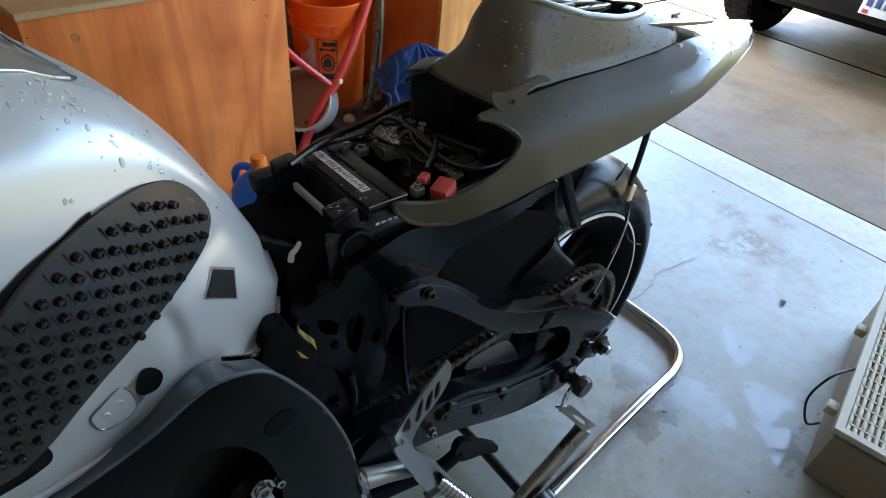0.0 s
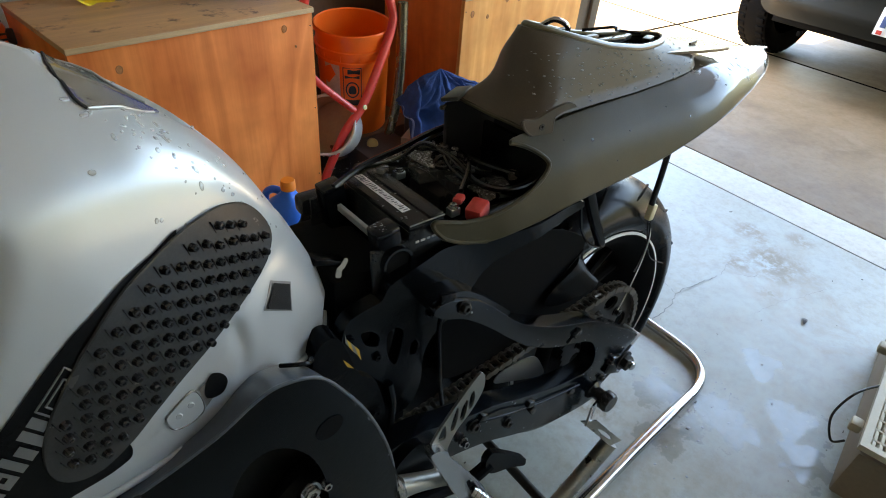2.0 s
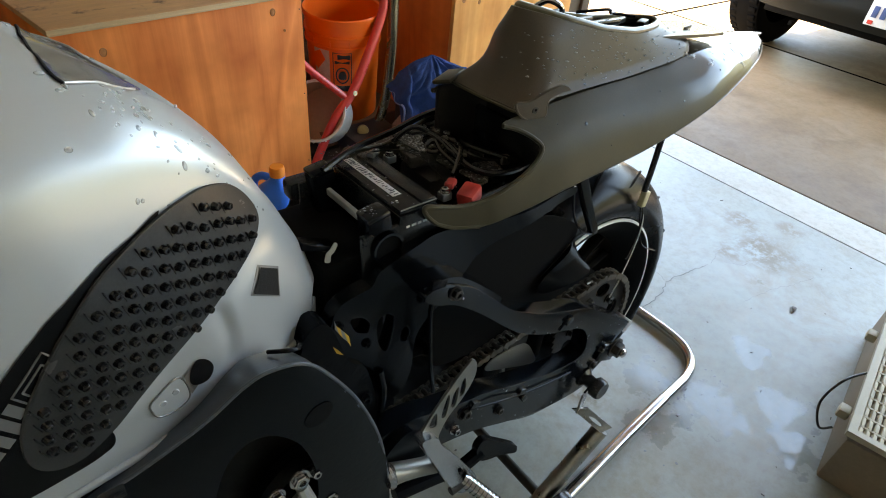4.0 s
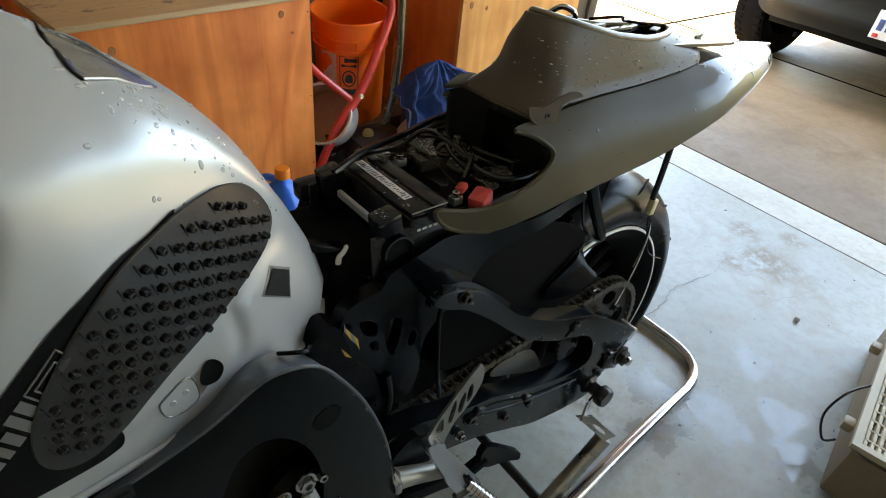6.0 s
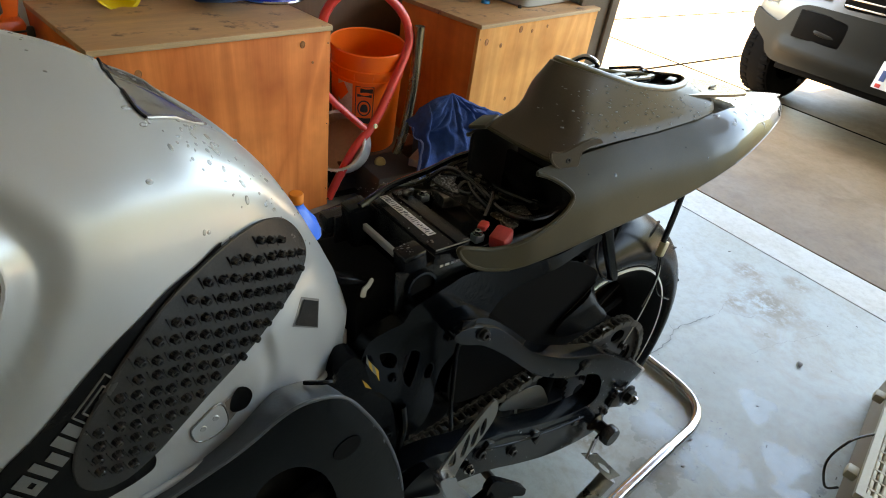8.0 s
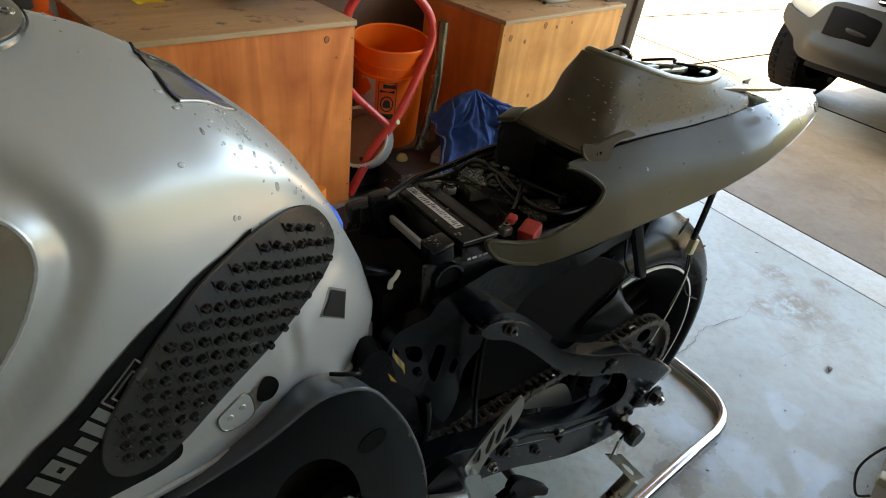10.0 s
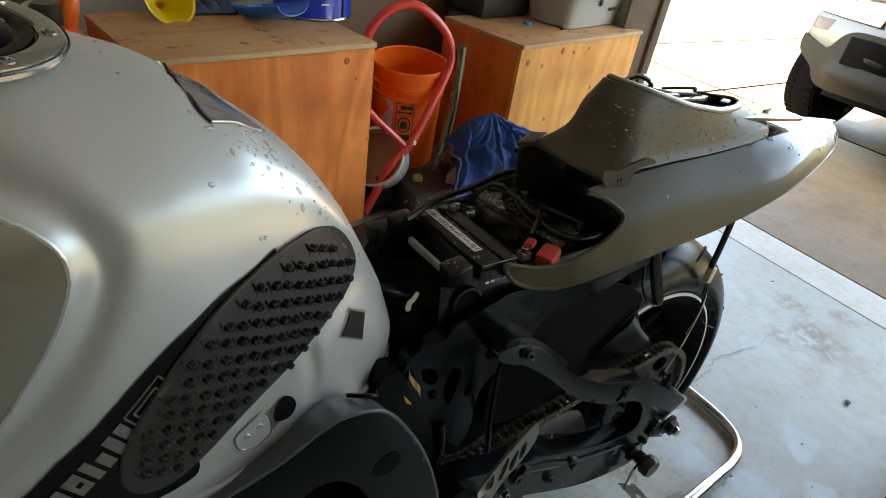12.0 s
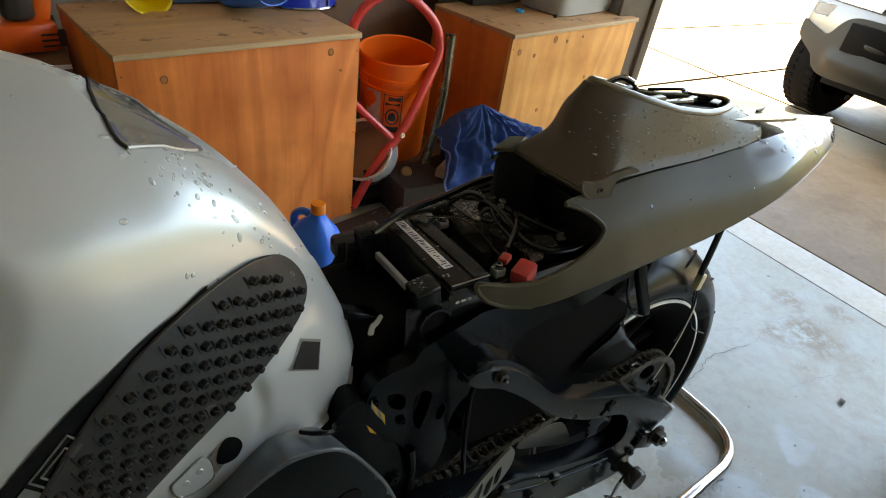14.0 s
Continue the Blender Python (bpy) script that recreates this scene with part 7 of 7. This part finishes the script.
    row = [bm.verts.new((p.x, -0.166 + (0.030 + 0.040 * k) * q / 4, p.y - 0.003 * math.sin(math.pi * q / 4))) for q in range(5)]
    if A:
        for q in range(4):
            bm.faces.new((A[q], A[q + 1], row[q + 1], row[q]))
    A = row
solid(part("arm_cap", bm, arm_black, sw, "wet flat cap on the arm's front end", smooth=60), 0.012, 0)
part("link_tab", box((0.026, 0.010, 0.016), (-0.504, -0.166, 0.776), 0.003, Matrix.Rotation(radians(10), 4, 'Y')), satin_black, sw)
# black plate and box added as the darkness in the gaps behind the arm
part("dark_gap_filler", box((0.25, 0.02, 0.50), (-0.465, -0.02, 0.495), 0.008), black_plastic, bike, "black plate filling the dark gap behind the chain")
part("pivot_dark_filler", box((0.14, 0.16, 0.20), (-0.575, -0.01, 0.41), 0.03), groove_black, bike)
part("breather_hose", tube(spline([(-0.505, -0.160, 0.745), (-0.506, -0.156, 0.715), (-0.500, -0.152, 0.65), (-0.494, -0.150, 0.59), (-0.488, -0.150, 0.545)], 6), 0.0034, 8), frame_black, sw, "thin black hose")
part("end_cap", box((0.022, 0.036, 0.030), (0.016, SWY + 0.018, 0.424), 0.003, Matrix.Rotation(radians(42), 4, 'Y')), alloy, sw, "bare chain adjuster end cap")
part("adjuster_block", box((0.062, 0.010, 0.042), (-0.045, SWY - 0.004, 0.388), 0.005, Matrix.Rotation(radians(28), 4, 'Y')), arm_black, sw)
bolt((-0.024, SWY - 0.006, 0.392), (0, -1, 0), 0.017, 0.018, sw, dark_metal, "axle_nut")
part("axle_end", cyl(0.0095, 0.030, (-0.024, SWY - 0.018, 0.392), "y", 16, 0.002), chrome, sw)
part("stand_spool", lathe([(0.0001, -0.046), (0.019, -0.046), (0.022, -0.041), (0.022, -0.027), (0.014, -0.021), (0.014, -0.006), (0.022, 0.0)], 24, "y", None, Matrix.Translation((-0.100, SWY - 0.003, 0.345))), black_plastic, sw, "black stand spool")
for x, z, r in ((-0.437, 0.478, 0.010), (-0.355, 0.428, 0.008), (-0.478, 0.752, 0.008), (-0.085, 0.372, 0.006), (-0.068, 0.408, 0.005)):
    bolt((x, SWY, z), (0, -1, 0.1), r, 0.009, sw, dark_metal)
bolt((-0.462, SWY - 0.004, 0.462), (0, -1, 0.1), 0.007, 0.012, sw, chrome)
for x, z, a in ((-0.418, 0.488, 30), (-0.300, 0.440, 24), (-0.292, 0.418, 60), (-0.205, 0.560, -20), (-0.180, 0.396, 24)):
    part("hose_clip", box((0.020, 0.012, 0.014), (x, SWY - 0.001, z), 0.004, Matrix.Rotation(radians(a), 4, 'Y')), black_plastic, sw)
part("brake_line", tube(spline([(-0.43, SWY - 0.004, 0.486), (-0.36, SWY - 0.008, 0.462), (-0.302, SWY - 0.004, 0.436), (-0.24, SWY - 0.004, 0.418), (-0.16, SWY - 0.003, 0.400)], 6), 0.0022, 8), satin_black, sw)
part("weld_seam", tube(spline([(-0.205, SWY - 0.0006, 0.572), (-0.214, SWY - 0.001, 0.558), (-0.226, SWY - 0.0006, 0.546)], 4), 0.0018, 6), satin_black, sw)

AXX, AXZ = -0.026, 0.415
AX = Matrix.Translation((AXX, 0.0, AXZ))
wheel = part("rear_wheel", lathe([(0.205, -0.075), (0.222, -0.082), (0.228, -0.078), (0.222, -0.070), (0.200, -0.060), (0.185, -0.02), (0.185, 0.02), (0.200, 0.060), (0.222, 0.070), (0.228, 0.078), (0.222, 0.082), (0.205, 0.075), (0.170, 0.03), (0.170, -0.03)], 72, "y", None, AX, True), groove_black, bike, "black alloy rear wheel")
part("rim_stripe", lathe([(0.2235, -0.0830), (0.2285, -0.0822), (0.2290, -0.0795)], 72, "y", None, AX), white_label, wheel, "thin pale stripe on the rim lip")
part("hub", lathe([(0.0001, -0.095), (0.045, -0.095), (0.060, -0.080), (0.062, 0.0), (0.055, 0.085), (0.0001, 0.085)], 32, "y", None, AX), groove_black, wheel)
for k in range(3):
    a = 2 * math.pi * k / 3 + 0.5
    for off in (-0.20, 0.20):
        p0 = AX @ Vector((0.05 * math.cos(a + off * 1.6), 0, 0.05 * math.sin(a + off * 1.6)))
        p1 = AX @ Vector((0.185 * math.cos(a + off), 0, 0.185 * math.sin(a + off)))
        part("spoke", tube([p0, (p0 + p1) / 2, p1], [0.024, 0.018, 0.020], 10, flat=0.7), groove_black, wheel)
prof = [(0.222, -0.070), (0.236, -0.083)]
for k in range(19):
    a = -84 + 168 * k / 18
    prof.append((0.240 + 0.086 * math.cos(radians(a)) ** 0.85, 0.092 * math.sin(radians(a)) * 0.98))
prof += [(0.236, 0.083), (0.222, 0.070)]
tyre = part("tyre", lathe(prof, 110, "y", None, AX), tyre_rubber, wheel, "worn black rear tyre with curved grooves")


def tread(a0, side):
    pts = []
    for k in range(9):
        s = k / 8
        yy = side * (0.012 + 0.062 * s)
        c = math.asin(min(1.0, abs(yy) / 0.0905))
        r = 0.240 + 0.086 * math.cos(c) ** 0.85 + 0.0002
        a = a0 + 0.30 * s + 0.10 * s * s
        pts.append(AX @ Vector((r * math.cos(a), yy, r * math.sin(a))))
    return tube(pts, [0.0015] + [0.0050] * 7 + [0.0015], 6, flat=0.3)


# tread grooves are raised strips; their shade is only the black colour
for k in range(14):
    a0 = 2 * math.pi * k / 14
    part("groove", tread(a0, -1), groove_black, tyre)
    part("groove", tread(a0 + 0.22, 1), groove_black, tyre)
SPR, SPY = 0.113, -0.104
teeth = []
for k in range(90):
    a = 2 * math.pi * k / 90
    r = SPR + (0.004 if k % 2 else -0.004)
    teeth.append((AXX + r * math.cos(a), AXZ + r * math.sin(a)))
spr = part("sprocket", sheet(teeth, 0.02, lambda u, v: Vector((u, SPY, v)), [oval((AXX + 0.075 * math.cos(2 * math.pi * k / 5), AXZ + 0.075 * math.sin(2 * math.pi * k / 5)), 0.024, 0.018, 2 * math.pi * k / 5 + 1.57, n=10) for k in range(5)] + [oval((AXX, AXZ), 0.03, 0.03, 0, n=12)], smooth=False), dark_metal, wheel, "worn steel rear sprocket")
solid(spr, 0.006, 0)
for k in range(5):
    a = 2 * math.pi * (k + 0.5) / 5
    bolt((AXX + 0.062 * math.cos(a), SPY - 0.003, AXZ + 0.062 * math.sin(a)), (0, -1, 0), 0.009, 0.010, wheel, dark_metal)
part("sprocket_carrier", cyl(0.055, 0.05, (AXX, SPY + 0.03, AXZ), "y", 32, 0.006), satin_black, wheel)

solid(part("chain_slider_plate", sheet([(-0.316, 0.434), (-0.292, 0.450), (-0.217, 0.444), (-0.190, 0.413), (-0.187, 0.382), (-0.276, 0.415)], 0.012, lambda u, v: Vector((u, -0.096 + 0.15 * (v - 0.42), v))), cap_grey, bike, "pale bare plate beside the chain"), 0.002, 0)

# chain: a loop over both sprockets, link by link
F0, FR = Vector((-0.625, 0.426)), 0.040
R0 = Vector((AXX, AXZ))
loop = []
for k in range(25):
    a = math.pi / 2 + 0.10 - (math.pi + 0.05) * k / 24
    loop.append(R0 + (SPR + 0.001) * Vector((math.cos(a), math.sin(a))))
for k in range(10):
    a = -math.pi / 2 - math.pi * k / 9
    loop.append(F0 + FR * Vector((math.cos(a), math.sin(a))))
loop.append(loop[0])
run, acc = [], 0.0
seg = [(a, b, (b - a).length) for a, b in zip(loop, loop[1:])]
total = sum(s[2] for s in seg)
pitch = total / round(total / 0.0159)


def along(d):
    for a, b, l in seg:
        if d <= l:
            return a + (b - a) * (d / l)
        d -= l
    return loop[-1]


def link_mesh(wide):
    bm = bmesh.new()
    for s in (-1, 1):
        y = s * (0.0115 if wide else 0.0085)
        for q in (-0.5, 0.5):
            lathe([(0.0001, -0.0011), (0.0078, -0.0011), (0.0078, 0.0011), (0.0001, 0.0011)], 10, "y", bm, Matrix.Translation((q * pitch, y, 0)))
        box((pitch, 0.0022, 0.0105), (0, y, 0), 0, None, bm)
    for q in (-0.5, 0.5):
        lathe([(0.0045, -0.0125), (0.0045, 0.0125)], 8, "y", bm, Matrix.Translation((q * pitch, 0, 0)))
        lathe([(0.0001, -0.0125), (0.0045, -0.0125)], 8, "y", bm, Matrix.Translation((q * pitch, 0, 0)))
    return mesh_of(bm, "chain_link", chain_steel, 30)


links = (link_mesh(True), link_mesh(False))
chain = part("drive_chain", tube([(AXX - 0.02, SPY, AXZ + SPR), (AXX - 0.04, SPY, AXZ + SPR + 0.002)], 0.003, 6), chain_steel, bike, "oily steel drive chain")
n_links = round(total / pitch)
for k in range(n_links):
    a, b = along(k * pitch), along(min(total, (k + 1) * pitch))
    d = (b - a).normalized()
    o = new("chain_link", links[k % 2])
    o.parent = chain
    mid = (a + b) / 2
    o.matrix_local = Matrix.Translation((mid.x, SPY, mid.y)) @ Matrix.Rotation(-math.atan2(d.y, d.x), 4, 'Y')

# hugger inside the wheel arch, tail-light lead, strap
hug = bmesh.new()
A = None
for k in range(16):
    a = radians(112 + 60 * k / 15)
    row = [hug.verts.new(AX @ Vector((0.345 * math.cos(a), y, 0.345 * math.sin(a) - 0.02 * (abs(y) / 0.09) ** 2))) for y in (-0.085, -0.05, 0, 0.05, 0.085)]
    if A:
        for s in range(4):
            hug.faces.new((A[s], A[s + 1], row[s + 1], row[s]))
    A = row
solid(part("undertray", box((0.22, 0.15, 0.03), (-0.28, 0.0, 0.775), 0.012), black_plastic, bike, "black plastic undertray"), 0.001)
# guard side widened into a black sheet for the arch's shade
HUG = [(-0.450, 0.600), (-0.430, 0.682), (-0.372, 0.729), (-0.230, 0.740), (-0.127, 0.689), (-0.117, 0.648), (-0.094, 0.608), (-0.048, 0.555), (0.000, 0.510), (-0.050, 0.455), (-0.110, 0.425), (-0.171, 0.440), (-0.237, 0.480), (-0.295, 0.492), (-0.357, 0.500), (-0.438, 0.520)]
solid(part("hugger_side_shade", sheet(HUG, 0.02, lambda u, v: Vector((u, -0.0900, v))), groove_black, bike, "dull black wheel guard side, widened to fill the dark arch"), 0.001, 0)
ROLL = [(-0.215, 0.592), (-0.190, 0.615), (-0.134, 0.643), (-0.128, 0.652), (-0.112, 0.628), (-0.094, 0.602), (-0.050, 0.556), (-0.090, 0.552), (-0.160, 0.558), (-0.205, 0.572)]


def roll_lift(u, v):
    """The guard's flank, rolled in towards the tyre along its rear edge and flared at its top."""
    d = max(0.0, -((u + 0.130) * 0.727 + (v - 0.652) * 0.687))
    return Vector((u, -0.102 + 0.014 * math.exp(-d / 0.014) - 0.10 * max(0.0, v - 0.61), v))


part("guard_roll", sheet(ROLL, 0.006, roll_lift), hug_black, bike, "glossy rolled rear edge of the wheel guard")
part("guard_lip", tube([Vector((p.x, -0.094, p.y)) for p in spline([(-0.205, 0.604, 0), (-0.160, 0.632, 0), (-0.122, 0.662, 0)], 6)], 0.0018, 8), frame_black, bike)
solid(part("hugger", hug, black_plastic, bike, "black inner fender"), 0.004)
lead = part("tail_light_lead", tube(spline([(0.076, -0.098, 0.845), (0.068, -0.100, 0.76), (0.062, -0.100, 0.700)], 6), 0.0058, 10), black_plastic, bike, "sheathed tail-light wire with a cream connector")
part("connector", box((0.016, 0.014, 0.034), (0.067, -0.100, 0.682), 0.003, Matrix.Rotation(radians(10), 4, 'Y')), cream_plastic, lead, "cream plastic plug")
part("wire_end", tube(spline([(0.068, -0.100, 0.668), (0.084, -0.100, 0.63), (0.080, -0.102, 0.585), (0.052, -0.108, 0.545)], 6), 0.0016, 6), black_plastic, lead)
part("wire_end", tube(spline([(0.068, -0.098, 0.668), (0.086, -0.098, 0.61), (0.125, -0.096, 0.545), (0.195, -0.092, 0.500)], 6), 0.0016, 6), black_plastic, lead)
part("wire_end", tube(spline([(0.068, -0.098, 0.668), (0.090, -0.100, 0.62), (0.082, -0.103, 0.565), (0.05, -0.110, 0.51), (0.02, -0.113, 0.46)], 6), 0.0012, 6), white_label, lead)
strap = part("rubber_strap", tube(spline([(-0.165, -0.112, 0.800), (-0.140, -0.114, 0.745), (-0.108, -0.112, 0.690), (-0.096, -0.108, 0.668)], 6), 0.010, 8, flat=0.35), rubber, bike, "ribbed black rubber strap")
part("strap_loop", tube(spline([(-0.180, -0.110, 0.79), (-0.172, -0.116, 0.735), (-0.140, -0.116, 0.692), (-0.10, -0.110, 0.668)], 6), 0.0026, 6), rubber, strap)

# ---- rider's footrest ----
foot = part("footrest_hanger", sheet([(-0.60, 0.505), (-0.575, 0.530), (-0.550, 0.535), (-0.525, 0.510), (-0.510, 0.475), (-0.525, 0.455), (-0.57, 0.46), (-0.60, 0.465)], 0.012, lambda u, v: Vector((u, -0.178, v))), satin_black, bike, "black alloy footrest hanger")
solid(foot, 0.012, 0)
heel = sheet([(-0.556, 0.562), (-0.539, 0.589), (-0.506, 0.627), (-0.481, 0.651), (-0.470, 0.656), (-0.463, 0.642), (-0.465, 0.617), (-0.484, 0.587), (-0.510, 0.562), (-0.524, 0.535), (-0.528, 0.520), (-0.558, 0.545)], 0.010, lambda u, v: Vector((u, -0.210, v)), [[(-0.544, 0.566), (-0.534, 0.588), (-0.530, 0.580), (-0.531, 0.560)], [(-0.522, 0.571), (-0.519, 0.592), (-0.512, 0.612), (-0.509, 0.604), (-0.510, 0.588), (-0.515, 0.569)], [(-0.505, 0.581), (-0.503, 0.604), (-0.495, 0.617), (-0.493, 0.606), (-0.497, 0.581)], [(-0.490, 0.595), (-0.489, 0.619), (-0.483, 0.628), (-0.480, 0.612), (-0.483, 0.596)]], n=4)
solid(part("heel_guard", heel, heel_alloy, foot, "slotted bare alloy heel guard"), 0.004, 0)
clevis = sheet([(-0.566, 0.566), (-0.541, 0.556), (-0.532, 0.533), (-0.490, 0.462), (-0.466, 0.415), (-0.474, 0.397), (-0.497, 0.400), (-0.518, 0.432), (-0.545, 0.500), (-0.560, 0.540)], 0.010, lambda u, v: Vector((u, -0.218 - 0.10 * (0.56 - v), v)), [[(-0.505, 0.462), (-0.492, 0.456), (-0.480, 0.424), (-0.492, 0.424)]], n=3)
solid(part("peg_arm", clevis, peg_alloy, foot, "bare alloy peg clevis"), 0.020, 0)
part("peg_pin", cyl(0.007, 0.044, (-0.496, -0.240, 0.420), "x", 12, 0.001), dark_metal, foot)
P0, P1 = Vector((-0.490, -0.236, 0.425)), Vector((-0.445, -0.312, 0.375))
peg = part("foot_peg", tube([P0, P0.lerp(P1, 0.5), P1], 0.0105, 14), chrome, foot, "knurled chrome foot peg")
for k in range(12):
    c = P0.lerp(P1, 0.08 + 0.88 * k / 12)
    d = (P1 - P0).normalized()
    part("peg_ring", tube([c - d * 0.0016, c + d * 0.0016], 0.0125, 12), chrome, peg)
for x, z in ((-0.548, 0.532), (-0.525, 0.522)):
    bolt((x, -0.199, z), (0, -1, 0), 0.006, 0.007, foot, chrome)
part("pivot_tube", tube([(-0.600, -0.196, 0.487), (-0.560, -0.200, 0.470), (-0.520, -0.204, 0.452)], [0.016, 0.014, 0.014], 20), cap_grey, foot, "bare alloy pivot barrel")
part("tube_cap", cyl(0.022, 0.012, (-0.604, -0.196, 0.489), "x", 20, 0.004), peg_alloy, foot)
part("cap_bore", cyl(0.011, 0.004, (-0.611, -0.197, 0.489), "x", 16, 0.001), black_plastic, foot)
stand_leg = part("side_stand", tube(spline([(-0.56, -0.15, 0.335), (-0.48, -0.160, 0.325), (-0.43, -0.168, 0.318), (-0.385, -0.172, 0.335)], 6), 0.013, 10), black_paint, bike, "folded black side stand")
solid(part("stand_foot", sheet([(-0.402, 0.350), (-0.392, 0.372), (-0.368, 0.358), (-0.297, 0.286), (-0.288, 0.270), (-0.292, 0.258), (-0.330, 0.284), (-0.385, 0.312)], 0.012, lambda u, v: Vector((u, -0.172, v))), black_paint, stand_leg), 0.014, 0)
part("belly", box((0.55, 0.26, 0.20), (-0.90, 0.0, 0.36), 0.05), black_plastic, bike)
part("fork_side", box((0.16, 0.30, 0.30), (-1.30, 0.0, 0.62), 0.05), black_plastic, bike)
front = part("front_wheel", lathe([(0.215, -0.06), (0.235, -0.066), (0.30, -0.04), (0.312, 0.0), (0.30, 0.04), (0.235, 0.066), (0.215, 0.06), (0.20, 0.0)], 64, "y", None, Matrix.Translation((-1.405, 0.0, 0.333)), True), tyre_rubber, bike, "black front wheel")


# ---- water beads ----
def bead_mesh(n, region, tree, caster, seed, lo, hi, flat=0.5, power=1.8, long=1.7):
    rnd = random.Random(seed)
    bm = bmesh.new()
    made = 0
    tries = 0
    while made < n and tries < n * 20:
        tries += 1
        u, v = region(rnd)
        p, nrm = caster(u, v, 0.0, tree)
        if p is None:
            continue
        r = lo + (hi - lo) * rnd.random() ** power
        q = Matrix.Translation(p - nrm * r * 0.06) @ nrm.to_track_quat("Z", "Y").to_matrix().to_4x4() @ Matrix.Rotation(rnd.uniform(0, 6), 4, 'Z') @ Matrix.Diagonal((1.0, rnd.uniform(0.8, long), 1.0, 1))
        lathe([(r, 0), (r * 0.97, r * flat * 0.30), (r * 0.86, r * flat * 0.58), (r * 0.62, r * flat * 0.84), (r * 0.32, r * flat * 0.96), (0.0001, r * flat)], 12, "z", bm, q)
        made += 1
    return bm


def cluster(cx, cy, sx, sy):
    return lambda r: (r.gauss(cx, sx), r.gauss(cy, sy))


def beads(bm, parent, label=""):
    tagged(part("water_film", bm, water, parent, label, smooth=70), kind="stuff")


beads(bead_mesh(64, cluster(-0.795, -0.105, 0.024, 0.022), tank_tree, on_top, 11, 0.0010, 0.0028, 0.5, 1.8, 2.2), tank, "water beads, pale for painted glints")
beads(bead_mesh(60, cluster(-0.81, -0.02, 0.06, 0.035), tank_tree, on_top, 12, 0.0010, 0.0028), tank)
beads(bead_mesh(45, lambda r: (r.uniform(-0.97, -0.80), 0.075 + r.gauss(0, 0.014)), tank_tree, on_top, 21, 0.0012, 0.0030), tank)
beads(bead_mesh(10, lambda r: (r.uniform(-0.92, -0.84), r.uniform(0.02, 0.08)), tank_tree, on_top, 22, 0.003, 0.005, 0.25, 1.0, 3.0), tank)
beads(bead_mesh(46, lambda r: (r.uniform(-0.83, -0.67), r.uniform(0.90, 1.02)), tank_tree, on_side, 13, 0.0010, 0.0024), tank)
beads(bead_mesh(170, lambda r: (r.uniform(-0.30, 0.10), r.uniform(0.955, 1.03)), hump_tree, on_side, 14, 0.0010, 0.0030, 0.65), hump)
beads(bead_mesh(150, cluster(0.24, -0.085, 0.07, 0.022), tail_tree, on_top, 15, 0.0018, 0.0060, 0.65, 1.8, 2.2), tail)
beads(bead_mesh(150, lambda r: (r.uniform(-0.30, 0.38), r.uniform(0.86, 0.95)), tail_tree, on_side, 16, 0.0010, 0.0028, 0.65, 2.2), tail)
arm_bm = bmesh.new()
arm_bm.from_mesh(sw.data)
arm_tree = BVHTree.FromBMesh(arm_bm)
arm_bm.free()


def on_arm(x, z, off, tree):
    p, n, _, _ = tree.ray_cast(Vector((x, -0.6, z)), Vector((0, 1, 0)))
    return (Vector((p.x, SWY, p.z)), Vector((0, -1, 0))) if p is not None else (None, None)


beads(bead_mesh(60, lambda r: (r.uniform(-0.50, 0.0), r.uniform(0.33, 0.74)), arm_tree, on_arm, 17, 0.0006, 0.0020, 0.7), sw)


def on_flat(x, y, off, tree):
    return Vector((x, y, off_z)), Vector((0, 0, 1))


off_z = 0.8618
beads(bead_mesh(46, lambda r: (r.uniform(-0.522, -0.455), r.uniform(-0.105, 0.05)), None, on_flat, 31, 0.0006, 0.0018), battery)
off_z = 0.861
beads(bead_mesh(60, lambda r: (r.uniform(-0.42, -0.375), r.uniform(0.005, 0.048)), None, on_flat, 32, 0.0010, 0.0022), tray)
off_z = 0.8475
beads(bead_mesh(24, lambda r: (r.uniform(-0.378, -0.34), r.uniform(-0.09, -0.05)), None, on_flat, 33, 0.0010, 0.0022), tray)
off_z = 0.8675
beads(bead_mesh(70, lambda r: (r.uniform(-0.408, -0.372), r.uniform(0.006, 0.050)), None, on_flat, 36, 0.0008, 0.0020), tray)
beads(bead_mesh(60, lambda r: (r.uniform(-0.54, -0.33), r.uniform(0.040, 0.078)), None, on_flat, 37, 0.0006, 0.0018), tray)
off_z = 0.866
beads(bead_mesh(22, lambda r: (r.uniform(-0.570, -0.538), r.uniform(-0.106, -0.082)), None, on_flat, 34, 0.0006, 0.0013), battery)
off_z = 0.0
tagged(solo("water_drops", bead_mesh(80, cluster(0.38, -0.23, 0.11, 0.07), None, on_flat, 35, 0.0010, 0.0045, 0.18, 2.2), water, "water drops on the concrete floor, pale for painted glints", "water", "stuff"), kind="stuff")
